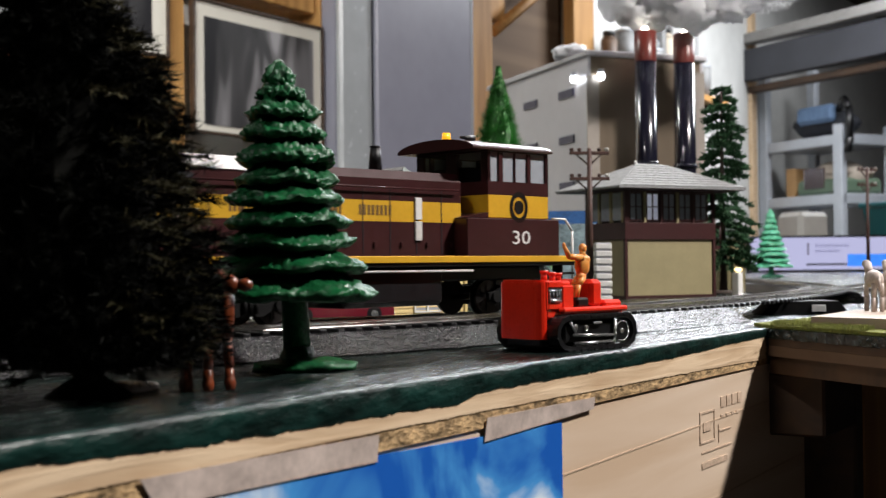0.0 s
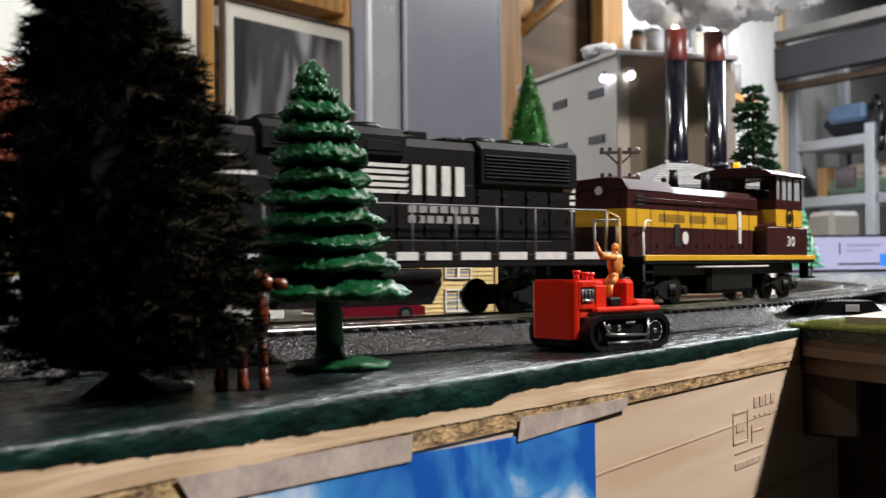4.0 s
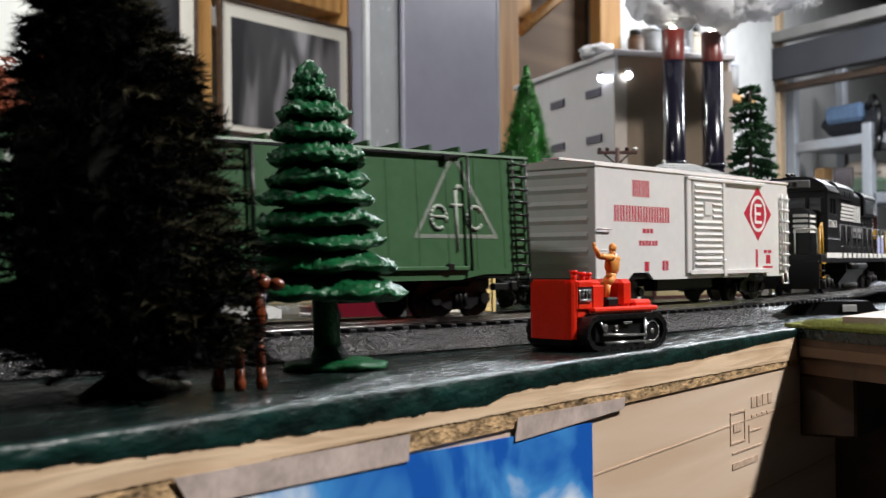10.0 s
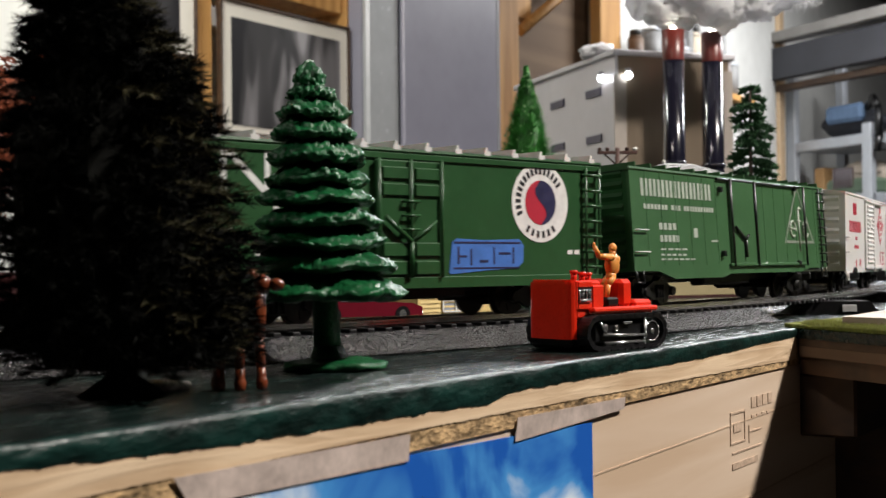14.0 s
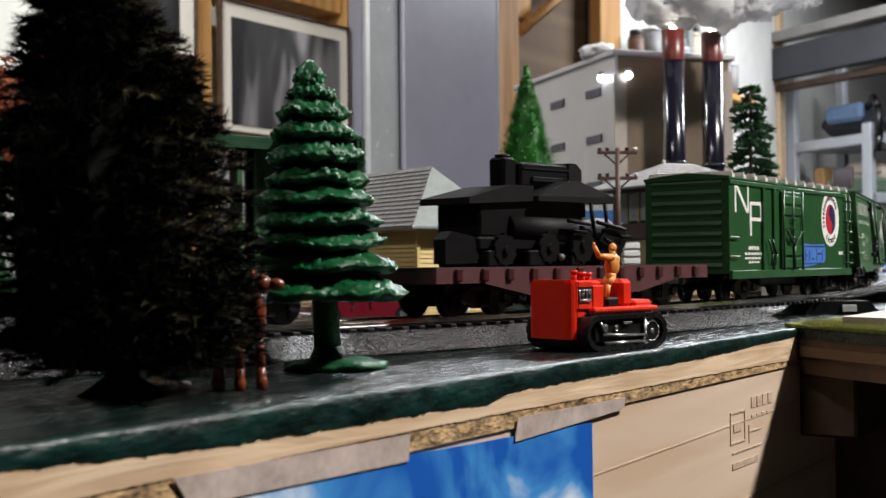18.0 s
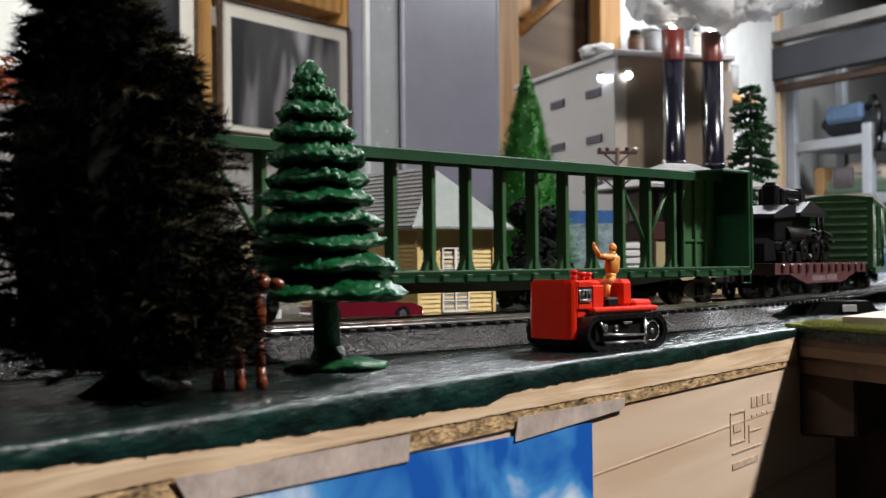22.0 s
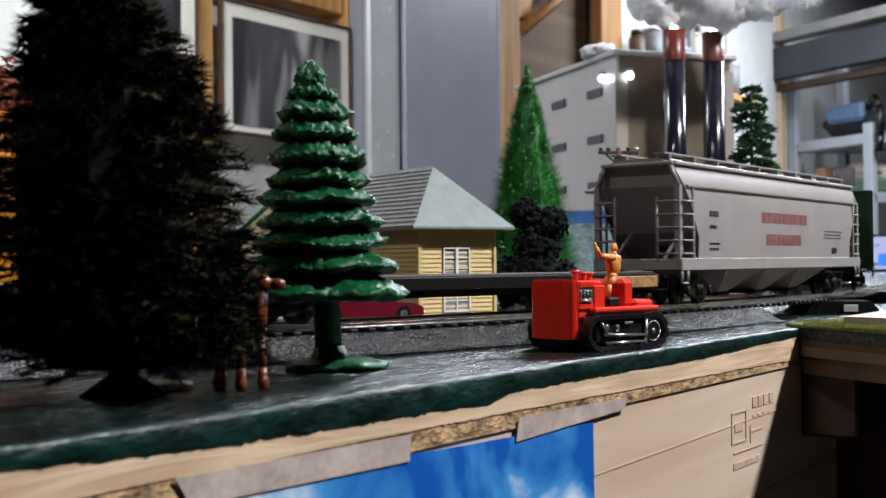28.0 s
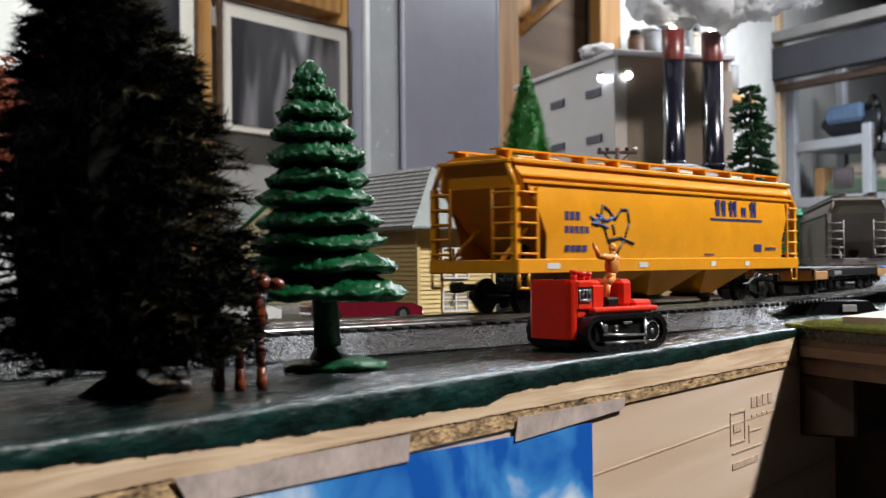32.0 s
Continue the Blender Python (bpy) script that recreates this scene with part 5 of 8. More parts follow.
def switcher():
    L, d = 0.156, 0.0182
    car = thing("switcher_locomotive", "maroon and yellow model diesel switcher with rear cab", "locomotive", group="train")
    h = L / 2
    hw, x0, x1, top = 0.0110, -0.0800, 0.0290, 0.0448
    part("frame", Solid().box(-h, h, -0.0162, 0.0162, d - 0.0030, d, 0.0003).box(-h + 0.012, h - 0.012, -0.011, 0.011, d - 0.0075, d - 0.003, 0.0005), LOCO_BLACK, car)
    for k in (-1, 1):
        part("sill_stripe", Solid().box(-h, h, k * 0.0168, k * 0.0160, d - 0.0018, d + 0.0003, 0.0002), LOCO_YELLOW, car)
    def hood_shell(z0, z1, mat, name, o=0.0):
        s = Solid().prism([(-hw - o, z0), (-hw - o, z1), (hw + o, z1), (hw + o, z0)], x0 - o, x1, "yz")
        return part(name, s, mat, car)
    hood_shell(d, 0.0288, MAROON, "hood_lower")
    hood_shell(0.0288, 0.0350, LOCO_YELLOW, "hood_band")
    s = Solid().prism([(-hw, 0.0350), (-hw, 0.0415), (-hw + 0.0022, top - 0.0006), (0, top), (hw - 0.0022, top - 0.0006), (hw, 0.0415), (hw, 0.0350)], x0, x1, "yz")
    part("hood_top", s, MAROON, car)
    part("raised_hood", Solid().prism([(-hw - 0.0003, 0.0418), (-hw + 0.0018, top + 0.0008), (0, top + 0.0014), (hw - 0.0018, top + 0.0008), (hw + 0.0003, 0.0418)], x0 - 0.0004, x0 + 0.034, "yz"), MAROON, car)
    part("hand_rail", Solid().tube([(x0 + 0.004, -hw - 0.0012, 0.0388), (x1 - 0.002, -hw - 0.0012, 0.0388)], 0.0003, 5), MAROON, car)
    for i in range(10):
        x = x0 + 0.006 + i * 0.0105
        part("door_seam", Solid().box(x, x + 0.00025, -hw - 0.00015, -hw + 0.0001, d + 0.001, 0.0385), INK_BLACK, car)
        part("hinge", Solid().box(x + 0.004, x + 0.0048, -hw - 0.0006, -hw, d + 0.003, d + 0.0045, 0.0001), MAROON, car)
    part("radiator_grille", Solid().box(x0 + 0.006, x0 + 0.012, -hw - 0.0002, -hw + 0.0002, 0.0362, 0.0405), INK_BLACK, car)
    part("end_grille", Solid().box(x0 - 0.0005, x0 + 0.0004, -0.0075, 0.0075, 0.0200, 0.0400), MAROON, car)
    for x, z in ((-0.0244, 0.0516), (0.0035, 0.0520)):
        part("exhaust_stack", Solid().cyl((x, 0, top), (x, 0, z), 0.0022, 0.0015, 14).cyl((x, 0, z - 0.0003), (x, 0, z + 0.0003), 0.0017, 0.0017, 14), LOCO_BLACK, car)
    part("bell", Solid().cyl((-0.0322, 0, top), (-0.0322, 0, top + 0.0020), 0.0016, 0.0012, 10).ball((-0.0322, 0, top + 0.0028), 0.0012), WHEEL_METAL, car)
    part("headlight", Solid().cyl((x0 - 0.0012, 0, 0.0415), (x0, 0, 0.0415), 0.0016, 0.0016, 12), HANDRAIL_WHITE, car)
    for z0, z1, m in ((0.0295, 0.0362, INK_WHITE), (0.0232, 0.0290, HANDRAIL_WHITE)):
        part("number_plate", Solid().box(0.0095, 0.0121, -hw - 0.0006, -hw, z0, z1, 0.0001), m, car, "pale card tag on the hood")
    disc("emblem", -0.0366, 0.0250, 0.0024, -hw - 0.0001, INK_WHITE, car)
    part("vent_door", Solid().box(-0.0455, -0.0410, -hw - 0.0003, -hw, 0.0215, 0.0300), INK_BLACK, car)
    stems("name_bar", [(-0.0572, -0.0365, 0.0306, 0.0336, 7), (-0.0331, -0.0184, 0.0306, 0.0336, 5), (-0.0125, 0.0006, 0.0306, 0.0336, 4)], -hw, INK_BROWN, car)
    # cab at the front end
    c0, c1, cw = 0.0357, 0.0640, 0.0165
    part("cab_lower", Solid().box(c0 - 0.0095, c1 + 0.0052, -cw - 0.0002, cw + 0.0002, d, 0.0303, 0.0003), MAROON, car)
    part("cab_band", Solid().box(c0, c1, -cw, cw, 0.0304, 0.0378, 0.0002), LOCO_YELLOW, car)
    upper = part("cab_upper", Solid().box(c0, c1, -cw, cw, 0.0378, 0.0420), MAROON, car)
    for k in (-1, 1):
        for a, b in ((c0, c0 + 0.0012), (c0 + 0.0051, c0 + 0.0069), (c0 + 0.0124, c0 + 0.0128), (c0 + 0.0184, c0 + 0.0199), (c1 - 0.0010, c1)):
            part("window_post", Solid().box(a, b, k * cw, k * (cw - 0.0012), 0.0420, 0.0512), MAROON, upper)
        part("lintel", Solid().box(c0 + 0.0013, c1 - 0.0013, k * cw, k * (cw - 0.0012), 0.0513, 0.0526), MAROON, upper)
    for x in (c0, c1 - 0.0012):
        for a, b in ((-cw, -cw + 0.003), (-0.0025, 0.0025), (cw - 0.003, cw)):
            part("window_post", Solid().box(x, x + 0.0012, a, b, 0.0420, 0.0512), MAROON, upper)
        part("lintel", Solid().box(x, x + 0.0012, -cw, cw, 0.0513, 0.0532), MAROON, upper)
    for a, b in ((c0 + 0.0012, c0 + 0.0051), (c0 + 0.0069, c0 + 0.0124), (c0 + 0.0128, c0 + 0.0184), (c0 + 0.0199, c1 - 0.0010)):
        for k in (-1, 1):
            part("cab_window", Solid().box(a, b, k * (cw - 0.0006), k * (cw - 0.0009), 0.0420, 0.0513), GLASS, car, "pale cab window")
    part("cab_interior", Solid().box(c0 + 0.002, c1 - 0.002, -0.006, 0.012, 0.0420, 0.0470, 0.0004), LOCO_BLACK, car)
    roof = [(cw + 0.0012) * math.sin(math.radians(a)) for a in range(-90, 91, 15)]
    outline = [(q, 0.0520 + 0.0036 * math.sqrt(max(0.0, 1 - (q / (cw + 0.0013)) ** 2))) for q in roof]
    part("cab_roof", Solid().prism(outline + [(cw + 0.0010, 0.0518), (-cw - 0.0010, 0.0518)], c0 - 0.0075, c1 + 0.0012, "yz"), MAROON, car)
    part("beacon", Solid().cyl((0.0336, 0, 0.0550), (0.0336, 0, 0.0582), 0.0017, 0.0013, 12).cyl((0.0336, 0, 0.0548), (0.0336, 0, 0.0554), 0.0021, 0.0021, 12), AMBER, car, "amber roof beacon")
    part("horn", Solid().tube([(0.040, -0.003, 0.0550), (0.040, -0.003, 0.0566)], 0.0005, 6).cyl((0.037, -0.003, 0.0568), (0.043, -0.003, 0.0568), 0.0004, 0.0011, 8).cyl((0.045, 0.002, 0.0560), (0.051, 0.002, 0.0560), 0.0004, 0.0010, 8), LOCO_BLACK, car)
    part("cab_slope", Solid().prism([(c0 - 0.0095, 0.0304), (c0, 0.0304), (c0, 0.0322), (c0 - 0.006, 0.0312)], -cw, cw), MAROON, car)
    disc("emblem", 0.0497, 0.0340, 0.0050, -cw - 0.0001, WHEEL_METAL, car, 0.0034, 24, 0.85)
    disc("emblem", 0.0497, 0.0340, 0.0022, -cw - 0.0001, WHEEL_METAL, car, 0.0, 20, 1.0)
    letters("cab_number", "30", 0.0062, INK_WHITE, car, pose(0.0465, -cw - 0.0003, 0.0222), 0.0001, 1.0, 0.0082)
    part("gold_nose", Solid().box(x0 - 0.0006, x0, -hw, hw, 0.0288, 0.0350), LOCO_YELLOW, car)
    for k in (-1, 1):
        for x, q in ((-h + 0.001, -1), (h - 0.001, 1)):
            part("end_handrail", Solid().tube([(x, k * 0.0155, d - 0.009), (x, k * 0.0155, d + 0.0085), (x - q * 0.003, k * 0.0150, d + 0.0125), (x - q * 0.0085, k * 0.0140, d + 0.0125)], 0.0004, 5), HANDRAIL_WHITE, car)
            part("step", Solid().box(x - q * 0.006, x, k * 0.0120, k * 0.0162, d - 0.0100, d - 0.0090).box(x - q * 0.006, x, k * 0.0120, k * 0.0162, d - 0.0060, d - 0.0052).box(x - q * 0.0062, x - q * 0.0058, k * 0.0120, k * 0.0162, d - 0.0100, d), LOCO_BLACK, car)
    part("tank", Solid().box(-0.020, 0.020, -0.0130, 0.0130, 0.0035, d - 0.003, 0.0015), LOCO_BLACK, car)
    part("side_pipe", Solid().tube([(-0.036, -0.0150, d - 0.0042), (0.030, -0.0150, d - 0.0042)], 0.0005, 6), HANDRAIL_WHITE, car)
    running_gear(car, L)
    return car, L


def road_diesel():
    L, d = 0.2135, 0.0190
    car = thing("road_diesel_locomotive", "black model road diesel with white stripes and ochre corner handrails", "locomotive", group="train")
    h, hw, top = L / 2, 0.0108, 0.0535
    part("frame", Solid().box(-h, h, -0.0168, 0.0168, d - 0.0040, d, 0.0003), LOCO_BLACK, car)
    for k in (-1, 1):
        for a, b in ((-h + 0.012, -0.054), (-0.050, -0.040), (-0.036, -0.027), (-0.022, -0.012), (-0.008, 0.003), (0.007, 0.015), (0.018, 0.028), (0.032, 0.044), (0.048, 0.060), (0.064, 0.078), (0.082, h - 0.006)):
            part("sill_stripe", Solid().box(a, b, k * 0.0172, k * 0.0166, d - 0.0018, d + 0.0006), INK_WHITE, car, "white sill stripe")
    # long hood, with doors, latches and a louvred radiator
    x0, x1 = -0.0568, 0.0896
    part("long_hood", Solid().prism([(-hw, d), (-hw, top - 0.0026), (-hw + 0.0022, top), (hw - 0.0022, top), (hw, top - 0.0026), (hw, d)], x0, x1, "yz"), LOCO_BLACK, car)
    part("radiator_box", Solid().prism([(-hw - 0.0018, 0.0410), (-hw - 0.0018, top - 0.0018), (-hw + 0.0006, top + 0.0006), (hw - 0.0006, top + 0.0006), (hw + 0.0018, top - 0.0018), (hw + 0.0018, 0.0410)], 0.0450, x1 - 0.001, "yz"), LOCO_BLACK, car)
    for i in range(7):
        part("radiator_louvre", Solid().prism([(-hw - 0.0018, 0.0425 + i * 0.0011), (-hw - 0.0024, 0.0428 + i * 0.0011), (-hw - 0.0018, 0.0433 + i * 0.0011)], 0.0466, x1 - 0.005, "yz"), LOCO_BLACK, car)
    blister = part("dynamic_brake", Solid().prism([(-hw - 0.0014, 0.0478), (-hw - 0.0014, top), (-hw + 0.0012, top + 0.0024), (hw - 0.0012, top + 0.0024), (hw + 0.0014, top), (hw + 0.0014, 0.0478)], -0.0350, 0.0150, "yz"), LOCO_BLACK, car)
    for i in range(3):
        part("brake_grille", Solid().box(-0.0320 + i * 0.0160, -0.0200 + i * 0.0160, -hw - 0.0017, -hw - 0.0012, 0.0490, 0.0520, 0.0001), TRUCK_BLACK, blister)
    for x in (-0.0240, -0.0080, 0.0080, 0.0550, 0.0680, 0.0810):
        z = top + (0.0024 if x < 0.02 else 0.0006)
        fan = part("roof_fan", Solid().cyl((x, 0, z), (x, 0, z + 0.0018), 0.0058, 0.0056, 20), LOCO_BLACK, car)
        part("fan_rim", Solid().cyl((x, 0, z + 0.0018), (x, 0, z + 0.0022), 0.0048, 0.0046, 20), TRUCK_BLACK, fan)
    part("exhaust_stack", Solid().box(0.0240, 0.0320, -0.0022, 0.0022, top, top + 0.0034, 0.0004), LOCO_BLACK, car)
    part("roof_box", Solid().box(-0.0540, -0.0400, -0.0085, 0.0085, top, top + 0.0026, 0.0006).box(0.0180, 0.0225, -0.0070, 0.0070, top, top + 0.0014, 0.0004).box(0.0340, 0.0430, -0.0080, 0.0080, top, top + 0.0016, 0.0005), LOCO_BLACK, car)
    for x in (-0.046, 0.0385, 0.074):
        part("lifting_eye", Solid().tube([(x, -hw + 0.002, top), (x, -hw + 0.002, top + 0.0014), (x + 0.0016, -hw + 0.002, top + 0.0014), (x + 0.0016, -hw + 0.002, top)], 0.0003, 5), LOCO_BLACK, car)
    for i in range(13):
        x = x0 + 0.0040 + i * 0.0108
        door = part("hood_door", Solid().box(x, x + 0.0098, -hw - 0.0005, -hw + 0.0002, d + 0.0050, 0.0402 if x < 0.04 else 0.0395, 0.0002), LOCO_BLACK, car)
        part("latch", Solid().box(x + 0.0080, x + 0.0087, -hw - 0.0009, -hw - 0.0004, 0.0288, 0.0304), WHEEL_METAL, door)
        part("hinge", Solid().cyl((x + 0.0004, -hw - 0.0006, d + 0.0070), (x + 0.0004, -hw - 0.0006, d + 0.0085), 0.0003, 0.0003, 6).cyl((x + 0.0004, -hw - 0.0006, 0.0360), (x + 0.0004, -hw - 0.0006, 0.0375), 0.0003, 0.0003, 6), LOCO_BLACK, door)
    part("walkway_duct", Solid().box(x0, 0.0760, -hw - 0.0030, -hw, d, d + 0.0042, 0.0003), LOCO_BLACK, car)
    for i in range(5):
        z = 0.0368 + i * 0.0019
        part("hood_stripe", Solid().prism([(-0.0232 + i * 0.0010, z), (0.0155, z), (0.0165, z + 0.0011), (-0.0224 + i * 0.0010, z + 0.0011)], -hw - 0.00075, -hw - 0.0004), INK_WHITE, car, "thin white hood stripe")
    stems("name_bar", [(0.0172, 0.0405, 0.0366, 0.0456, 2)], -hw - 0.0006, INK_WHITE, car)
    bars("name_bar", [(0.0163, 0.0455, 0.0314, 0.0336, 7), (0.0163, 0.0455, 0.0283, 0.0305, 8)], -hw - 0.0006, FADED_PALE, car)
    bars("end_stripe", [(x1 - 0.0060, x1 - 0.0004, 0.0330 + i * 0.0021, 0.0342 + i * 0.0021, 1) for i in range(4)], -hw - 0.0003, INK_WHITE, car)
    bars("cab_stripe", [(-0.0556, -0.0365, 0.0403, 0.0415, 1), (-0.0556, -0.0425, 0.0450, 0.0456, 1)], -hw - 0.0006, INK_WHITE, car)
    # cab near the tail, with its low nose
    c0, c1, cw = -0.0852, -0.0569, 0.0160
    lower = part("cab_lower", Solid().box(c0, c1, -cw, cw, d, 0.0384, 0.0003), LOCO_BLACK, car)
    for k in (-1, 1):
        for a, b in ((c0, c0 + 0.0058), (c0 + 0.0128, c0 + 0.0142), (c1 - 0.0070, c1)):
            part("window_post", Solid().box(a, b, k * cw, k * (cw - 0.0012), 0.0384, 0.0456), LOCO_BLACK, lower)
        part("lintel", Solid().box(c0, c1, k * cw, k * (cw - 0.0012), 0.0457, 0.0490), LOCO_BLACK, lower)
        # gutter grey stands in for the highlight along the roof edge
        part("gutter", Solid().box(c0 + 0.001, c1 - 0.001, k * (cw + 0.0009), k * (cw - 0.0001), 0.0488, 0.0493), SOFT_GREY, lower, "grey rain gutter with the roof-edge highlight in its colour")
        part("side_rule", Solid().box(c0, c1, k * (cw + 0.0002), k * (cw - 0.0001), 0.0262, 0.0268), SOFT_GREY, lower)
    for x in (c0, c1 - 0.0012):
        for a, b in ((-cw, -cw + 0.002), (-0.0080, -0.0062), (0.0062, 0.0080), (cw - 0.002, cw)):
            part("window_post", Solid().box(x, x + 0.0012, a * 0.92, b * 0.92, 0.0384, 0.0456), LOCO_BLACK, lower)
        part("lintel", Solid().box(x, x + 0.0012, -cw + 0.0013, cw - 0.0013, 0.0457, 0.0500), LOCO_BLACK, lower)
    smoked = material("smoked_cab_glass", (0.010, 0.011, 0.013), 0.08)
    for a, b in ((c0 + 0.0058, c0 + 0.0128), (c0 + 0.0142, c1 - 0.0070)):
        part("cab_window", Solid().box(a, b, -cw + 0.0006, -cw + 0.0009, 0.0384, 0.0457), smoked, car)
    for a, b in ((-cw + 0.0022, -0.0076), (-0.0058, 0.0058), (0.0076, cw - 0.0022)):
        part("front_window", Solid().box(c0 + 0.0005, c0 + 0.0008, a, b, 0.0384, 0.0457), smoked, car)
    part("cab_core", Solid().box(c0 + 0.002, c1 - 0.002, -cw + 0.003, cw - 0.003, 0.0385, 0.0480), TRUCK_BLACK, car)
    part("cab_roof", Solid().prism([(-cw - 0.0005, 0.0491), (-cw + 0.0012, 0.0520), (-cw + 0.0065, 0.0552), (cw - 0.0065, 0.0552), (cw - 0.0012, 0.0520), (cw + 0.0005, 0.0491)], c0 - 0.0014, c1 + 0.001, "yz"), LOCO_BLACK, car)
    part("roof_hatch", Solid().box(c0 + 0.006, c0 + 0.018, -0.006, 0.006, 0.0552, 0.0562, 0.0003), LOCO_BLACK, car)
    part("sub_base", Solid().box(c0 - 0.0040, c1 + 0.003, -0.0168, 0.0168, d, 0.0262, 0.0004), LOCO_BLACK, car)
    nose = part("nose", Solid().prism([(-0.0112, d), (-0.0112, 0.0378), (-0.0088, 0.0402), (0.0088, 0.0402), (0.0112, 0.0378), (0.0112, d)], -0.1040, c0, "yz"), LOCO_BLACK, car)
    part("nose_door", Solid().box(-0.1048, -0.1040, -0.0030, 0.0040, d, 0.0380, 0.0003), LOCO_BLACK, nose)
    for i in range(4):
        z = 0.0288 + i * 0.0024
        part("nose_stripe", Solid().box(-0.1050, -0.1046, -0.0108, -0.0040, z, z + 0.0013), INK_WHITE, nose)
        part("nose_stripe", Solid().box(-0.1038, c0 - 0.006, -0.0115, -0.0111, z, z + 0.0011), INK_WHITE, nose)
    part("nose_emblem", Solid().box(-0.1052, -0.1047, -0.0020, 0.0032, 0.0290, 0.0378).box(-0.1052, -0.1047, 0.0046, 0.0062, 0.0290, 0.0378).box(-0.1052, -0.1047, 0.0062, 0.0104, 0.0362, 0.0378).box(-0.1052, -0.1047, 0.0062, 0.0096, 0.0290, 0.0304), INK_WHITE, nose, "plain white nose emblem")
    part("number_board", Solid().box(c0 - 0.0024, c0 - 0.0012, -0.0085, 0.0085, 0.0502, 0.0540, 0.0004), SOFT_GREY, car, "dull grey number board")
    part("headlight", Solid().cyl((c0 - 0.0034, -0.0016, 0.0520), (c0 - 0.0024, -0.0016, 0.0520), 0.0012, 0.0012, 10).cyl((c0 - 0.0034, 0.0016, 0.0520), (c0 - 0.0024, 0.0016, 0.0520), 0.0012, 0.0012, 10), WHEEL_METAL, car)
    letters("cab_number", "5263", 0.0050, INK_WHITE, car, pose(-0.0838, -cw - 0.0003, 0.0318), 0.0001, 1.1, 0.0205)
    part("horn", Solid().cyl((-0.080, 0.004, 0.0572), (-0.074, 0.004, 0.0572), 0.0005, 0.0013, 8).cyl((-0.080, 0.0015, 0.0572), (-0.075, 0.0015, 0.0572), 0.0005, 0.0011, 8).tube([(-0.078, 0.003, 0.0552), (-0.078, 0.003, 0.0572)], 0.0006, 6), WHEEL_METAL, car)
    for k in (-1, 1):
        handrail(car, "side_handrail", x0 + 0.002, h - 0.008, k * 0.0164, d, 0.0335, 10, SOFT_GREY, 0.00032)
        for x, q in ((-h, -1), (h, 1)):
            s = Solid().tube([(x - q * 0.001, k * 0.0160, d - 0.0105), (x - q * 0.001, k * 0.0160, d + 0.012), (x - q * 0.007, k * 0.0160, d + 0.0140)], 0.0006, 6)
            s.tube([(x - q * 0.0085, k * 0.0160, d - 0.004), (x - q * 0.0070, k * 0.0160, d + 0.0140)], 0.0005, 6)
            part("end_handrail", s, HANDRAIL_YELLOW, car, "ochre corner handrail")
            st = Solid()
            for i in range(3):
                z = d - 0.0045 - i * 0.0033
                st.box(x - q * 0.0075, x, k * 0.0118, k * 0.0170, z, z + 0.0006)
            st.box(x - q * 0.0078, x - q * 0.0072, k * 0.0118, k * 0.0168, d - 0.0115, d)
            steps = part("step", st, LOCO_BLACK, car)
            for z in (d - 0.0045, d - 0.0110):
                part("step_edge", Solid().box(x - q * 0.0075, x, k * 0.0171, k * 0.0174, z, z + 0.0007), HANDRAIL_YELLOW, steps)
    for q in (-1, 1):
        part("end_rail", Solid().tube([(q * (h - 0.001), -0.0150, d), (q * (h - 0.001), -0.0150, d + 0.0115), (q * (h - 0.001), -0.0050, d + 0.0115), (q * (h - 0.001), -0.0050, d)], 0.0004, 5)
             .tube([(q * (h - 0.001), 0.0150, d), (q * (h - 0.001), 0.0150, d + 0.0115), (q * (h - 0.001), 0.0050, d + 0.0115), (q * (h - 0.001), 0.0050, d)], 0.0004, 5), HANDRAIL_WHITE, car)
    part("fuel_tank", Solid().prism([(-0.0150, 0.0100), (-0.0150, d - 0.0045), (0.0150, d - 0.0045), (0.0150, 0.0100), (0.0105, 0.0040), (-0.0105, 0.0040)], -0.030, 0.0260, "yz"), LOCO_BLACK, car)
    part("air_tank", Solid().cyl((-0.028, -0.0158, d - 0.0060), (0.024, -0.0158, d - 0.0060), 0.0017, 0.0017, 12), LOCO_BLACK, car)
    for k in (-1, 1):
        part("pilot", Solid().box(k * h - 0.001, k * h + 0.001, -0.0160, 0.0160, 0.0030, d - 0.003, 0.0003), LOCO_BLACK, car)
    running_gear(car, L, 0.036)
    return car, L


TRAIN = [(*switcher(), 0.8330), (*road_diesel(), 0.6369), (*white_boxcar(), 0.4147), (*green_boxcar(), 0.2204), (*deep_green_boxcar(), 0.0375), (*machinery_flatcar(), -0.1275),
         (*centerbeam(), -0.3605), (*hopper(HOPPER_GREY, "warm grey model covered hopper with red lettering", False), -0.6185), (*skeleton_flatcar(), -0.8265),
         (*hopper(HOPPER_YELLOW, "golden yellow model covered hopper with graffiti", True), -1.0426)]

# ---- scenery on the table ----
# same needles twice: near-black where unlit, olive for the side painted as lit
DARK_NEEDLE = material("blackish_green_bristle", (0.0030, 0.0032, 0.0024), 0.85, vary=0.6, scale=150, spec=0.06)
LIT_NEEDLE = material("lit_olive_bristle", (0.060, 0.054, 0.026), 0.8, vary=0.6, scale=300, spec=0.15)
BRIGHT_NEEDLE = material("bright_green_bristle", (0.020, 0.185, 0.016), 0.55, vary=0.5, scale=200)
SNOW_SPECK = material("pale_glitter_speck", (0.16, 0.34, 0.12), 0.5)
PINE_NEEDLE = material("dark_green_flock", (0.014, 0.070, 0.020), 0.8, vary=0.5, scale=200)
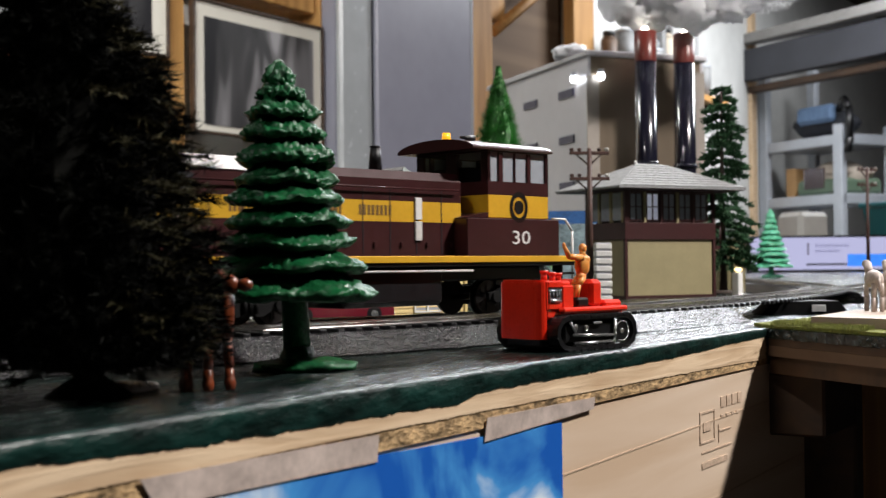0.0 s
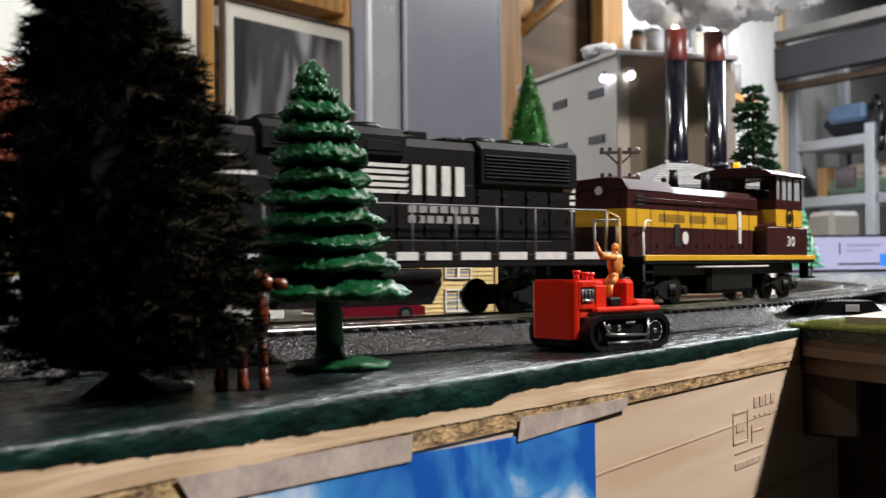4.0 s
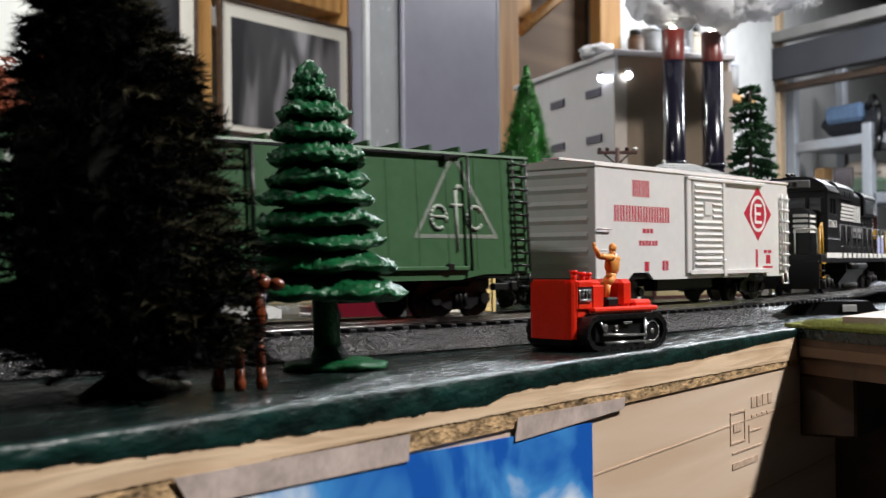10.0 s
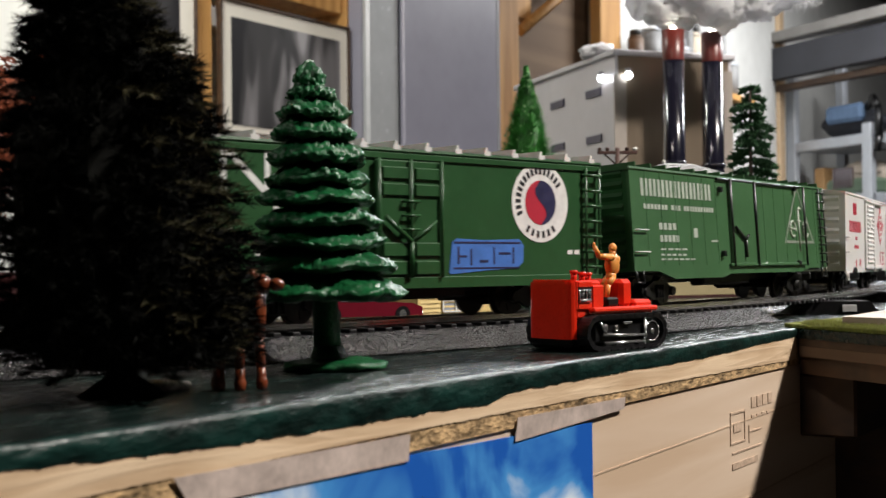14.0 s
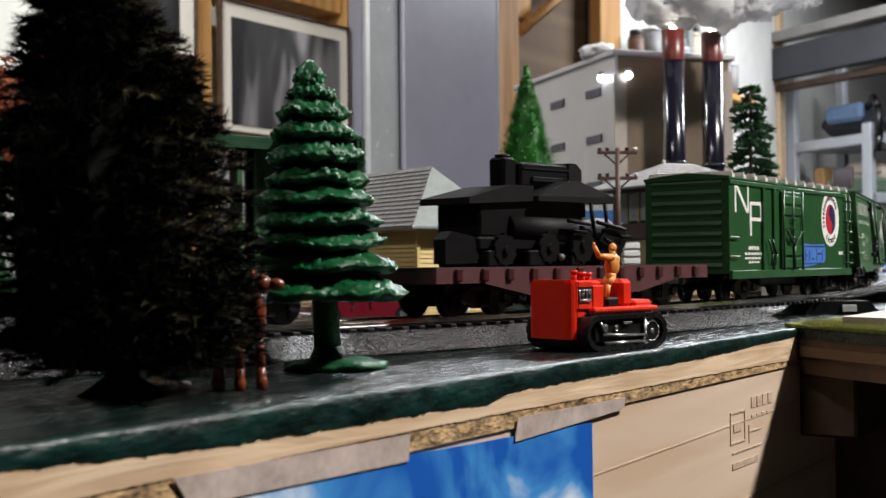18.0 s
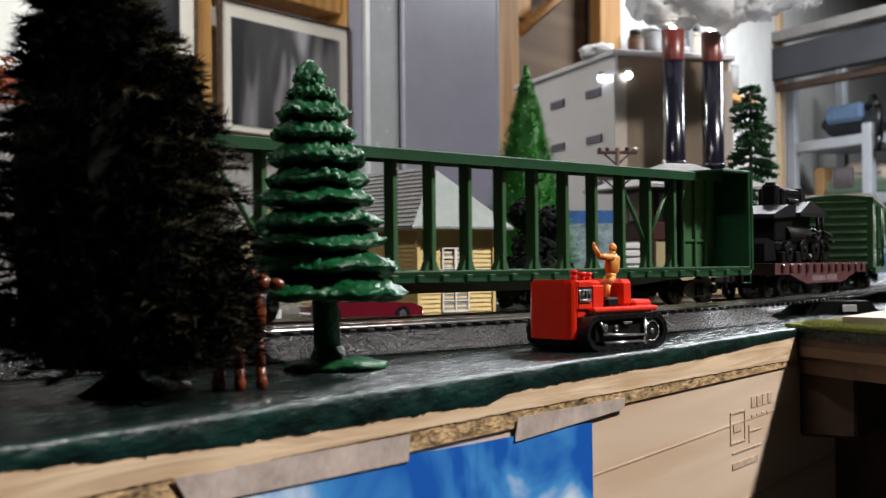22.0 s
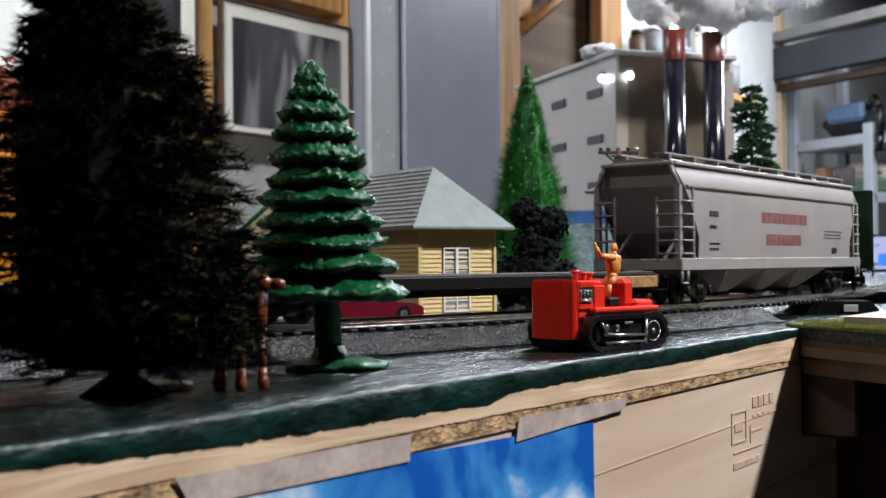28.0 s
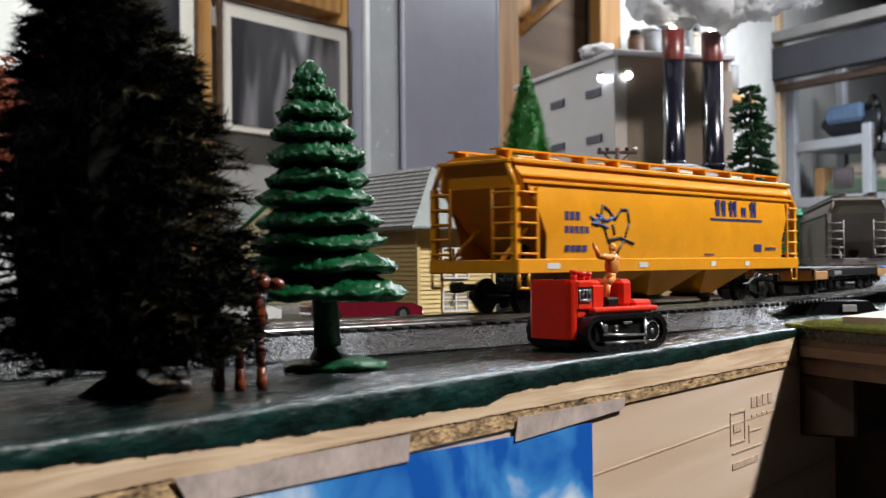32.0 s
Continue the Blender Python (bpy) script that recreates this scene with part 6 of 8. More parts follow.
BUSH_LEAF = material("blackish_bush_leaf", (0.005, 0.007, 0.006), 0.85, vary=0.5, scale=200, spec=0.12)
AUTUMN_LEAF = material("rust_red_leaf", (0.22, 0.045, 0.012), 0.7, vary=0.5, scale=200)
BARK = material("dark_bark", (0.035, 0.022, 0.014), 0.8, vary=0.4, scale=300, bump=0.0004)
MINT_PLASTIC = material("mint_green_plastic", (0.10, 0.42, 0.25), 0.35, vary=0.2, scale=200, sub=0.1, bump=0.0003)
YELLOW_WALL = material("pale_yellow_siding", (0.62, 0.47, 0.19), 0.6, vary=0.08, scale=80)
SLATE = material("grey_green_roof", (0.21, 0.245, 0.235), 0.6, vary=0.15, scale=120)
SHINGLE = material("pale_grey_shingle", (0.27, 0.27, 0.27), 0.65, vary=0.35, scale=300)
CREAM = material("cream_wall", (0.29, 0.245, 0.13), 0.6, vary=0.1, scale=80)
OXBLOOD = material("oxblood_trim", (0.038, 0.008, 0.008), 0.45, vary=0.2, scale=80)
DEER_BROWN = material("brown_glazed_figure", (0.15, 0.032, 0.010), 0.3, vary=0.4, scale=200)
# faint glow in one tower pane stands in for a violet reflection
REFLECTION_PANE = material("glowing_reflection_pane", (0.75, 0.78, 0.95), 0.2, glow=0.10)


def moulded_pine(name, label, tiers, lean, trunk_r, base_r, mat, m, group=""):
    """A toy fir of stacked lumpy tiers. tiers: (height, radius) from the lowest up; lean: sideways drift of the top."""
    tree = thing(name, label, "toy tree", m, group)
    top = tiers[-1][0]
    rnd = random.Random(len(tiers))
    for i, (z, r) in enumerate(tiers):
        gap = (tiers[i + 1][0] - z) if i + 1 < len(tiers) else r * 1.1
        cx = lean * z / top
        prof = [(0.10, 1.10), (0.40, 0.95), (0.66, 0.70), (0.86, 0.42), (0.98, 0.20), (1.0, 0.06), (0.94, -0.12), (0.76, -0.16), (0.50, 0.0), (0.2, 0.10)]
        if i + 1 == len(tiers):
            prof = [(0.02, 1.15), (0.30, 1.05), (0.60, 0.75), (0.85, 0.40), (1.0, 0.1), (0.9, -0.2), (0.3, -0.05)]
        dense = []
        for (a0, b0), (a1, b1) in zip(prof, prof[1:]):
            dense += [(a0 + (a1 - a0) * k / 3, b0 + (b1 - b0) * k / 3) for k in range(3)]
        prof = dense + [prof[-1]]
        n = 150
        s = Solid()
        for a_, b_ in prof:
            for j in range(n):
                a = 2 * math.pi * j / n
                lump = 1 + 0.16 * noise.noise(Vector((math.cos(a) * 1.8, math.sin(a) * 1.8, i * 7.1)))
                sag = 0.26 * noise.noise(Vector((math.cos(a) * 2.2, math.sin(a) * 2.2, i * 3.3 + 9)))
                p = Vector((cx + math.cos(a) * r * a_ * lump, math.sin(a) * r * a_ * lump, z + gap * (b_ + sag)))
                bead = abs(noise.noise(p * 560 + Vector((i * 5, 0, 0)))) * 0.0017 - 0.0005 + noise.noise(p * 1300) * 0.0002
                s.v.append(p + Vector((math.cos(a), math.sin(a), 0.5)) * bead * min(1.0, a_ * 1.6))
        for q in range(len(prof) - 1):
            for j in range(n):
                s.f.append([q * n + j, q * n + (j + 1) % n, (q + 1) * n + (j + 1) % n, (q + 1) * n + j][::-1])
                s.s.append(True)
        s.f.append([j for j in range(n)])
        s.s.append(True)
        part("branch_tier", s, mat, tree)
    part("trunk", Solid().cyl((0, 0, 0), (lean * 0.5, 0, top * 0.6), trunk_r, trunk_r * 0.8, 14), mat, tree)
    b = Solid().ball((base_r * 0.15, 0, base_r * 0.10), base_r, 1.15, 0.95, 0.20, 3, 0.25, 2.2)
    b.cyl((0, 0, 0), (0, 0, base_r * 0.55), trunk_r * 1.7, trunk_r, 14)
    part("base", b, mat, tree)
    return tree


def bristle_crown(count, z0, z1, r0, shape, clusters, seed, thick, rise=0.25, wild=0.25, core=0.55):
    """Needles standing out from a twisted stem, gathered in tufts so that the outline is uneven."""
    rnd = random.Random(seed)
    s = Solid()
    tufts = []
    for i in range(clusters):
        u = (i + rnd.random()) / clusters
        tufts.append((u, rnd.uniform(0, 2 * math.pi), rnd.uniform(0.82, 1.10)))
    for i in range(count):
        u, a, k = tufts[rnd.randrange(clusters)]
        u = min(0.999, max(0.0, u + rnd.gauss(0, 0.012)))
        a += rnd.gauss(0, wild)
        r = r0 * shape(u) * k * rnd.uniform(0.62, 1.03)
        z = z0 + (z1 - z0) * u
        d = Vector((math.cos(a), math.sin(a), rise + rnd.gauss(0, 0.22)))
        p = Vector((0, 0, z)) + d * r * rnd.uniform(0.0, 0.45)
        q = Vector((0, 0, z)) + d * r
        side = d.cross(Vector((rnd.gauss(0, 1), rnd.gauss(0, 1), rnd.gauss(0, 1)))).normalized() * thick
        up = d.cross(side).normalized() * thick
        s.add([p + side, p - side * 0.5 + up, p - side * 0.5 - up, q], [(0, 1, 3), (1, 2, 3), (2, 0, 3)])
    if core:
        n, rings = 20, 16
        b = len(s.v)
        for j in range(rings + 1):
            u = j / rings
            for i in range(n):
                a = 2 * math.pi * i / n
                r = r0 * shape(u) * core * (1 + 0.25 * noise.noise(Vector((math.cos(a) * 2, math.sin(a) * 2, u * 12 + seed))))
                s.v.append(Vector((r * math.cos(a), r * math.sin(a), z0 + (z1 - z0) * u)))
        for j in range(rings):
            for i in range(n):
                s.f.append([b + j * n + i, b + j * n + (i + 1) % n, b + (j + 1) * n + (i + 1) % n, b + (j + 1) * n + i])
                s.s.append(False)
    return s


def brush_tree(name, label, mat, m, height, z0, r, shape, count, clusters, seed, thick, foot, **more):
    tree = thing(name, label, "toy tree", m)
    part("crown", bristle_crown(count, z0, height, r, shape, clusters, seed, thick, **more), mat, tree)
    part("trunk", Solid().cyl((0, 0, 0), (0, 0, z0 + 0.02), 0.0022, 0.0014, 10), BARK, tree)
    part("foot", Solid().cyl((0, 0, 0.0001), (0, 0, 0.004), foot, foot * 0.35, 20).cyl((0, 0, 0.003), (0, 0, 0.010), foot * 0.38, 0.002, 14), BARK, tree)
    return tree


# the glossy fir near the table edge
Z = lambda y: 0.025 - (y - 469) / 2202 * 0.297
tiers = [(Z(522), 0.0205), (Z(474), 0.0183), (Z(434), 0.0158), (Z(396), 0.0148), (Z(357), 0.0140), (Z(322), 0.0120), (Z(283), 0.0117), (Z(240), 0.0107), (Z(204), 0.0086), (Z(170), 0.0060), (Z(142), 0.0040)]
moulded_pine("plastic_fir", "glossy dark green moulded plastic toy fir on a splayed foot", tiers, -0.0040, 0.0034, 0.0105, PINE_PLASTIC, pose(0.1712, 0.2462, 0, 0, 0, -40))
moulded_pine("plastic_fir", "small mint green moulded plastic toy fir far back", [(0.016 + i * 0.0084, 0.0300 - i * 0.0026) for i in range(11)], 0.0, 0.004, 0.016, MINT_PLASTIC, pose(1.637, 1.1000, 0))

DARK_PROFILE = ((0.006, 0.0222), (0.012, 0.0248), (0.025, 0.0266), (0.042, 0.0280), (0.051, 0.0243), (0.058, 0.0198), (0.065, 0.0168), (0.075, 0.0120), (0.090, 0.0060), (0.098, 0.0010))
DARK_LEAN = ((0.0, 0.0), (0.025, 0.0026), (0.040, 0.0044), (0.051, 0.0048), (0.058, 0.0022), (0.065, 0.0028), (0.075, 0.0056), (0.098, 0.0110))


def branchy_crown(seed, count, needles, thick, sector=None, reach=1.0):
    """Short needles set close along many thin boughs of a slightly leaning fir; sector: the bearing in degrees on which the boughs stand, and its spread."""
    rnd = random.Random(seed)
    s = Solid()
    for i in range(count):
        z = 0.007 + 0.090 * ((i + rnd.random()) / count) ** 1.05
        a = radians(sector[0] + rnd.gauss(0, sector[1])) if sector else rnd.uniform(0, 2 * math.pi)
        r = along(z, DARK_PROFILE) * reach * rnd.uniform(0.78, 1.08)
        root = Vector((-0.766, 0.643, 0)) * along(z, DARK_LEAN) + Vector((0, 0, z))
        d = Vector((math.cos(a), math.sin(a), rnd.uniform(-0.10, 0.22)))
        for k in range(needles):
            t = 0.30 + 0.70 * math.sqrt((k + rnd.random()) / needles)
            p = root + d * r * t + Vector((0, 0, -0.10 * r * t * t))
            n = (d * rnd.uniform(0.5, 1.0) + Vector((rnd.gauss(0, 0.55), rnd.gauss(0, 0.55), rnd.gauss(0.0, 0.30)))).normalized() * rnd.uniform(0.0020, 0.0042)
            side = n.cross(Vector((rnd.gauss(0, 1), rnd.gauss(0, 1), rnd.gauss(0, 1)))).normalized() * thick
            s.add([p + side, p - side, p + n], [(0, 1, 2)])
    return s


dark_tree = thing("bottle_brush_tree", "tall blackish bottle brush toy tree at the table edge", "toy tree", pose(0.1085, 0.2265, 0))
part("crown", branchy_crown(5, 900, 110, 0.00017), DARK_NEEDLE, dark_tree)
# olive boughs only on the right, where lamplight is painted in
part("sprig", branchy_crown(15, 260, 44, 0.00016, (-30, 30), 1.02), LIT_NEEDLE, dark_tree, "olive sprig tips with the lamp's light put into their colour")
core = Solid()
for j, (z, r) in enumerate(DARK_PROFILE):
    for i in range(18):
        a = 2 * math.pi * i / 18
        q = 0.62 * r * (1 + 0.25 * noise.noise(Vector((math.cos(a) * 2, math.sin(a) * 2, z * 90))))
        core.v.append(Vector((-0.766, 0.643, 0)) * along(z, DARK_LEAN) + Vector((q * math.cos(a), q * math.sin(a), z)))
for j in range(len(DARK_PROFILE) - 1):
    for i in range(18):
        core.f.append([j * 18 + i, j * 18 + (i + 1) % 18, (j + 1) * 18 + (i + 1) % 18, (j + 1) * 18 + i])
        core.s.append(False)
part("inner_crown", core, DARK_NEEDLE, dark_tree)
part("trunk", Solid().cyl((0, 0, 0), (0, 0, 0.028), 0.0022, 0.0014, 10), BUSH_LEAF, dark_tree)
part("foot", Solid().cyl((0, 0, 0.0001), (0, 0, 0.004), 0.0085, 0.003, 20).cyl((0, 0, 0.003), (0, 0, 0.010), 0.0032, 0.002, 14), BUSH_LEAF, dark_tree)
low = Solid()
rnd = random.Random(44)
for i in range(1100):
    a = radians(-40 + rnd.gauss(0, 32))
    z, r = rnd.uniform(0.009, 0.034), rnd.uniform(0.016, 0.0270)
    p = Vector((math.cos(a) * r, math.sin(a) * r, z - 0.1 * r))
    d = Vector((math.cos(a) + rnd.gauss(0, 0.5), math.sin(a) + rnd.gauss(0, 0.5), rnd.gauss(0.05, 0.35))).normalized() * rnd.uniform(0.002, 0.0048)
    side = d.cross(Vector((rnd.gauss(0, 1), rnd.gauss(0, 1), rnd.gauss(0, 1)))).normalized() * 0.00028
    low.add([p - side, p + side, p + d], [(0, 1, 2)])
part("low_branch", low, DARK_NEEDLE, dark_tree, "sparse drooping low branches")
lone("pale_stone", Solid().ball((0, 0, 0.0008), 0.0095, 1.0, 0.8, 0.13, 3, 0.2, 2.0), material("pale_pinkish_stone", (0.6, 0.55, 0.54), 0.3, vary=0.3, scale=200), "flat pale stone beside the dark tree", "stone", pose(0.1165, 0.2315, 0.0))
cone = brush_tree("bottle_brush_tree", "bright green cone bottle brush toy tree with frosted tips", BRIGHT_NEEDLE, pose(0.5390, 0.5580, 0), 0.1475, 0.010, 0.0355, lambda u: max(0.03, 1.0 - u) ** 0.82, 44000, 4200, 8, 0.00022, 0.010, rise=0.30, wild=0.12, core=0.7)
rnd = random.Random(12)
s = Solid()
for i in range(240):
    u = rnd.random() ** 1.5
    a, r = rnd.uniform(0, 6.28), 0.0335 * max(0.03, 1 - u) ** 0.82
    s.box(-0.0004, 0.0004, -0.0004, 0.0004, -0.0004, 0.0004, 0, pose(r * math.cos(a), r * math.sin(a), 0.012 + 0.134 * u + 0.28 * r, i * 40, i * 70, 0))
part("frost", s, SNOW_SPECK, cone, "pale frosted specks")


def flocked_pine(name, label, m, height, r, whorls, seed, mat):
    """A slim fir with drooping boughs that carry tufts of flock."""
    tree = thing(name, label, "toy tree", m)
    rnd = random.Random(seed)
    part("trunk", Solid().cyl((0, 0, 0), (0, 0, height * 0.97), 0.0030, 0.0008, 10), BARK, tree)
    s = Solid()
    for w in range(whorls):
        u = w / (whorls - 1)
        z = height * (0.16 + 0.82 * u)
        k = 6 if u < 0.9 else 3
        for j in range(k):
            a = rnd.uniform(0, 6.28)
            ln = (r * (1 - 0.80 * u) + 0.0035) * rnd.uniform(0.65, 1.15)
            for q in range(70):
                t = rnd.uniform(0.1, 1.0)
                p = Vector((math.cos(a) * ln * t, math.sin(a) * ln * t, z - 0.30 * ln * t * t + rnd.gauss(0, 0.0008)))
                d = Vector((math.cos(a) * 0.8 + rnd.gauss(0, 0.5), math.sin(a) * 0.8 + rnd.gauss(0, 0.5), rnd.gauss(0.1, 0.4))).normalized() * rnd.uniform(0.003, 0.0062)
                side = d.cross(Vector((rnd.gauss(0, 1), rnd.gauss(0, 1), rnd.gauss(0, 1)))).normalized() * 0.0012
                up = d.cross(side).normalized() * 0.0012
                s.add([p + side, p - side, p + up, p + d], [(0, 2, 3), (2, 1, 3), (1, 0, 3)])
    part("foliage", s, mat, tree)
    part("foot", Solid().cyl((0, 0, 0.0001), (0, 0, 0.003), 0.012, 0.007, 16), BARK, tree)
    return tree


flocked_pine("flocked_pine", "slim dark green flocked model pine beside the tower", pose(0.7900, 0.5730, 0), 0.160, 0.0290, 20, 4, PINE_NEEDLE)


def leaf_clump(centres, count, seed, size, flat=0.5):
    rnd = random.Random(seed)
    s = Solid()
    for i in range(count):
        c, r = centres[rnd.randrange(len(centres))]
        d = Vector((rnd.gauss(0, 1), rnd.gauss(0, 1), rnd.gauss(0, 1))).normalized()
        p = Vector(c) + d * r * rnd.uniform(0.65, 1.08)
        t = d.cross(Vector((rnd.gauss(0, 1), rnd.gauss(0, 1), rnd.gauss(0, 1)))).normalized() * size * rnd.uniform(0.6, 1.3)
        b = (d.cross(t).normalized() + d * 0.5).normalized() * size * rnd.uniform(0.6, 1.3)
        h = d * size * flat
        s.add([p - t, p + b, p + t, p - b, p + h], [(0, 1, 4), (1, 2, 4), (2, 3, 4), (3, 0, 4)])
    for c, r in centres:
        s.ball(c, r * 0.8, sub=2, rough=0.3, scale=2)
    return s


bush = thing("model_bush", "low blackish lumpy model bush near the house", "toy bush", Matrix.Translation((0.4860, 0.4975, 0)) @ Matrix.Scale(1.32, 4))
part("foliage", leaf_clump([((0, 0, 0.014), 0.013), ((0.008, -0.006, 0.010), 0.010), ((-0.008, 0.006, 0.011), 0.011), ((0.001, 0.0, 0.026), 0.010), ((0.005, -0.004, 0.035), 0.0075), ((-0.003, 0.003, 0.040), 0.006)], 1500, 2, 0.0017), BUSH_LEAF, bush)
part("stem", Solid().cyl((0, 0, 0), (0, 0, 0.012), 0.002, 0.0015, 8), BARK, bush)
autumn = thing("autumn_tree", "model tree with rust red autumn leaves", "toy tree", pose(0.1720, 0.4820, 0))
part("trunk", Solid().cyl((0, 0, 0), (0, 0, 0.08), 0.0035, 0.0018, 10).tube([(0, 0, 0.06), (0.012, -0.008, 0.09)], 0.0013, 6).tube([(0, 0, 0.065), (-0.012, 0.01, 0.085)], 0.0013, 6), BARK, autumn)
part("crown", leaf_clump([((0.020, -0.017, 0.103), 0.0068), ((0.008, -0.006, 0.090), 0.016), ((-0.008, 0.006, 0.085), 0.016), ((0.004, -0.003, 0.072), 0.017), ((0.0, 0.0, 0.050), 0.012), ((-0.012, 0.010, 0.110), 0.010)], 1700, 6, 0.0016), AUTUMN_LEAF, autumn)

# grass mat, plank and horses on the table wing
rnd = random.Random(9)
s = Solid().prism([(0.4640, 0.1560), (0.4535, 0.1465), (0.4215, 0.1046), (0.4070, 0.084), (0.4025, -0.15), (0.60, -0.15), (0.66, 0.10), (0.52, 0.150)], 0.0002, 0.0014, "xy")
for i in range(3600):
    t = rnd.random()
    if i < 2300:
        u, n = 0.4545 + (0.4215 - 0.4545) * t + rnd.uniform(0, 0.014), 0.1465 + (0.1046 - 0.1465) * t
    else:
        u, n = rnd.uniform(0.44, 0.56), rnd.uniform(0.09, 0.146)
    h = rnd.uniform(0.0008, 0.0022)
    dx, dy = rnd.gauss(0, 0.0009), rnd.gauss(0, 0.0009)
    s.add([(u - 0.0003, n, 0.0012), (u + 0.0003, n, 0.0012), (u, n + 0.0003, 0.0012), (u + dx, n + dy, 0.0014 + h)], [(0, 1, 3), (1, 2, 3), (2, 0, 3)])
lone("grass_mat", s, GRASS, "yellow green model grass mat on the wing", "grass", ROOM, "", "stuff")
lone("wood_plank", Solid().prism([(0.0, -0.105), (0.0, 0.004), (0.062, 0.026), (0.100, 0.026), (0.100, -0.105)], 0.0, 0.0034, "xy"), wood("pale_plank", (0.50, 0.42, 0.34), (0.34, 0.26, 0.19), 1, 150), "thin bare wooden plank lying on grass", "plank", pose(0.3930, 0.2430, 0.0016, 0, 0, -2))


def horse(m, mat):
    s = Solid().ball((0, 0, 0.0125), 0.0040, 1.75, 0.85, 0.95, 2)
    for x, q in ((-0.0048, 0.0016), (-0.0048, -0.0016), (0.0048, 0.0016), (0.0048, -0.0016)):
        s.tube([(x, q, 0.011), (x * 1.05, q, 0.0055), (x, q, 0.0)], 0.0009, 8)
    s.tube([(0.0055, 0, 0.0140), (0.0088, 0, 0.0185)], 0.0017, 8)
    s.ball((0.0105, 0, 0.0185), 0.0021, 1.5, 0.8, 0.8, 2)
    s.tube([(-0.0068, 0, 0.0135), (-0.0082, 0, 0.0080)], 0.0006, 6)
    return lone("horse_figure", s, mat, "pale toy horse figure standing on the plank", "figurine", m, "horse figures")


PALE_HORSE = material("pale_grey_figure", (0.50, 0.42, 0.38), 0.45, vary=0.3, scale=300)
horse(pose(0.4470, 0.2530, 0.0050, 0, 0, 45), PALE_HORSE)
horse(pose(0.4560, 0.2510, 0.0050, 0, 0, 38), PALE_HORSE)

# brown deer figure under the dark tree
s = Solid().ball((-0.0012, 0, 0.0112), 0.0028, 1.6, 0.70, 0.85, 2)
for x, q in ((-0.0050, 0.0012), (-0.0040, -0.0012), (0.0000, -0.0016), (0.0038, 0.0014)):
    s.tube([(x * 0.9, q, 0.0105), (x, q * 1.1, 0.0045), (x * 1.03, q, 0.0)], 0.0010, 8).ball((x * 1.03, q, 0.0014), 0.0014, 0.9, 0.9, 1.3, 2)
s.cyl((0.0030, 0, 0.0110), (0.0040, 0, 0.0205), 0.0019, 0.0013, 10).ball((0.0043, 0, 0.0212), 0.0020, 0.95, 0.8, 1.1, 2).ball((0.0072, 0, 0.0212), 0.0017, 1.0, 0.75, 0.8, 2)
for q in (-1, 1):
    s.tube([(0.0032, q * 0.001, 0.0228), (0.0022, q * 0.0024, 0.0240)], 0.0005, 6)
lone("deer_figure", s, DEER_BROWN, "brown glazed toy deer standing under the tree", "figurine", pose(0.1303, 0.2182, 0.0, 0, 0, -40))

# red crawler tractor with a tan driver figure
tractor = thing("toy_tractor", "red plastic toy crawler tractor with black tracks", "toy tractor", pose(0.2720, 0.2505, 0.0))
CHROME = material("worn_chrome", (0.62, 0.62, 0.62), 0.25, 0.9, vary=0.4, scale=500)


def rounded(x0, x1, y0, y1, radius, steps=5):
    """A plan outline whose two front corners (at x0) are rounded."""
    out = [(x1, y1), (x1, y0)][::-1]
    out = [(x1, y0)]
    out += [(x0 + radius - radius * math.sin(math.pi / 2 * i / steps), y0 + radius - radius * math.cos(math.pi / 2 * i / steps)) for i in range(steps + 1)]
    out += [(x0 + radius - radius * math.cos(math.pi / 2 * i / steps), y1 - radius + radius * math.sin(math.pi / 2 * i / steps)) for i in range(steps + 1)]
    return out + [(x1, y1)]


part("radiator", Solid().prism(rounded(-0.0222, -0.0195, -0.0084, 0.0088, 0.0026), 0.0036, 0.0196, "xy").prism(rounded(-0.0217, -0.0195, -0.0079, 0.0083, 0.0024), 0.0196, 0.0203, "xy"), RED_PLASTIC, tractor, "broad red radiator front")
part("hood", Solid().box(-0.0195, -0.0086, -0.0080, 0.0084, 0.0090, 0.0200, 0.0008), RED_PLASTIC, tractor)
for x, y, z in ((-0.0165, -0.0045, 0.0229), (-0.0137, -0.0050, 0.0224), (-0.0102, -0.0040, 0.0222)):
    part("stack_cap", Solid().cyl((x, y, 0.0195), (x, y, z - 0.0008), 0.0010, 0.0009, 10).cyl((x, y, z - 0.0009), (x, y, z), 0.0012, 0.0013, 12), RED_PLASTIC, tractor)
part("window_surround", Solid().box(-0.0198, -0.0190, -0.0086, -0.0078, 0.0118, 0.0199, 0.0002).box(-0.0132, -0.0084, -0.0086, -0.0078, 0.0118, 0.0186, 0.0004).box(-0.0190, -0.0132, -0.0086, -0.0078, 0.0180, 0.0199, 0.0003).box(-0.0190, -0.0132, -0.0086, -0.0078, 0.0118, 0.0138, 0.0003), RED_PLASTIC, tractor)
grille = part("engine_opening", Solid().box(-0.0190, -0.0132, -0.0083, -0.0079, 0.0138, 0.0180), BLACK_PLASTIC, tractor)
for i in range(4):
    part("engine_rib", Solid().cyl((-0.0183 + i * 0.0014, -0.0085, 0.0144), (-0.0183 + i * 0.0014, -0.0085, 0.0174), 0.00035, 0.00035, 8).ball((-0.0183 + i * 0.0014, -0.0085, 0.0170), 0.00055, sub=1), CHROME, grille)
part("sump", Solid().cyl((-0.0186, -0.0086, 0.0143), (-0.0140, -0.0086, 0.0143), 0.0005, 0.0005, 8), CHROME, grille)
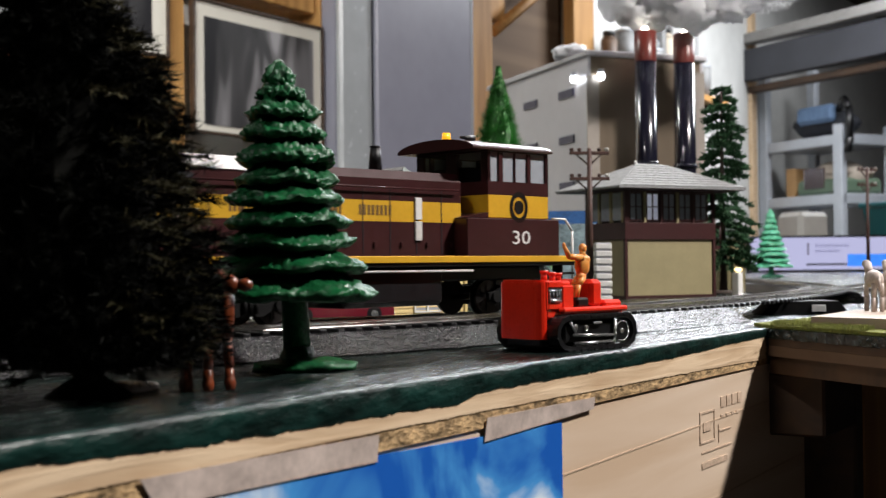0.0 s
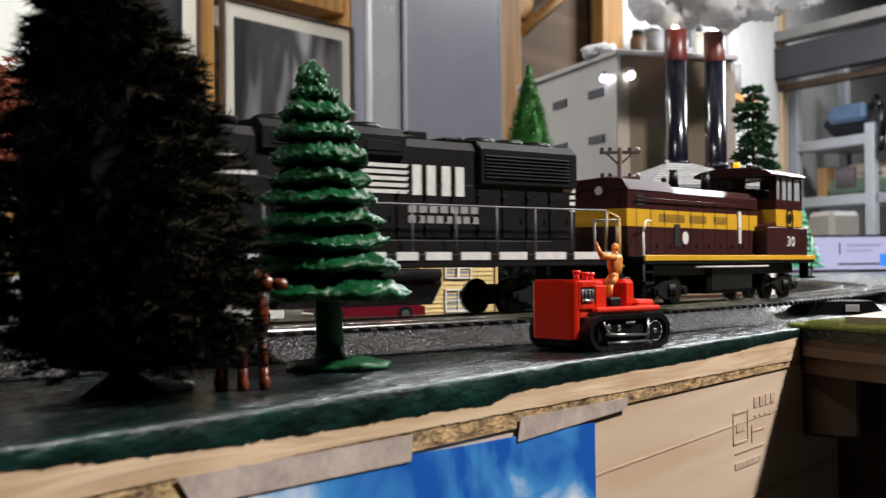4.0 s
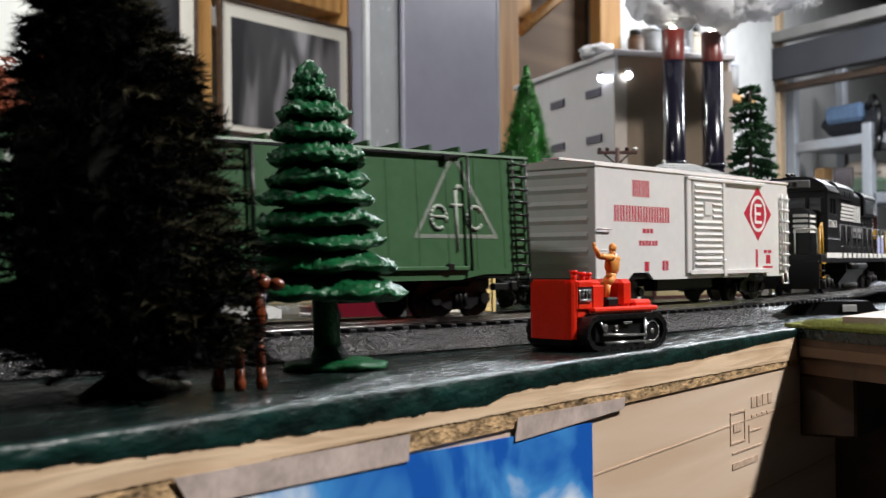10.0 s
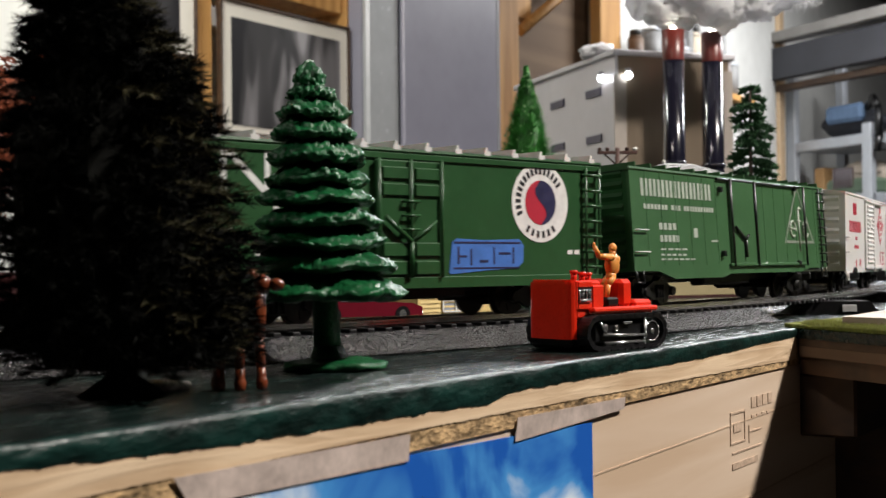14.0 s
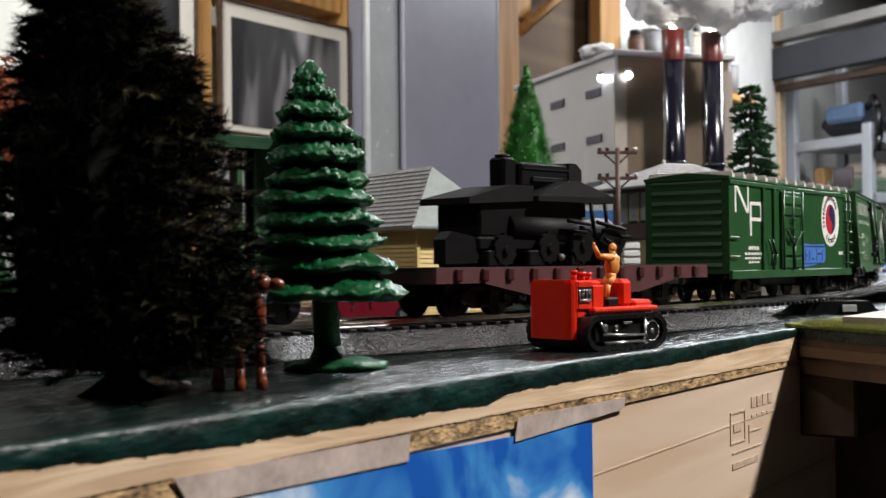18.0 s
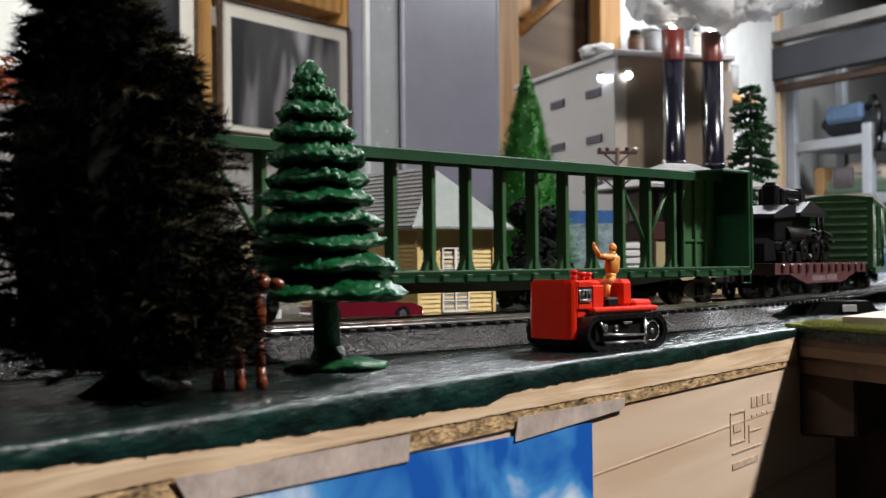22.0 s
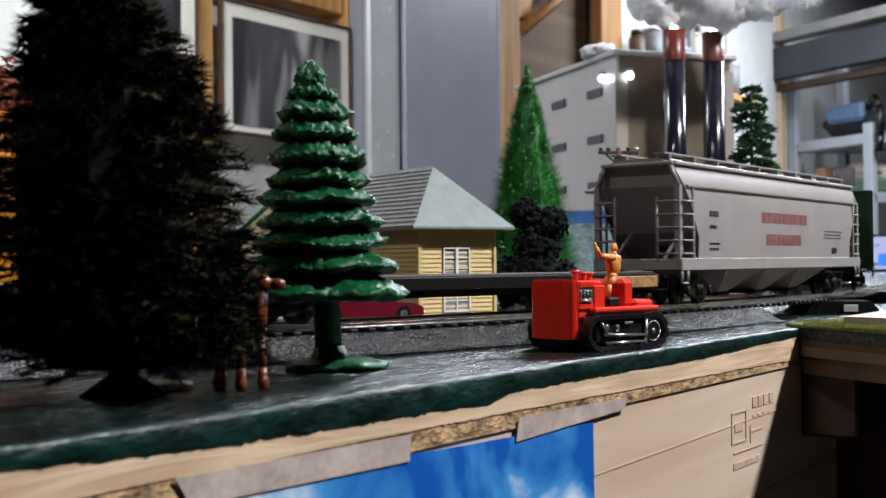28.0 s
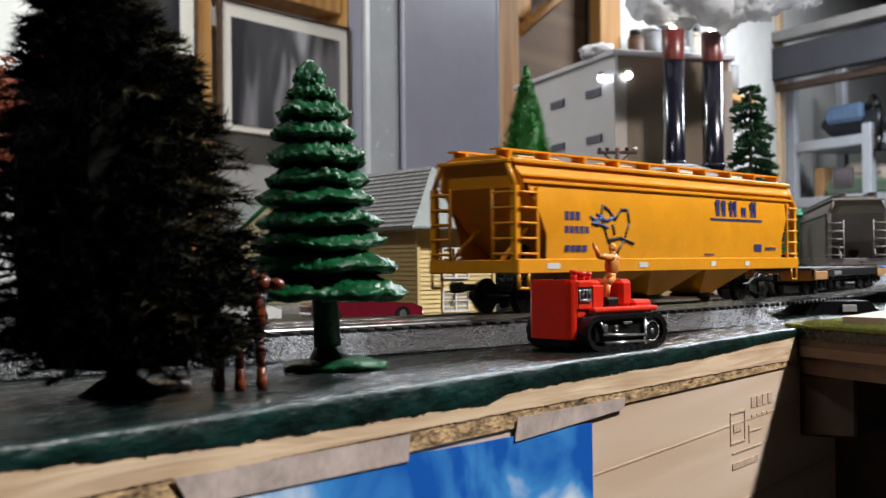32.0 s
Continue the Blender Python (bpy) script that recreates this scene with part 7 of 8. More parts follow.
part("floor", Solid().box(-0.0086, 0.0128, -0.0084, 0.0084, 0.0100, 0.0122, 0.0004), RED_PLASTIC, tractor)
part("seat", Solid().box(-0.0008, 0.0046, -0.0082, 0.0082, 0.0120, 0.0202, 0.0012), RED_PLASTIC, tractor)
part("seat_cushion", Solid().box(-0.0060, -0.0008, -0.0076, 0.0076, 0.0122, 0.0150, 0.0006), BLACK_PLASTIC, tractor)
part("rear_deck", Solid().box(0.0046, 0.0130, -0.0084, 0.0084, 0.0105, 0.0141, 0.0009), RED_PLASTIC, tractor)
part("fender", Solid().box(-0.0150, 0.0126, -0.0108, -0.0082, 0.0108, 0.0124, 0.0005), RED_PLASTIC, tractor)
part("fender", Solid().box(-0.0150, 0.0126, 0.0080, 0.0100, 0.0108, 0.0124, 0.0005), RED_PLASTIC, tractor)
part("belly", Solid().box(-0.0205, 0.0110, -0.0070, 0.0070, 0.0012, 0.0100, 0.0006), BLACK_PLASTIC, tractor)
FX, RX, TR = -0.0143, 0.0096, 0.0050
for k, y0 in ((-1, -0.0122), (1, 0.0070)):
    y1 = y0 + 0.0050
    loop = []
    for i in range(12):
        a = math.radians(90 + 180 * i / 11)
        loop.append((FX + TR * math.cos(a), TR + 0.0003 + TR * math.sin(a)))
    for i in range(12):
        a = math.radians(270 + 180 * i / 11)
        loop.append((RX + TR * math.cos(a), TR + 0.0003 + TR * math.sin(a)))
    xm = (FX + RX) / 2
    inn = [((x - xm) * 0.92 + xm, (z - TR) * 0.76 + TR) for x, z in loop]
    n = len(loop)
    s = Solid()
    for y in (y0, y1):
        s.v += [Vector((x, y, z)) for x, z in loop] + [Vector((x, y, z)) for x, z in inn]
    for i in range(n):
        j = (i + 1) % n
        s.f += [[i, j, n + j, n + i], [2 * n + i, 3 * n + i, 3 * n + j, 2 * n + j], [i, 2 * n + i, 2 * n + j, j], [n + i, n + j, 3 * n + j, 3 * n + i]]
        s.s += [False] * 4
    crawler = part("crawler_track", s, BLACK_PLASTIC, tractor, "black crawler track")
    span = RX - FX
    per = 2 * span + 2 * math.pi * TR
    for i in range(28):
        d = i / 28 * per
        if d < span:
            p, a = (FX + d, 0.0001), 0
        elif d < span + math.pi * TR:
            a = (d - span) / TR
            p = (RX + TR * math.sin(a), TR + 0.0002 - TR * math.cos(a))
        elif d < 2 * span + math.pi * TR:
            p, a = (RX - (d - span - math.pi * TR), 2 * TR + 0.0002), math.pi
        else:
            a = (d - 2 * span) / TR
            p = (FX + TR * math.sin(a), TR + 0.0002 - TR * math.cos(a))
        part("track_shoe", Solid().box(-0.0009, 0.0009, y0 - 0.0002, y1 + 0.0002, 0.0, 0.0006, 0, pose(p[0], 0, p[1]) @ Matrix.Rotation(-a, 4, "Y")), BLACK_PLASTIC, crawler)
    part("track_frame", Solid().box(FX - 0.001, RX + 0.0005, y0 + 0.0012, y1 - 0.0006, 0.0024, 0.0080, 0.0006), BLACK_PLASTIC, tractor)
    yy = y0 + 0.0006 if k < 0 else y1 - 0.0006
    rail = part("frame_rail", Solid().tube([(-0.0125, yy, 0.0046), (0.0050, yy, 0.0040)], 0.00045, 8).tube([(-0.0118, yy, 0.0022), (0.0056, yy, 0.0022)], 0.00045, 8), CHROME, tractor, "worn chrome frame rails")
    part("return_roller", Solid().box(-0.0040, -0.0002, yy - 0.0004, yy + 0.0004, 0.0074, 0.0081, 0.0002), CHROME, rail)
    part("link", Solid().tube([(0.0052, yy, 0.0012), (0.0056, yy, 0.0084)], 0.0005, 8), CHROME, rail)
    part("link", Solid().tube([(-0.0135, yy, 0.0082), (-0.0112, yy, 0.0050)], 0.0005, 8).ball((-0.0112, yy, 0.0066), 0.0012, 0.8, 0.4, 1.0, 2), CHROME, rail)
    part("link", Solid().box(-0.0075, -0.0060, yy - 0.0003, yy + 0.0003, 0.0056, 0.0072, 0.0003), CHROME, rail)
    part("sprocket", Solid().cyl((RX - 0.0012, yy - 0.0002, TR), (RX - 0.0012, yy + 0.0004, TR), 0.0030, 0.0030, 16), BLACK_PLASTIC, tractor)
    ring = [(RX - 0.0012 + 0.0029 * math.cos(math.radians(30 * i)), yy - 0.0003, TR + 0.0029 * math.sin(math.radians(30 * i))) for i in range(8, 20)]
    part("sprocket_rim", Solid().tube(ring, 0.00022, 6).ball((RX - 0.0012, yy - 0.0003, TR), 0.0009, 1, 0.4, 1, 2), CHROME, tractor)
    for i in range(4):
        x = FX + 0.0040 + i * 0.0046
        part("road_wheel", Solid().cyl((x, yy - 0.0003, 0.0016), (x, yy + 0.0003, 0.0016), 0.0012, 0.0012, 10), BLACK_PLASTIC, tractor)
s = Solid()
s.ball((-0.0015, -0.0055, 0.0243), 0.0026, 0.98, 0.72, 1.25, 3, 0.12, 2).ball((-0.0008, -0.0055, 0.0259), 0.0020, 1.1, 0.9, 0.85, 2)
s.ball((-0.0024, -0.0058, 0.0210), 0.0016, 1.1, 0.9, 0.9, 2)
s.ball((-0.0012, -0.0055, 0.0292), 0.00135, 0.90, 0.9, 1.12, 2).ball((-0.0021, -0.0060, 0.0291), 0.00045, sub=1).cyl((-0.0014, -0.0055, 0.0268), (-0.0013, -0.0055, 0.0284), 0.0010, 0.0009, 8)
s.cyl((-0.0026, -0.0062, 0.0265), (-0.0084, -0.0068, 0.0268), 0.0011, 0.0008, 8).cyl((-0.0084, -0.0068, 0.0268), (-0.0102, -0.0066, 0.0298), 0.0008, 0.00055, 8)
s.ball((-0.0084, -0.0068, 0.0268), 0.00080, sub=2).ball((-0.0103, -0.0066, 0.0301), 0.0007, 0.7, 0.7, 1.2, 2).ball((-0.0026, -0.0062, 0.0264), 0.0012, sub=2)
s.tube([(0.0006, -0.0046, 0.0264), (0.0012, -0.0040, 0.0234), (-0.0018, -0.0040, 0.0216)], 0.0007, 8)
for q in (-0.0066, -0.0046):
    s.cyl((-0.0025, q, 0.0206), (-0.0044, q, 0.0186), 0.0010, 0.0008, 8).cyl((-0.0044, q, 0.0186), (-0.0050, q, 0.0150), 0.0008, 0.0006, 8)
lone("driver_figure", s, TAN_PLASTIC, "plain tan plastic toy driver waving on the tractor seat", "toy figure", pose(0.2720, 0.2505, 0.0))


# ---- buildings ----
def window(parent, x0, x1, z0, z1, y, frame, pane, cols=2, rows=2, w=0.0007):
    win = part("window", Solid().box(x0, x1, y - 0.0006, y, z0, z0 + w).box(x0, x1, y - 0.0006, y, z1 - w, z1).box(x0, x0 + w, y - 0.0006, y, z0, z1).box(x1 - w, x1, y - 0.0006, y, z0, z1), frame, parent)
    for i in range(1, cols):
        x = x0 + (x1 - x0) * i / cols
        part("mullion", Solid().box(x - w * 0.45, x + w * 0.45, y - 0.0005, y, z0 + w, z1 - w), frame, win)
    for i in range(1, rows):
        z = z0 + (z1 - z0) * i / rows
        part("glazing_bar", Solid().box(x0 + w, x1 - w, y - 0.0004, y - 0.0001, z - w * 0.35, z + w * 0.35), frame, win)
    part("pane", Solid().box(x0 + w, x1 - w, y + 0.0002, y + 0.0005, z0 + w, z1 - w), pane, win)
    return win


PANE = material("grey_pane", (0.30, 0.33, 0.38), 0.1, vary=0.2, scale=60, spec=0.8)
house = thing("model_house", "pale yellow model house with a grey hipped roof", "model house", pose(0.3690, 0.4570, 0, 0, 0, -6))
part("front_wall", Solid().box(0.0, 0.0440, 0.0001, 0.0008, 0.0, 0.0430), YELLOW_WALL, house)
for i in range(20):
    part("siding_board", Solid().prism([(-0.0006, 0.00215 * i), (-0.0001, 0.00215 * i + 0.00215), (0.0001, 0.00215 * i + 0.00215), (0.0001, 0.00215 * i)], 0.0, 0.0440, "yz"), YELLOW_WALL, house)
part("side_wall", Solid().box(0.0, 0.0012, 0.0009, 0.0950, 0.0, 0.0430), YELLOW_WALL, house)
for i in range(19):
    z = 0.0022 * i
    part("siding_board", Solid().prism([(-0.0006, z), (0.0, z + 0.0022), (0.0004, z + 0.0022), (0.0004, z)], 0.0009, 0.0950), YELLOW_WALL, house)
part("side_wall", Solid().box(0.0428, 0.0440, 0.0009, 0.0950, 0.0, 0.0430), YELLOW_WALL, house)
part("back_wall", Solid().box(0.0, 0.0440, 0.0950, 0.0962, 0.0, 0.0430), YELLOW_WALL, house)
for x in (-0.0008, 0.0432):
    part("corner_board", Solid().box(x, x + 0.0016, -0.0012, 0.0006, 0.0, 0.0430), YELLOW_WALL, house)
window(house, 0.0135, 0.0290, 0.0180, 0.0330, -0.0006, WHITE_PAINT, PANE, 2, 3)
window(house, 0.0135, 0.0290, 0.0020, 0.0130, -0.0006, WHITE_PAINT, PANE, 2, 2)
part("window_divider", Solid().box(0.0205, 0.0220, -0.0014, -0.0006, 0.0180, 0.0330), WHITE_PAINT, house)
ov, ez, rz = 0.0075, 0.0428, 0.0735
x0, x1, y0, y1, xm = -ov, 0.0440 + ov, -ov, 0.0962 + ov, 0.0220
for f_, nm, m_ in (([(x0, y0, ez), (x1, y0, ez), (xm, 0.020, rz)], "roof_front", SLATE), ([(x0, y1, ez), (x0, y0, ez), (xm, 0.020, rz), (xm, 0.080, rz)], "roof_side", SHINGLE),
                   ([(x1, y0, ez), (x1, y1, ez), (xm, 0.080, rz), (xm, 0.020, rz)], "roof_side", SHINGLE), ([(x1, y1, ez), (x0, y1, ez), (xm, 0.080, rz)], "roof_back", SLATE)):
    k = len(f_)
    part(nm, Solid().add(f_ + [(a, b, c - 0.0010) for a, b, c in f_], [list(range(k)), list(range(2 * k - 1, k - 1, -1))] + [(i, k + i, k + (i + 1) % k, (i + 1) % k) for i in range(k)]), m_, house)
for r in range(14):
    t0, t1 = r / 14, (r + 1) / 14
    a0, b0 = Vector((x0, 0, ez)).lerp(Vector((xm, 0, rz)), t0), Vector((x0, 0, ez)).lerp(Vector((xm, 0, rz)), t1)
    ya, yb = y0 + (0.020 - y0) * t0, y1 + (0.080 - y1) * t0
    nrm = Vector((-(rz - ez), 0, xm - x0)).normalized()
    q = [Vector((a0.x, ya, a0.z)), Vector((a0.x, yb, a0.z)), Vector((b0.x, yb, b0.z)), Vector((b0.x, ya, b0.z))]
    part("shingle_course", Solid().add([q[0] + nrm * 0.0006, q[1] + nrm * 0.0006, q[2] + nrm * 0.0002, q[3] + nrm * 0.0002, q[0], q[1]], [(0, 1, 2, 3), (4, 5, 1, 0)]), SHINGLE, house)
part("soffit", Solid().box(x0 + 0.0004, x1 - 0.0004, y0 + 0.0004, y1 - 0.0004, ez - 0.0016, ez - 0.0010), CREAM, house)

cottage = thing("model_house", "small model cottage with green gable trim behind", "model house", pose(0.4250, 0.7100, 0, 0, 0, -18))
part("wall", Solid().box(0, 0.050, 0, 0.060, 0, 0.048).prism([(0.0, 0.048), (0.025, 0.072), (0.050, 0.048)], 0, 0.060), CREAM, cottage)
for k in (0, 1):
    a, b = ((-0.006, 0.045), (0.025, 0.0745)) if k == 0 else ((0.056, 0.045), (0.025, 0.0745))
    part("roof", Solid().add([(a[0], -0.006, a[1]), (b[0], -0.006, b[1]), (b[0], 0.066, b[1]), (a[0], 0.066, a[1]), (a[0], -0.006, a[1] - 0.002), (b[0], -0.006, b[1] - 0.002), (b[0], 0.066, b[1] - 0.002), (a[0], 0.066, a[1] - 0.002)],
                              [(0, 1, 2, 3), (7, 6, 5, 4), (0, 4, 5, 1), (2, 6, 7, 3), (0, 3, 7, 4), (1, 5, 6, 2)]), SLATE, cottage)
    part("barge_board", Solid().tube([(a[0], -0.0066, a[1]), (b[0], -0.0066, b[1])], 0.0014, 6), PINE_PLASTIC, cottage, "green painted barge board")
window(cottage, 0.015, 0.035, 0.018, 0.036, -0.0002, WHITE_PAINT, PANE)

tower = thing("signal_tower", "cream and oxblood model signal tower with grey hipped roof", "model building", pose(0.6577, 0.5574, 0, 0, 0, -13.7))
TW, TD = 0.0765, 0.046
part("lower_wall", Solid().box(0, TW, 0, TD, 0, 0.0405), CREAM, tower)
for x in (0.0, TW):
    for y in (0.0, TD):
        part("corner_trim", Solid().box(x - 0.0011, x + 0.0011, y - 0.0011, y + 0.0011, 0, 0.0760), OXBLOOD, tower)
part("belt", Solid().box(-0.0014, TW + 0.0014, -0.0014, TD + 0.0014, 0.0405, 0.0525, 0.0003), OXBLOOD, tower, "oxblood panelled belt")
part("base_trim", Solid().box(-0.0008, TW + 0.0008, -0.0008, TD + 0.0008, 0, 0.0020), OXBLOOD, tower)
part("core", Solid().box(0.004, TW - 0.004, 0.006, TD - 0.006, 0.0526, 0.0740), material("dim_interior", (0.03, 0.02, 0.02), 0.8), tower)
part("head_beam", Solid().box(-0.001, TW + 0.001, -0.001, TD + 0.001, 0.0735, 0.0765), OXBLOOD, tower)
for i in range(5):
    a = 0.0035 + i * (TW - 0.006) / 5
    tower_pane = REFLECTION_PANE if i in (1,) else PANE
    window(tower, a, a + 0.0115, 0.0535, 0.0733, 0.0004, OXBLOOD, tower_pane if i else PANE, 2, 2, 0.0010)
    part("mullion_post", Solid().box(a - 0.0024, a - 0.0004, -0.0010, 0.0010, 0.0525, 0.0740), CREAM if i % 2 else OXBLOOD, tower)
for i in range(3):
    y = 0.004 + i * 0.014
    part("side_window", Solid().box(-0.0006, 0.0002, y, y + 0.010, 0.0540, 0.0730), PANE, tower)
    part("side_post", Solid().box(-0.0010, 0.0008, y - 0.0030, y - 0.0005, 0.0525, 0.0740), CREAM, tower)
e, zz, top = 0.0165, 0.0768, 0.0950
x0, x1, y0, y1 = -e, TW + e, -e, TD + e
ra, rb = (0.026, TD / 2), (TW - 0.026, TD / 2)
for f_, nm in (([(x0, y0, zz), (x1, y0, zz), (rb[0], rb[1], top), (ra[0], ra[1], top)], "roof_slope"), ([(x1, y0, zz), (x1, y1, zz), (rb[0], rb[1], top)], "roof_slope"),
               ([(x1, y1, zz), (x0, y1, zz), (ra[0], ra[1], top), (rb[0], rb[1], top)], "roof_slope"), ([(x0, y1, zz), (x0, y0, zz), (ra[0], ra[1], top)], "roof_slope")):
    k = len(f_)
    part(nm, Solid().add(f_ + [(a, b, c - 0.0014) for a, b, c in f_], [list(range(k)), list(range(2 * k - 1, k - 1, -1))] + [(i, k + i, k + (i + 1) % k, (i + 1) % k) for i in range(k)]), SHINGLE, tower)
for r in range(9):
    t0, t1 = r / 9, (r + 1) / 9
    A, B = Vector((x0, y0, zz)).lerp(Vector((*ra, top)), t0), Vector((x1, y0, zz)).lerp(Vector((*rb, top)), t0)
    C, D = Vector((x1, y0, zz)).lerp(Vector((*rb, top)), t1), Vector((x0, y0, zz)).lerp(Vector((*ra, top)), t1)
    nrm = Vector((0, -(top - zz), rb[1] - y0)).normalized()
    part("shingle_course", Solid().add([A + nrm * 0.0008, B + nrm * 0.0008, C + nrm * 0.0002, D + nrm * 0.0002, A, B], [(0, 1, 2, 3), (4, 5, 1, 0)]), SHINGLE, tower)
part("finial", Solid().ball((TW / 2 - 0.012, TD / 2, top + 0.0012), 0.0013), WHITE_PAINT, tower)
part("soffit", Solid().box(x0 + 0.001, x1 - 0.001, y0 + 0.001, y1 - 0.001, zz - 0.0020, zz - 0.0015), OXBLOOD, tower)
part("stair_landing", Solid().box(TW + 0.001, TW + 0.008, 0.002, 0.020, 0.034, 0.036).tube([(TW + 0.008, 0.002, 0.036), (TW + 0.008, 0.002, 0.050), (TW + 0.008, 0.020, 0.050)], 0.0006, 6), OXBLOOD, tower)

pole_brown = material("pole_brown", (0.06, 0.025, 0.018), 0.6, vary=0.3, scale=200)


def telegraph_pole(m, height, group):
    p = thing("telegraph_pole", "brown model telegraph pole with two insulator crossarms", "telegraph pole", m, group)
    part("pole", Solid().cyl((0, 0, 0), (0, 0, height), 0.0021, 0.0016, 12), pole_brown, p)
    for k, z in enumerate((height - 0.0030, height - 0.0195)):
        arm = part("crossarm", Solid().box(-0.0130, 0.0130, -0.0011, 0.0011, z - 0.0011, z + 0.0011, 0.0003).tube([(-0.0090, 0.0014, z), (0, 0.0014, z - 0.008)], 0.0006, 6).tube([(0.0090, 0.0014, z), (0, 0.0014, z - 0.008)], 0.0006, 6), pole_brown, p)
        for x in (-0.0115, -0.0065, 0.0065, 0.0115):
            part("insulator", Solid().cyl((x, 0, z + 0.0010), (x, 0, z + 0.0032), 0.0010, 0.0013, 10).cyl((x, 0, z + 0.0020), (x, 0, z + 0.0026), 0.0016, 0.0016, 10), HANDRAIL_WHITE if x > 0.01 else pole_brown, arm)
    return p


telegraph_pole(pose(0.5990, 0.5370, 0, 0, 0, -35), 0.0985, "telegraph poles")
telegraph_pole(pose(1.2400, 0.7100, 0, 0, 0, -20), 0.1260, "telegraph poles")

crate = thing("white_crate_stack", "stack of white slatted model crates near the tower", "crate stack", pose(0.6050, 0.5320, 0, 0, 0, -38))
for i in range(8):
    part("slat", Solid().box(-0.0052, 0.0052, -0.005, 0.005, i * 0.0048 + 0.0002, i * 0.0048 + 0.0036, 0.0003), WHITE_PAINT, crate)
part("spacer", Solid().box(-0.0045, 0.0045, -0.0043, 0.0043, 0.0, 0.0380), GREY_METAL, crate)
shed = thing("model_shed", "small cream model shed beyond the tower", "model building", pose(0.8310, 0.6080, 0, 0, 0, -40))
part("wall", Solid().box(0, 0.022, 0, 0.012, 0, 0.044), CREAM, shed)
for i in range(6):
    part("batten", Solid().box(0.001 + i * 0.0034, 0.0018 + i * 0.0034, -0.0008, 0, 0, 0.044), CREAM, shed)
part("roof", Solid().prism([(-0.004, 0.044), (0.011, 0.054), (0.026, 0.044)], -0.003, 0.014), SLATE, shed)
lamp_post = thing("candle_lamp_post", "short white post with a warm glowing lamp", "model lamp", pose(0.7560, 0.5360, 0))
part("post", Solid().box(-0.0028, 0.0028, -0.0028, 0.0028, 0, 0.0170, 0.0004), WHITE_PAINT, lamp_post)
part("flame_lamp", Solid().ball((0.001, 0, 0.0190), 0.0026, 1.4, 1, 0.6), material("warm_lamp_glow", (1.0, 0.75, 0.35), 0.4, glow=1.5), lamp_post)


def toy_auto(m, paint, label):
    a = thing("toy_car", label, "toy car", m, "toy cars")
    part("body", Solid().prism([(-0.025, 0.0025), (-0.0255, 0.0070), (-0.016, 0.0085), (-0.009, 0.0090), (0.009, 0.0088), (0.021, 0.0080), (0.0255, 0.0062), (0.0255, 0.0025)], -0.0095, 0.0095), paint, a)
    part("cabin", Solid().prism([(-0.015, 0.0085), (-0.009, 0.0135), (0.003, 0.0138), (0.010, 0.0088)], -0.0080, 0.0080), paint, a)
    part("window", Solid().prism([(-0.0125, 0.0092), (-0.0082, 0.0126), (0.002, 0.0129), (0.0068, 0.0092)], -0.0083, 0.0083), PANE, a)
    for x in (-0.016, 0.016):
        for y in (-0.0086, 0.0086):
            w = part("wheel", Solid().cyl((x, y - 0.0012, 0.0034), (x, y + 0.0012, 0.0034), 0.0034, 0.0034, 16), BLACK_PLASTIC, a)
            part("rim", Solid().cyl((x, y - 0.0014, 0.0034), (x, y + 0.0014, 0.0034), 0.0017, 0.0017, 12), CHROME, w)
    for x in (0.0256, -0.0256):
        part("bumper", Solid().box(x - 0.0006, x + 0.0006, -0.0088, 0.0088, 0.0028, 0.0044, 0.0004), CHROME, a)
    return a


toy_auto(pose(0.3270, 0.4450, 0.0, 0, 0, -16), material("maroon_car_paint", (0.14, 0.008, 0.018), 0.15, coat=0.8, vary=0.1), "glossy maroon toy car beside the house")
toy_auto(pose(0.2680, 0.4680, 0.0, 0, 0, -16), material("white_car_paint", (0.72, 0.72, 0.70), 0.2, coat=0.6, vary=0.05), "glossy white toy car behind the track")
card = thing("backdrop_card", "small painted backdrop card with blue sky over pale hills", "card", pose(0.815, 0.775, 0, 0, 0, -42))
part("sky_band", Solid().box(-0.05, 0.05, 0, 0.0015, 0.0602, 0.0720), material("painted_blue_card", (0.03, 0.12, 0.34), 0.6, vary=0.5, scale=60), card, "deep blue sky band")
part("hill_band", Solid().box(-0.05, 0.05, 0, 0.0015, 0, 0.0600), material("painted_pale_hills", (0.24, 0.33, 0.36), 0.6, vary=0.8, scale=55, stretch=(1, 1, 2)), card, "pale grey-green hills")

# ---- power station with two stacks and cotton smoke ----
plant = thing("model_power_station", "tall grey model power station with slot windows and lamps", "model building", pose(0.9769, 0.8769, 0, 0, 0, 0))
PW, PDP, PH = 0.138, 0.275, 0.2420
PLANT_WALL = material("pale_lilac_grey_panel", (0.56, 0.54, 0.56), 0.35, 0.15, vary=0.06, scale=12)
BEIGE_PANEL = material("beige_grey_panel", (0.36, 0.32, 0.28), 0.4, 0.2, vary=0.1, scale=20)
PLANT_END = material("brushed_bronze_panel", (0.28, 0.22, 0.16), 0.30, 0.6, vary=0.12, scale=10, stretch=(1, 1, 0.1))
R1 = Matrix.Rotation(math.atan2(-0.051, 0.1285), 4, "Z")
plant.matrix_world = Matrix.Translation((0.9769, 0.8769, 0)) @ R1
part("side_wall", Solid().box(-0.0005, 0.003, 0, PDP, 0, PH), PLANT_WALL, plant)
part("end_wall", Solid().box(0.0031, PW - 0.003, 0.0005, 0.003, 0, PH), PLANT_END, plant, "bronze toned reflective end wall")
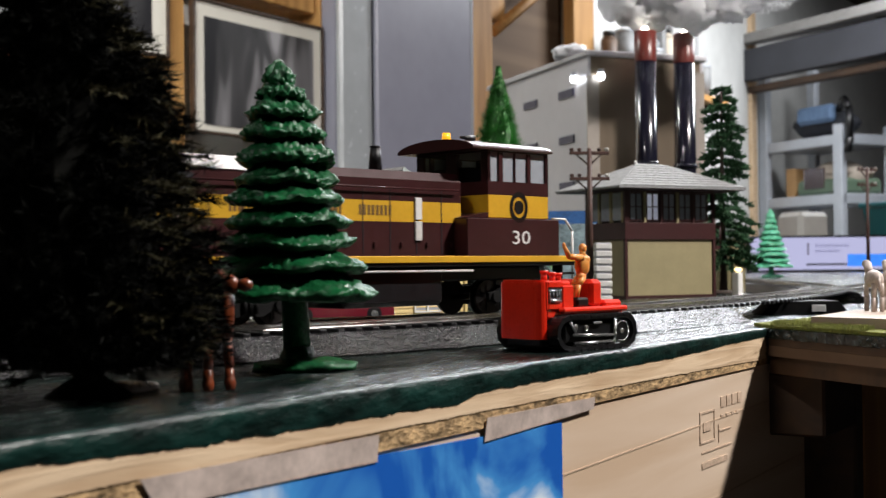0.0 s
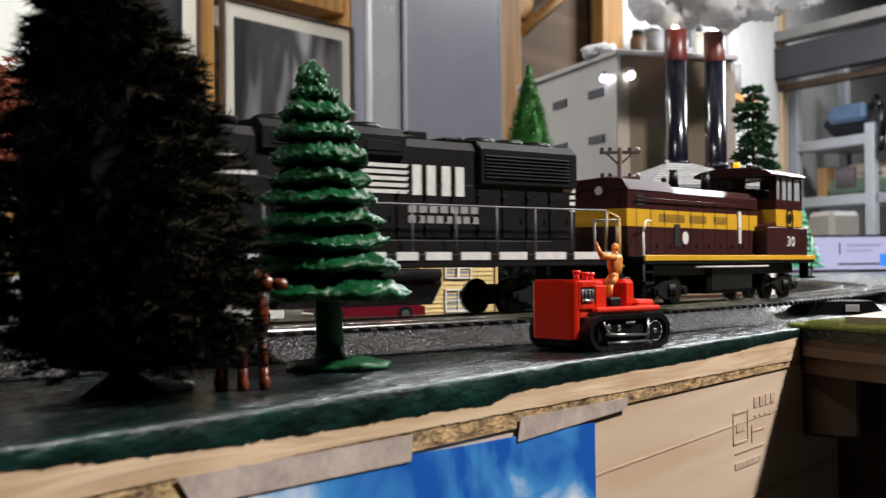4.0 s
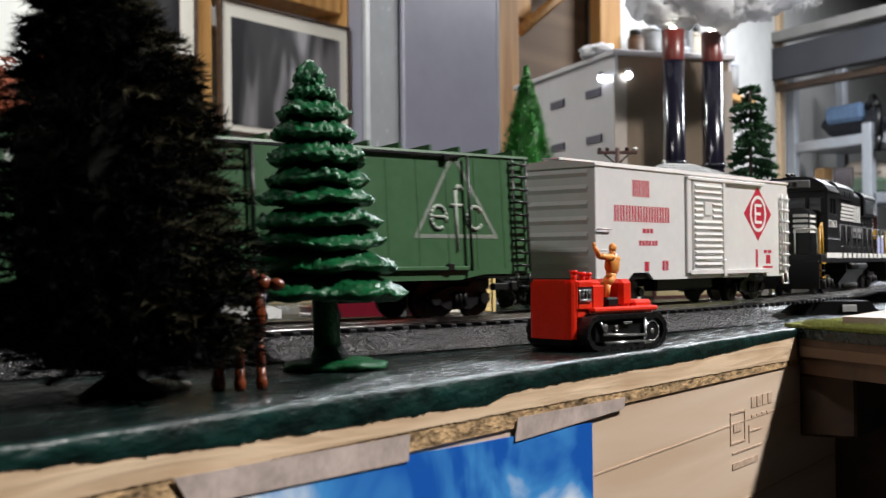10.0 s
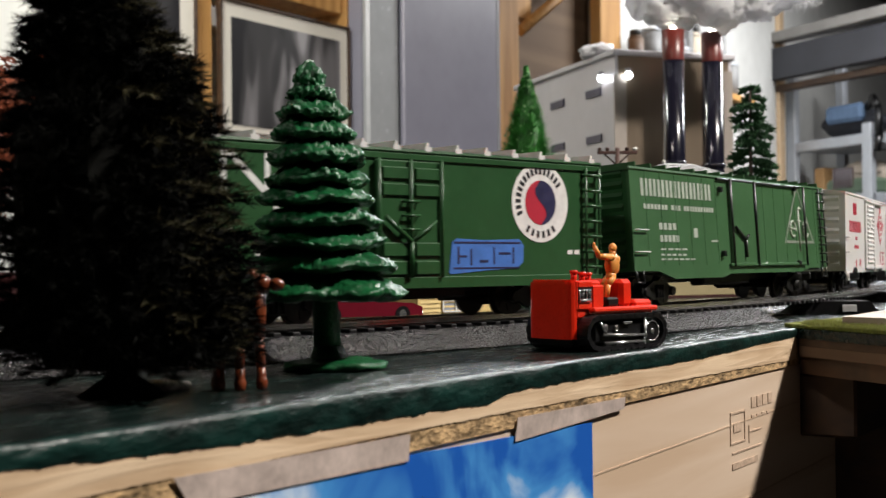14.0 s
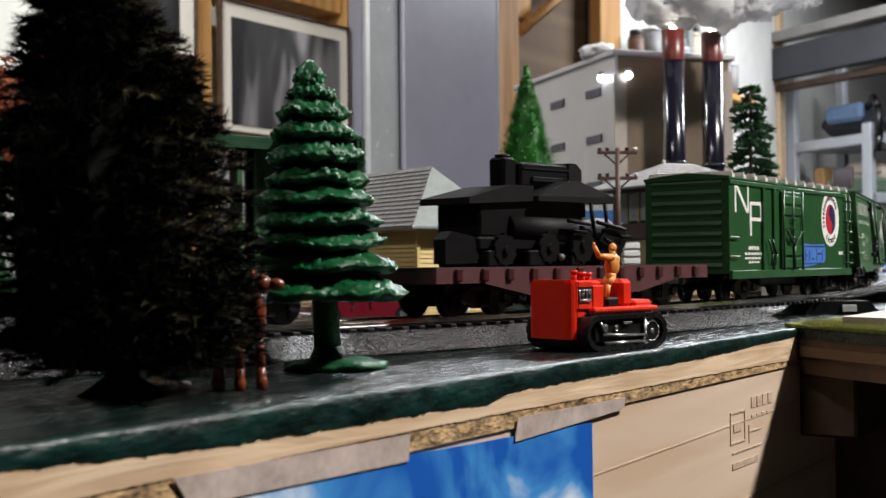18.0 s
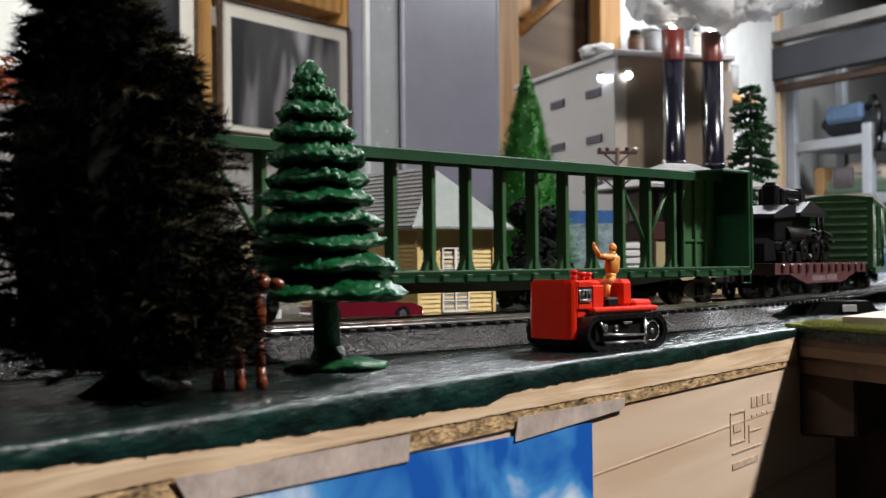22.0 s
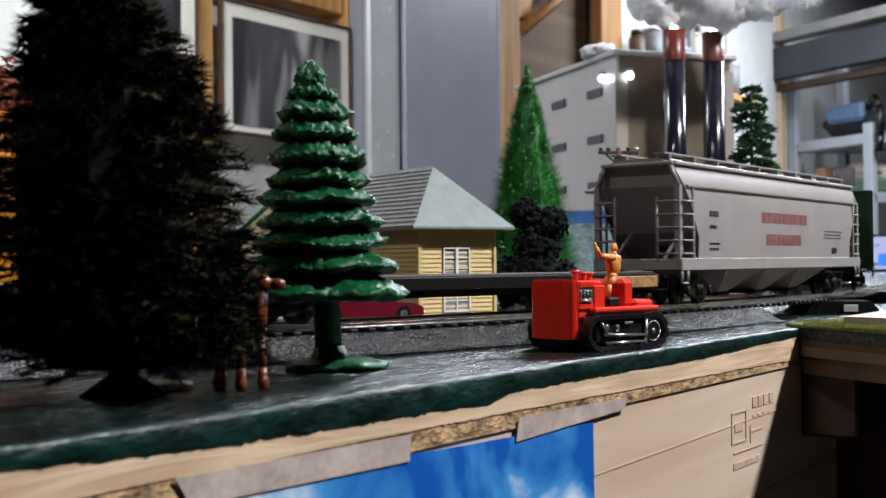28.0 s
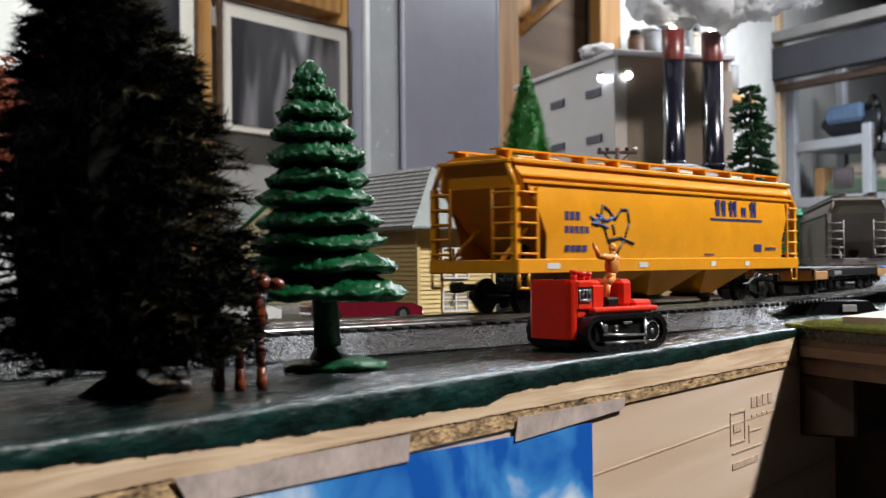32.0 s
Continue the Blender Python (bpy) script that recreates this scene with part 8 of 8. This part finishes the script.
part("side_wall", Solid().box(PW - 0.003, PW, 0, PDP, 0, PH), PLANT_WALL, plant)
part("back_wall", Solid().box(0.0031, PW - 0.0031, PDP - 0.003, PDP, 0, PH), PLANT_WALL, plant)
part("roof", Solid().box(-0.004, PW + 0.004, -0.004, PDP + 0.004, PH + 0.0001, PH + 0.006, 0.001), PLANT_WALL, plant)
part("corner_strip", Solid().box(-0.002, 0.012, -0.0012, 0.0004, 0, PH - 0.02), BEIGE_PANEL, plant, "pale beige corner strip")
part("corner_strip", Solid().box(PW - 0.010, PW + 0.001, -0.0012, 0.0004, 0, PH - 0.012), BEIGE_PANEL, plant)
SLOT = material("dark_slot", (0.05, 0.045, 0.085), 0.4)
for d in (0.029, 0.126, 0.222):
    for z in (0.203, 0.153, 0.103, 0.053):
        if d + 0.048 < PDP:
            slot = part("slot_window", Solid().box(-0.0022, -0.0006, d + 0.004, d + 0.041, z + 0.0015, z + 0.0095), SLOT, plant)
            part("slot_lip", Solid().box(-0.0026, -0.0006, d + 0.004, d + 0.041, z + 0.0096, z + 0.0106), GREY_METAL, slot)
LED = material("white_lamp_glow", (0.90, 0.95, 1.0), 0.3, glow=6.0)
for x, y in ((-0.006, 0.022), (0.012, -0.006)):
    lampo = part("wall_lamp", Solid().cyl((x, y, 0.2240), (x, y, 0.2280), 0.0040, 0.0030, 12), GREY_METAL, plant)
    part("lamp_glass", Solid().ball((x, y, 0.2205), 0.0043, 1, 1, 1), LED, lampo, "glowing white lamp glass")
MOUTH_LED = material("dim_lamp_glow", (1.0, 0.93, 0.80), 0.3, glow=9.0)
STACK_BLACK = material("glossy_blue_black_stack", (0.008, 0.008, 0.016), 0.18, vary=0.3, scale=30, coat=0.5)
STACK_RED = material("oxide_red_stack_top", (0.13, 0.020, 0.014), 0.35, vary=0.2, scale=60)
for px_, py_, top in ((0.9598, 0.7860, 0.2524), (1.0218, 0.7865, 0.2571)):
    st = thing("smoke_stack", "tall black model smoke stack with a red top", "smoke stack", pose(px_, py_, 0), "smoke stacks")
    part("shaft", Solid().cyl((0, 0, 0.001), (0, 0, top - 0.030), 0.0114, 0.0106, 28), STACK_BLACK, st)
    part("collar", Solid().cyl((0, 0, 0.12), (0, 0, 0.124), 0.0122, 0.0122, 28), STACK_BLACK, st)
    s = Solid()
    n = 28
    for r, z in ((0.0107, top - 0.030), (0.0109, top), (0.0093, top), (0.0091, top - 0.028)):
        s.v += [Vector((r * math.cos(2 * math.pi * i / n), r * math.sin(2 * math.pi * i / n), z)) for i in range(n)]
    for q in range(3):
        s.f += [[q * n + i, q * n + (i + 1) % n, (q + 1) * n + (i + 1) % n, (q + 1) * n + i] for i in range(n)]
        s.s += [True] * n
    part("red_top", s, STACK_RED, st)
    part("stack_lamp", Solid().ball((0, 0, top + 0.0025), 0.0036, 1, 1, 0.6), MOUTH_LED, st, "dim white lamp in the stack mouth")
    part("foot", Solid().cyl((0, 0, 0), (0, 0, 0.02), 0.014, 0.0115, 24), STACK_BLACK, st)
COTTON = material("white_cotton", (0.92, 0.92, 0.93), 1.0, vary=0.05, scale=60, bump=0.002, spec=0.05)
soft = COTTON.node_tree.nodes.new("ShaderNodeBsdfTranslucent")
soft.inputs[0].default_value = (0.95, 0.95, 0.96, 1)
blend = COTTON.node_tree.nodes.new("ShaderNodeMixShader")
blend.inputs[0].default_value = 0.65
COTTON.node_tree.links.new(COTTON.node_tree.nodes["Principled BSDF"].outputs[0], blend.inputs[1])
COTTON.node_tree.links.new(soft.outputs[0], blend.inputs[2])
COTTON.node_tree.links.new(blend.outputs[0], COTTON.node_tree.nodes["Material Output"].inputs["Surface"])
smoke = thing("cotton_smoke", "fluffy white cotton wool smoke over the stacks", "cotton smoke", Matrix.Translation((0.991, 0.7844, 0.266)) @ Matrix.Scale(1.06, 4))
rnd = random.Random(21)
s = Solid()
E1, E2 = Vector((0.765, -0.644, 0)), Vector((0.644, 0.765, 0))
for a, z, r in ((-0.030, 0.006, 0.016), (-0.018, 0.002, 0.016), (-0.040, 0.020, 0.022), (-0.008, 0.016, 0.022), (0.016, 0.012, 0.020), (0.030, 0.006, 0.018), (0.046, 0.014, 0.018), (0.062, 0.012, 0.016), (0.078, 0.020, 0.016), (0.094, 0.026, 0.014),
                (0.006, 0.036, 0.026), (-0.028, 0.042, 0.026), (0.040, 0.038, 0.026), (0.070, 0.042, 0.022), (0.012, 0.060, 0.024), (0.110, 0.034, 0.012)):
    s.ball(E1 * a + E2 * rnd.uniform(-0.008, 0.010) + Vector((0, 0, z)), r, 1.15, 1.0, 0.85, 3, 0.45, 2.6)
part("tuft", s, COTTON, smoke)
f = Solid()
for i in range(2600):
    a = rnd.uniform(-0.05, 0.12)
    p = E1 * a + E2 * rnd.uniform(-0.02, 0.015) + Vector((0, 0, abs(a - 0.01) * 0.22 - 0.008 + rnd.uniform(0, 0.03)))
    d = Vector((rnd.gauss(0, 1), rnd.gauss(0, 1), rnd.gauss(-0.2, 0.7))).normalized() * rnd.uniform(0.004, 0.009)
    q = d.cross(Vector((rnd.gauss(0, 1), rnd.gauss(0, 1), 1))).normalized() * 0.00022
    f.add([p - q, p + q, p + d], [(0, 1, 2)])
part("fibres", f, COTTON, smoke)

# ---- the basement behind the table ----
def timber(name, x0, x1, n0, n1, z0, z1, label, rot=None, mat=STUD, category="stud"):
    return lone(name, Solid().box(x0, x1, n0, n1, z0, z1, 0.002), mat, label, category, ROOM, "wall studs", "structure")


for u0, u1 in ((1.00, 1.045), (1.758, 1.806), (2.240, 2.330), (2.900, 3.020), (3.640, 3.790)):
    timber("stud", u0, u1, 1.765 if u0 < 3 else 1.82, 1.858, -0.93, 1.5, "rough golden wooden wall stud")
for z in (0.60, 1.10):
    timber("noggin", 1.80, 2.234, 1.775, 1.858, z, z + 0.045, "short wooden block between studs")
brace = Solid().tube([(0, 0, 0), (0.45, 0, 0.262)], 0.018, 4)
lone("diagonal_brace", brace, STUD, "diagonal wooden brace between the studs", "brace", at(3.085, 1.80, 0.692), "", "structure")
lone("wood_blocking", Solid().box(0, 0.20, 0, 0.05, 0, 0.4), STUD, "golden board panel behind the brace", "board", at(3.03, 1.845, 0.75), "", "structure")
timber("door_trim", 5.450, 5.515, 1.84, 1.859, -0.93, 1.5, "narrow wooden trim board at the wall end", None, PLY)

ART = bpy.data.materials.new("grey_swirl_photograph")
ART.use_nodes = True
nt = ART.node_tree
tc = nt.nodes.new("ShaderNodeTexCoord")
mp = nt.nodes.new("ShaderNodeMapping")
mp.inputs["Scale"].default_value = (11, 4, 3.2)
mp.inputs["Rotation"].default_value = (0, 0.22, 0)
nt.links.new(tc.outputs["Object"], mp.inputs["Vector"])
wv = nt.nodes.new("ShaderNodeTexNoise")
wv.inputs["Scale"].default_value, wv.inputs["Detail"].default_value, wv.inputs["Distortion"].default_value = 0.80, 0.6, 2.4
nt.links.new(mp.outputs[0], wv.inputs["Vector"])
rp = nt.nodes.new("ShaderNodeValToRGB")
rp.color_ramp.interpolation = "EASE"
rp.color_ramp.elements[0].position, rp.color_ramp.elements[1].position = 0.33, 0.74
rp.color_ramp.elements[0].color, rp.color_ramp.elements[1].color = (0.012, 0.011, 0.013, 1), (0.36, 0.345, 0.36, 1)
for place, grey in ((0.47, 0.045), (0.58, 0.16)):
    rp.color_ramp.elements.new(place).color = (grey, grey * 0.95, grey * 0.99, 1)
nt.links.new(wv.outputs["Fac"], rp.inputs[0])
nt.links.new(rp.outputs[0], nt.nodes["Principled BSDF"].inputs["Base Color"])
nt.nodes["Principled BSDF"].inputs["Roughness"].default_value = 0.35
MAT_BOARD = material("cream_mat_board", (0.72, 0.68, 0.60), 0.8, vary=0.04, scale=8)


def framed(u0, u1, z0, z1, n, border, label):
    p = thing("framed_picture", label, "picture", ROOM, "framed pictures")
    part("mat_board", Solid().box(u0 + 0.006, u1 - 0.006, n, n + 0.006, z0 + 0.006, z1 - 0.006), MAT_BOARD, p)
    part("photograph", Solid().box(u0 + border, u1 - border, n - 0.0022, n - 0.0002, z0 + border * 0.55, z1 - border), ART, p)
    fr = Solid()
    for a, b, c, d in ((u0, u1, z0, z0 + 0.006), (u0, u1, z1 - 0.006, z1), (u0, u0 + 0.006, z0 + 0.006, z1 - 0.006), (u1 - 0.006, u1, z0 + 0.006, z1 - 0.006)):
        fr.box(a, b, n - 0.006, n + 0.008, c, d, 0.001)
    part("frame", fr, BROWN, p, "thin dark frame")
    return p


framed(1.812, 2.230, 0.293, 0.565, 1.752, 0.035, "large framed monochrome swirl photograph with cream mat")
framed(1.420, 1.748, 0.430, 0.720, 1.752, 0.045, "framed monochrome photograph with a pale mat")

LILAC = material("lilac_grey_enamel", (0.32, 0.315, 0.385), 0.33, vary=0.06, scale=5)
SILVER_TRIM = material("pale_silver_enamel", (0.58, 0.60, 0.62), 0.25, 0.2, vary=0.08, scale=7)
cab = thing("metal_cabinet", "tall lilac grey metal cabinet against the studs", "cabinet", ROOM)
part("door", Solid().box(2.3590, 2.795, 1.690, 1.705, -0.85, 1.30, 0.004), LILAC, cab)
part("edge_trim", Solid().box(2.2345, 2.3550, 1.700, 1.720, -0.85, 1.30, 0.006), SILVER_TRIM, cab, "pale silver cabinet edge")
part("body", Solid().box(2.240, 2.792, 1.7205, 1.762, -0.93, 1.32, 0.003), LILAC, cab)
part("seam", Solid().box(2.778, 2.782, 1.688, 1.691, -0.85, 1.30), SILVER_TRIM, cab)

# white bag and clutter stacked beyond the power station
shelf_hi = thing("wall_shelf", "wooden wall shelf crowded with dark clutter", "shelf", ROOM)
part("board", Solid().box(3.78, 4.75, 1.70, 1.855, 0.635, 0.66, 0.002), STUD, shelf_hi)
for u in (3.9, 4.6):
    part("bracket", Solid().prism([(1.855, 0.52), (1.855, 0.634), (1.72, 0.634)], u, u + 0.02, "yz"), BROWN, shelf_hi)
BAG_WHITE = material("crumpled_white_plastic", (0.72, 0.72, 0.74), 0.35, vary=0.1, scale=20)
lone("white_bag", Solid().ball((0, 0, 0.0075), 0.020, 1.1, 0.9, 0.42, 3, 0.5, 2.5), BAG_WHITE, "crumpled white plastic bag lying on the power station roof", "bag", pose(1.010, 0.930, 0.2476))
rnd = random.Random(31)
CLUTTER = [material("clutter_%s" % nm, c, 0.6, vary=0.3, scale=20) for nm, c in (("brown", (0.13, 0.075, 0.045)), ("grey", (0.22, 0.22, 0.22)), ("cream", (0.42, 0.36, 0.28)), ("dark", (0.03, 0.03, 0.03)))]
for i in range(11):
    u = 3.82 + i * 0.082
    hgt = rnd.uniform(0.14, 0.32)
    r = rnd.uniform(0.026, 0.038)
    kind = i % 3
    if kind == 0:
        b = thing("jar", "dull brown storage jar on the wall shelf", "jar", at(u, 1.78, 0.6602), "shelf jars")
        part("body", Solid().cyl((0, 0, 0), (0, 0, hgt * 0.8), r, r, 16).cyl((0, 0, hgt * 0.8), (0, 0, hgt * 0.88), r, r * 0.7, 16), CLUTTER[i % 4], b)
        part("lid", Solid().cyl((0, 0, hgt * 0.881), (0, 0, hgt), r * 0.75, r * 0.75, 16), CLUTTER[3], b)
    elif kind == 1:
        b = thing("paint_can", "small grey paint can on the wall shelf", "can", at(u, 1.76, 0.6602), "shelf cans")
        part("body", Solid().cyl((0, 0, 0), (0, 0, hgt * 0.7), r, r, 18), CLUTTER[1], b)
        part("rim", Solid().cyl((0, 0, hgt * 0.701), (0, 0, hgt * 0.74), r * 1.03, r * 1.03, 18), SHELF_METAL, b)
        part("handle", Solid().tube([(-r, 0, hgt * 0.6), (-r * 0.7, -0.01, hgt * 0.95), (r * 0.7, -0.01, hgt * 0.95), (r, 0, hgt * 0.6)], 0.002, 6), SHELF_METAL, b)
    else:
        b = thing("carton", "worn small carton on the wall shelf", "box", at(u, 1.78, 0.6602, 8), "shelf cartons")
        part("body", Solid().box(-r, r, -r, r, 0, hgt, 0.002), CLUTTER[(i * 2) % 3], b)
        part("flap", Solid().box(-r, r, -r * 1.02, -r * 0.1, hgt + 0.0002, hgt + 0.003), CLUTTER[2], b)

# steel shelf unit at the far end
M5 = at(5.4225, 1.6095, 0, -123.1)
shelf = thing("steel_shelf", "pale steel shelf unit holding bags and a pet carrier", "shelf", M5)
for x, top in ((-0.295, 0.91), (0.190, 0.60)):
    for y in (0.0, 0.28):
        part("upright", Solid().box(x, x + 0.055, y, y + 0.03, -0.93, top, 0.003), SHELF_METAL, shelf)
for z in (-0.5, -0.02, 0.262, 0.513):
    part("shelf_board", Solid().box(-0.239, 0.245, 0.002, 0.308, z, z + 0.045, 0.004), SHELF_METAL, shelf)
bag = thing("duffel_bag", "blue and black duffel bag on the steel shelf", "bag", M5 @ pose(0.01, 0.13, 0.5582))
part("body", Solid().ball((0, 0, 0.065), 0.10, 1.9, 1.0, 0.65, 3, 0.12, 1.5), material("dark_bag_cloth", (0.02, 0.022, 0.03), 0.8, vary=0.3, scale=30), bag)
part("side_panel", Solid().box(-0.06, 0.17, -0.125, -0.085, 0.060, 0.135, 0.015), material("steel_blue_cloth", (0.12, 0.20, 0.34), 0.7, vary=0.2, scale=40), bag, "steel blue side panel")
part("strap", Solid().tube([(0.16, -0.08, 0.11), (0.22, -0.10, 0.15), (0.27, -0.12, 0.10), (0.275, -0.12, -0.02), (0.26, -0.12, -0.08)], 0.016, 8), BLACK_PLASTIC, bag)
carrier = thing("pet_carrier", "beige and green plastic pet carrier on the shelf", "pet carrier", M5 @ pose(0.06, 0.15, 0.3072))
part("tub", Solid().box(-0.14, 0.14, -0.12, 0.12, 0, 0.070, 0.015), material("moss_green_plastic", (0.10, 0.15, 0.10), 0.5, vary=0.1), carrier)
part("hood", Solid().ball((0, 0, 0.075), 0.13, 1.05, 0.85, 0.62, 3).box(-0.125, 0.125, -0.105, 0.105, 0.071, 0.115, 0.03), material("beige_plastic", (0.40, 0.34, 0.28), 0.5, vary=0.1), carrier)
part("door_grille", Solid().box(-0.085, 0.045, -0.124, -0.112, 0.028, 0.118, 0.012), material("dark_grille", (0.05, 0.03, 0.028), 0.5), carrier, "dark wire door")
for i in range(6):
    part("grille_wire", Solid().cyl((-0.075 + i * 0.022, -0.126, 0.03), (-0.075 + i * 0.022, -0.126, 0.116), 0.0012, 0.0012, 6), GREY_METAL, carrier)
lone("cardboard_box", Solid().box(-0.03, 0.03, -0.05, 0.05, 0, 0.13, 0.003), material("cardboard", (0.36, 0.21, 0.09), 0.8, vary=0.15, scale=20), "small brown cardboard box on the shelf", "box", M5 @ pose(-0.140, 0.10, 0.3072))


def beam(name, p, q, w, h, mat, label):
    p, q = Vector(p), Vector(q)
    d = (q - p)
    m = Matrix.Translation(p) @ d.to_track_quat("X", "Z").to_matrix().to_4x4()
    return lone(name, Solid().box(-0.6, d.length + 1.2, -w / 2, w / 2, -h / 2, h / 2, 0.004), mat, label, "beam", m, "overhead beams", "structure")


DARK_STEEL = material("dull_grey_steel", (0.045, 0.047, 0.057), 0.5, 0.3, vary=0.15, scale=9)
PALE_STEEL = material("pale_grey_lintel_paint", (0.24, 0.23, 0.22), 0.5, vary=0.15, scale=9)
beam("overhead_beam", (4.71, 3.22, 1.02), (4.58, 2.68, 1.02), 0.08, 0.045, PALE_STEEL, "pale grey painted overhead lintel")
beam("overhead_beam", (4.71, 3.26, 0.90), (4.58, 2.72, 0.90), 0.06, 0.14, DARK_STEEL, "grey steel overhead door track")
beam("overhead_beam", (4.75, 3.30, 0.795), (4.62, 2.76, 0.795), 0.05, 0.030, BROWN, "rough wooden overhead ledger")

# bench with a glowing display, white box and teal bin
bench = thing("work_bench", "plain wooden work bench beyond the layout table", "bench", ROOM)
part("bench_top", Solid().box(3.02, 4.3, -0.4, 1.30, 0.015, 0.045, 0.002), BROWN, bench)
for u in (3.06, 4.2):
    for n in (-0.35, 1.2):
        part("leg", Solid().box(u, u + 0.06, n, n + 0.06, -0.93, 0.0149), BROWN, bench)
SCREEN = bpy.data.materials.new("lit_display")
SCREEN.use_nodes = True
b = SCREEN.node_tree.nodes["Principled BSDF"]
b.inputs["Base Color"].default_value = (0.02, 0.02, 0.02, 1)
b.inputs["Emission Color"].default_value = (0.68, 0.68, 1.0, 1)
b.inputs["Emission Strength"].default_value = 0.36
b.inputs["Roughness"].default_value = 0.2
mon = thing("flat_display", "wide glowing lilac display lying along the table end", "display", Matrix.Translation((2.2158, 1.5332, 0.0)) @ Matrix.Rotation(math.atan2(-0.1955, 0.2321), 4, "Z"))
part("housing", Solid().box(-0.012, 0.62, 0.004, 0.022, 0.0, 0.078, 0.002), BLACK_PLASTIC, mon)
scr = part("screen", Solid().box(-0.004, 0.612, 0.0015, 0.0038, 0.006, 0.0735), SCREEN, mon, "glowing lilac screen")
INK_SCREEN = material("screen_grey_mark", (0.25, 0.25, 0.42), 0.4, glow=0.3)
part("screen_mark", Solid().box(0.115, 0.118, 0.0008, 0.0014, 0.038, 0.062), OXBLOOD, scr)
for a, c, z in ((0.132, 0.205, 0.056), (0.132, 0.185, 0.045)):
    for i in range(9):
        part("screen_mark", Solid().box(a + (c - a) * i / 9, a + (c - a) * (i + 0.6) / 9, 0.0008, 0.0014, z - 0.003, z + 0.003), INK_SCREEN, scr)
part("screen_rule", Solid().box(0.112, 0.205, 0.0008, 0.0014, 0.015, 0.019), BLACK_PLASTIC, scr)
part("screen_panel", Solid().box(0.200, 0.300, 0.0006, 0.0012, 0.012, 0.038), material("blue_screen_panel", (0.05, 0.25, 0.95), 0.3, glow=0.35), scr)
lone("white_appliance", Solid().box(-0.048, 0.048, -0.05, 0.05, 0, 0.105, 0.012), WHITE_PAINT, "rounded white plastic box on the bench", "box", at(3.215, 0.955, 0.0452, -35))
teal = thing("teal_bin", "teal plastic storage bin on the bench", "bin", at(3.80, 0.72, 0.0452, -35))
part("body", Solid().prism([(-0.16, 0.0), (-0.19, 0.13), (0.19, 0.13), (0.16, 0.0)], -0.12, 0.12), material("teal_plastic", (0.0, 0.16, 0.20), 0.4, vary=0.1), teal)
part("rim", Solid().box(-0.20, 0.20, -0.13, 0.13, 0.1302, 0.145, 0.003), bpy.data.materials["teal_plastic"], teal)
lone("white_sack", Solid().ball((0, 0, 0.030), 0.07, 1.7, 1.0, 0.55, 3, 0.3, 2.0), BAG_WHITE, "soft white sack on the bench", "bag", at(3.42, 0.70, 0.0452, 0))


# ---- what moves: the train, along the line ----
WANDER = (0.0989, 0.0863, 0.0697, 0.0548, 0.0403, 0.0275, 0.0205, 0.0192, 0.0193, 0.0204, 0.0222, 0.0243, 0.0264, 0.0282, 0.0315, 0.0346, 0.0311,
          0.028, 0.0273, 0.025, 0.0245, 0.0227, 0.0196, 0.0168, 0.0136, 0.0108, 0.0072, 0.0036, 0.0012, -0.0013, -0.0026, -0.0032, -0.0038, -0.005,
          -0.0074, -0.0102, -0.016, -0.0251, -0.0321, -0.0382, -0.0452, -0.0504, -0.0551, -0.0596, -0.0648, -0.0691, -0.0692, -0.0659, -0.0679, -0.0685, -0.0703,
          -0.0663, -0.0576, -0.0458, -0.0326, -0.0194, -0.0079, 0.0009, 0.0066, 0.0098, 0.0192, 0.0314, 0.045, 0.0569, 0.0678)


def run(t):
    """How far the train has gone since 11 s, by a smooth curve through two values a second."""
    i = min(63, int(t * 2))
    u = t * 2 - i
    p = [WANDER[max(0, min(64, i + k))] for k in (-1, 0, 1, 2)]
    w = 0.5 * (2 * p[1] + (p[2] - p[0]) * u + (2 * p[0] - 5 * p[1] + 4 * p[2] - p[3]) * u * u + (3 * p[1] - p[0] - 3 * p[2] + p[3]) * u ** 3)
    return 0.0636 * (t - 11) + w


def stand(s, length):
    """A wagon with its middle at s: both bogies stand on the line."""
    b = length / 2 - 0.026
    p, q = track(s - b, 0, RAIL_Z)[0], track(s + b, 0, RAIL_Z)[0]
    d = q - p
    c = (p + q) / 2
    return pose(c.x, c.y, c.z, 0, 0, math.degrees(math.atan2(d.y, d.x)))


def motions():
    for car, length, s in TRAIN:
        walk(car, [(t / 2, stand(s + run(t / 2), length)) for t in range(0, 65)])
    for axle, x in AXLES:
        walk(axle, [(i / 10, pose(x, 0, WHEEL_R) @ Matrix.Rotation((run(i / 10) - run(0)) / WHEEL_R, 4, "Y")) for i in range(0, 321)])


motions()
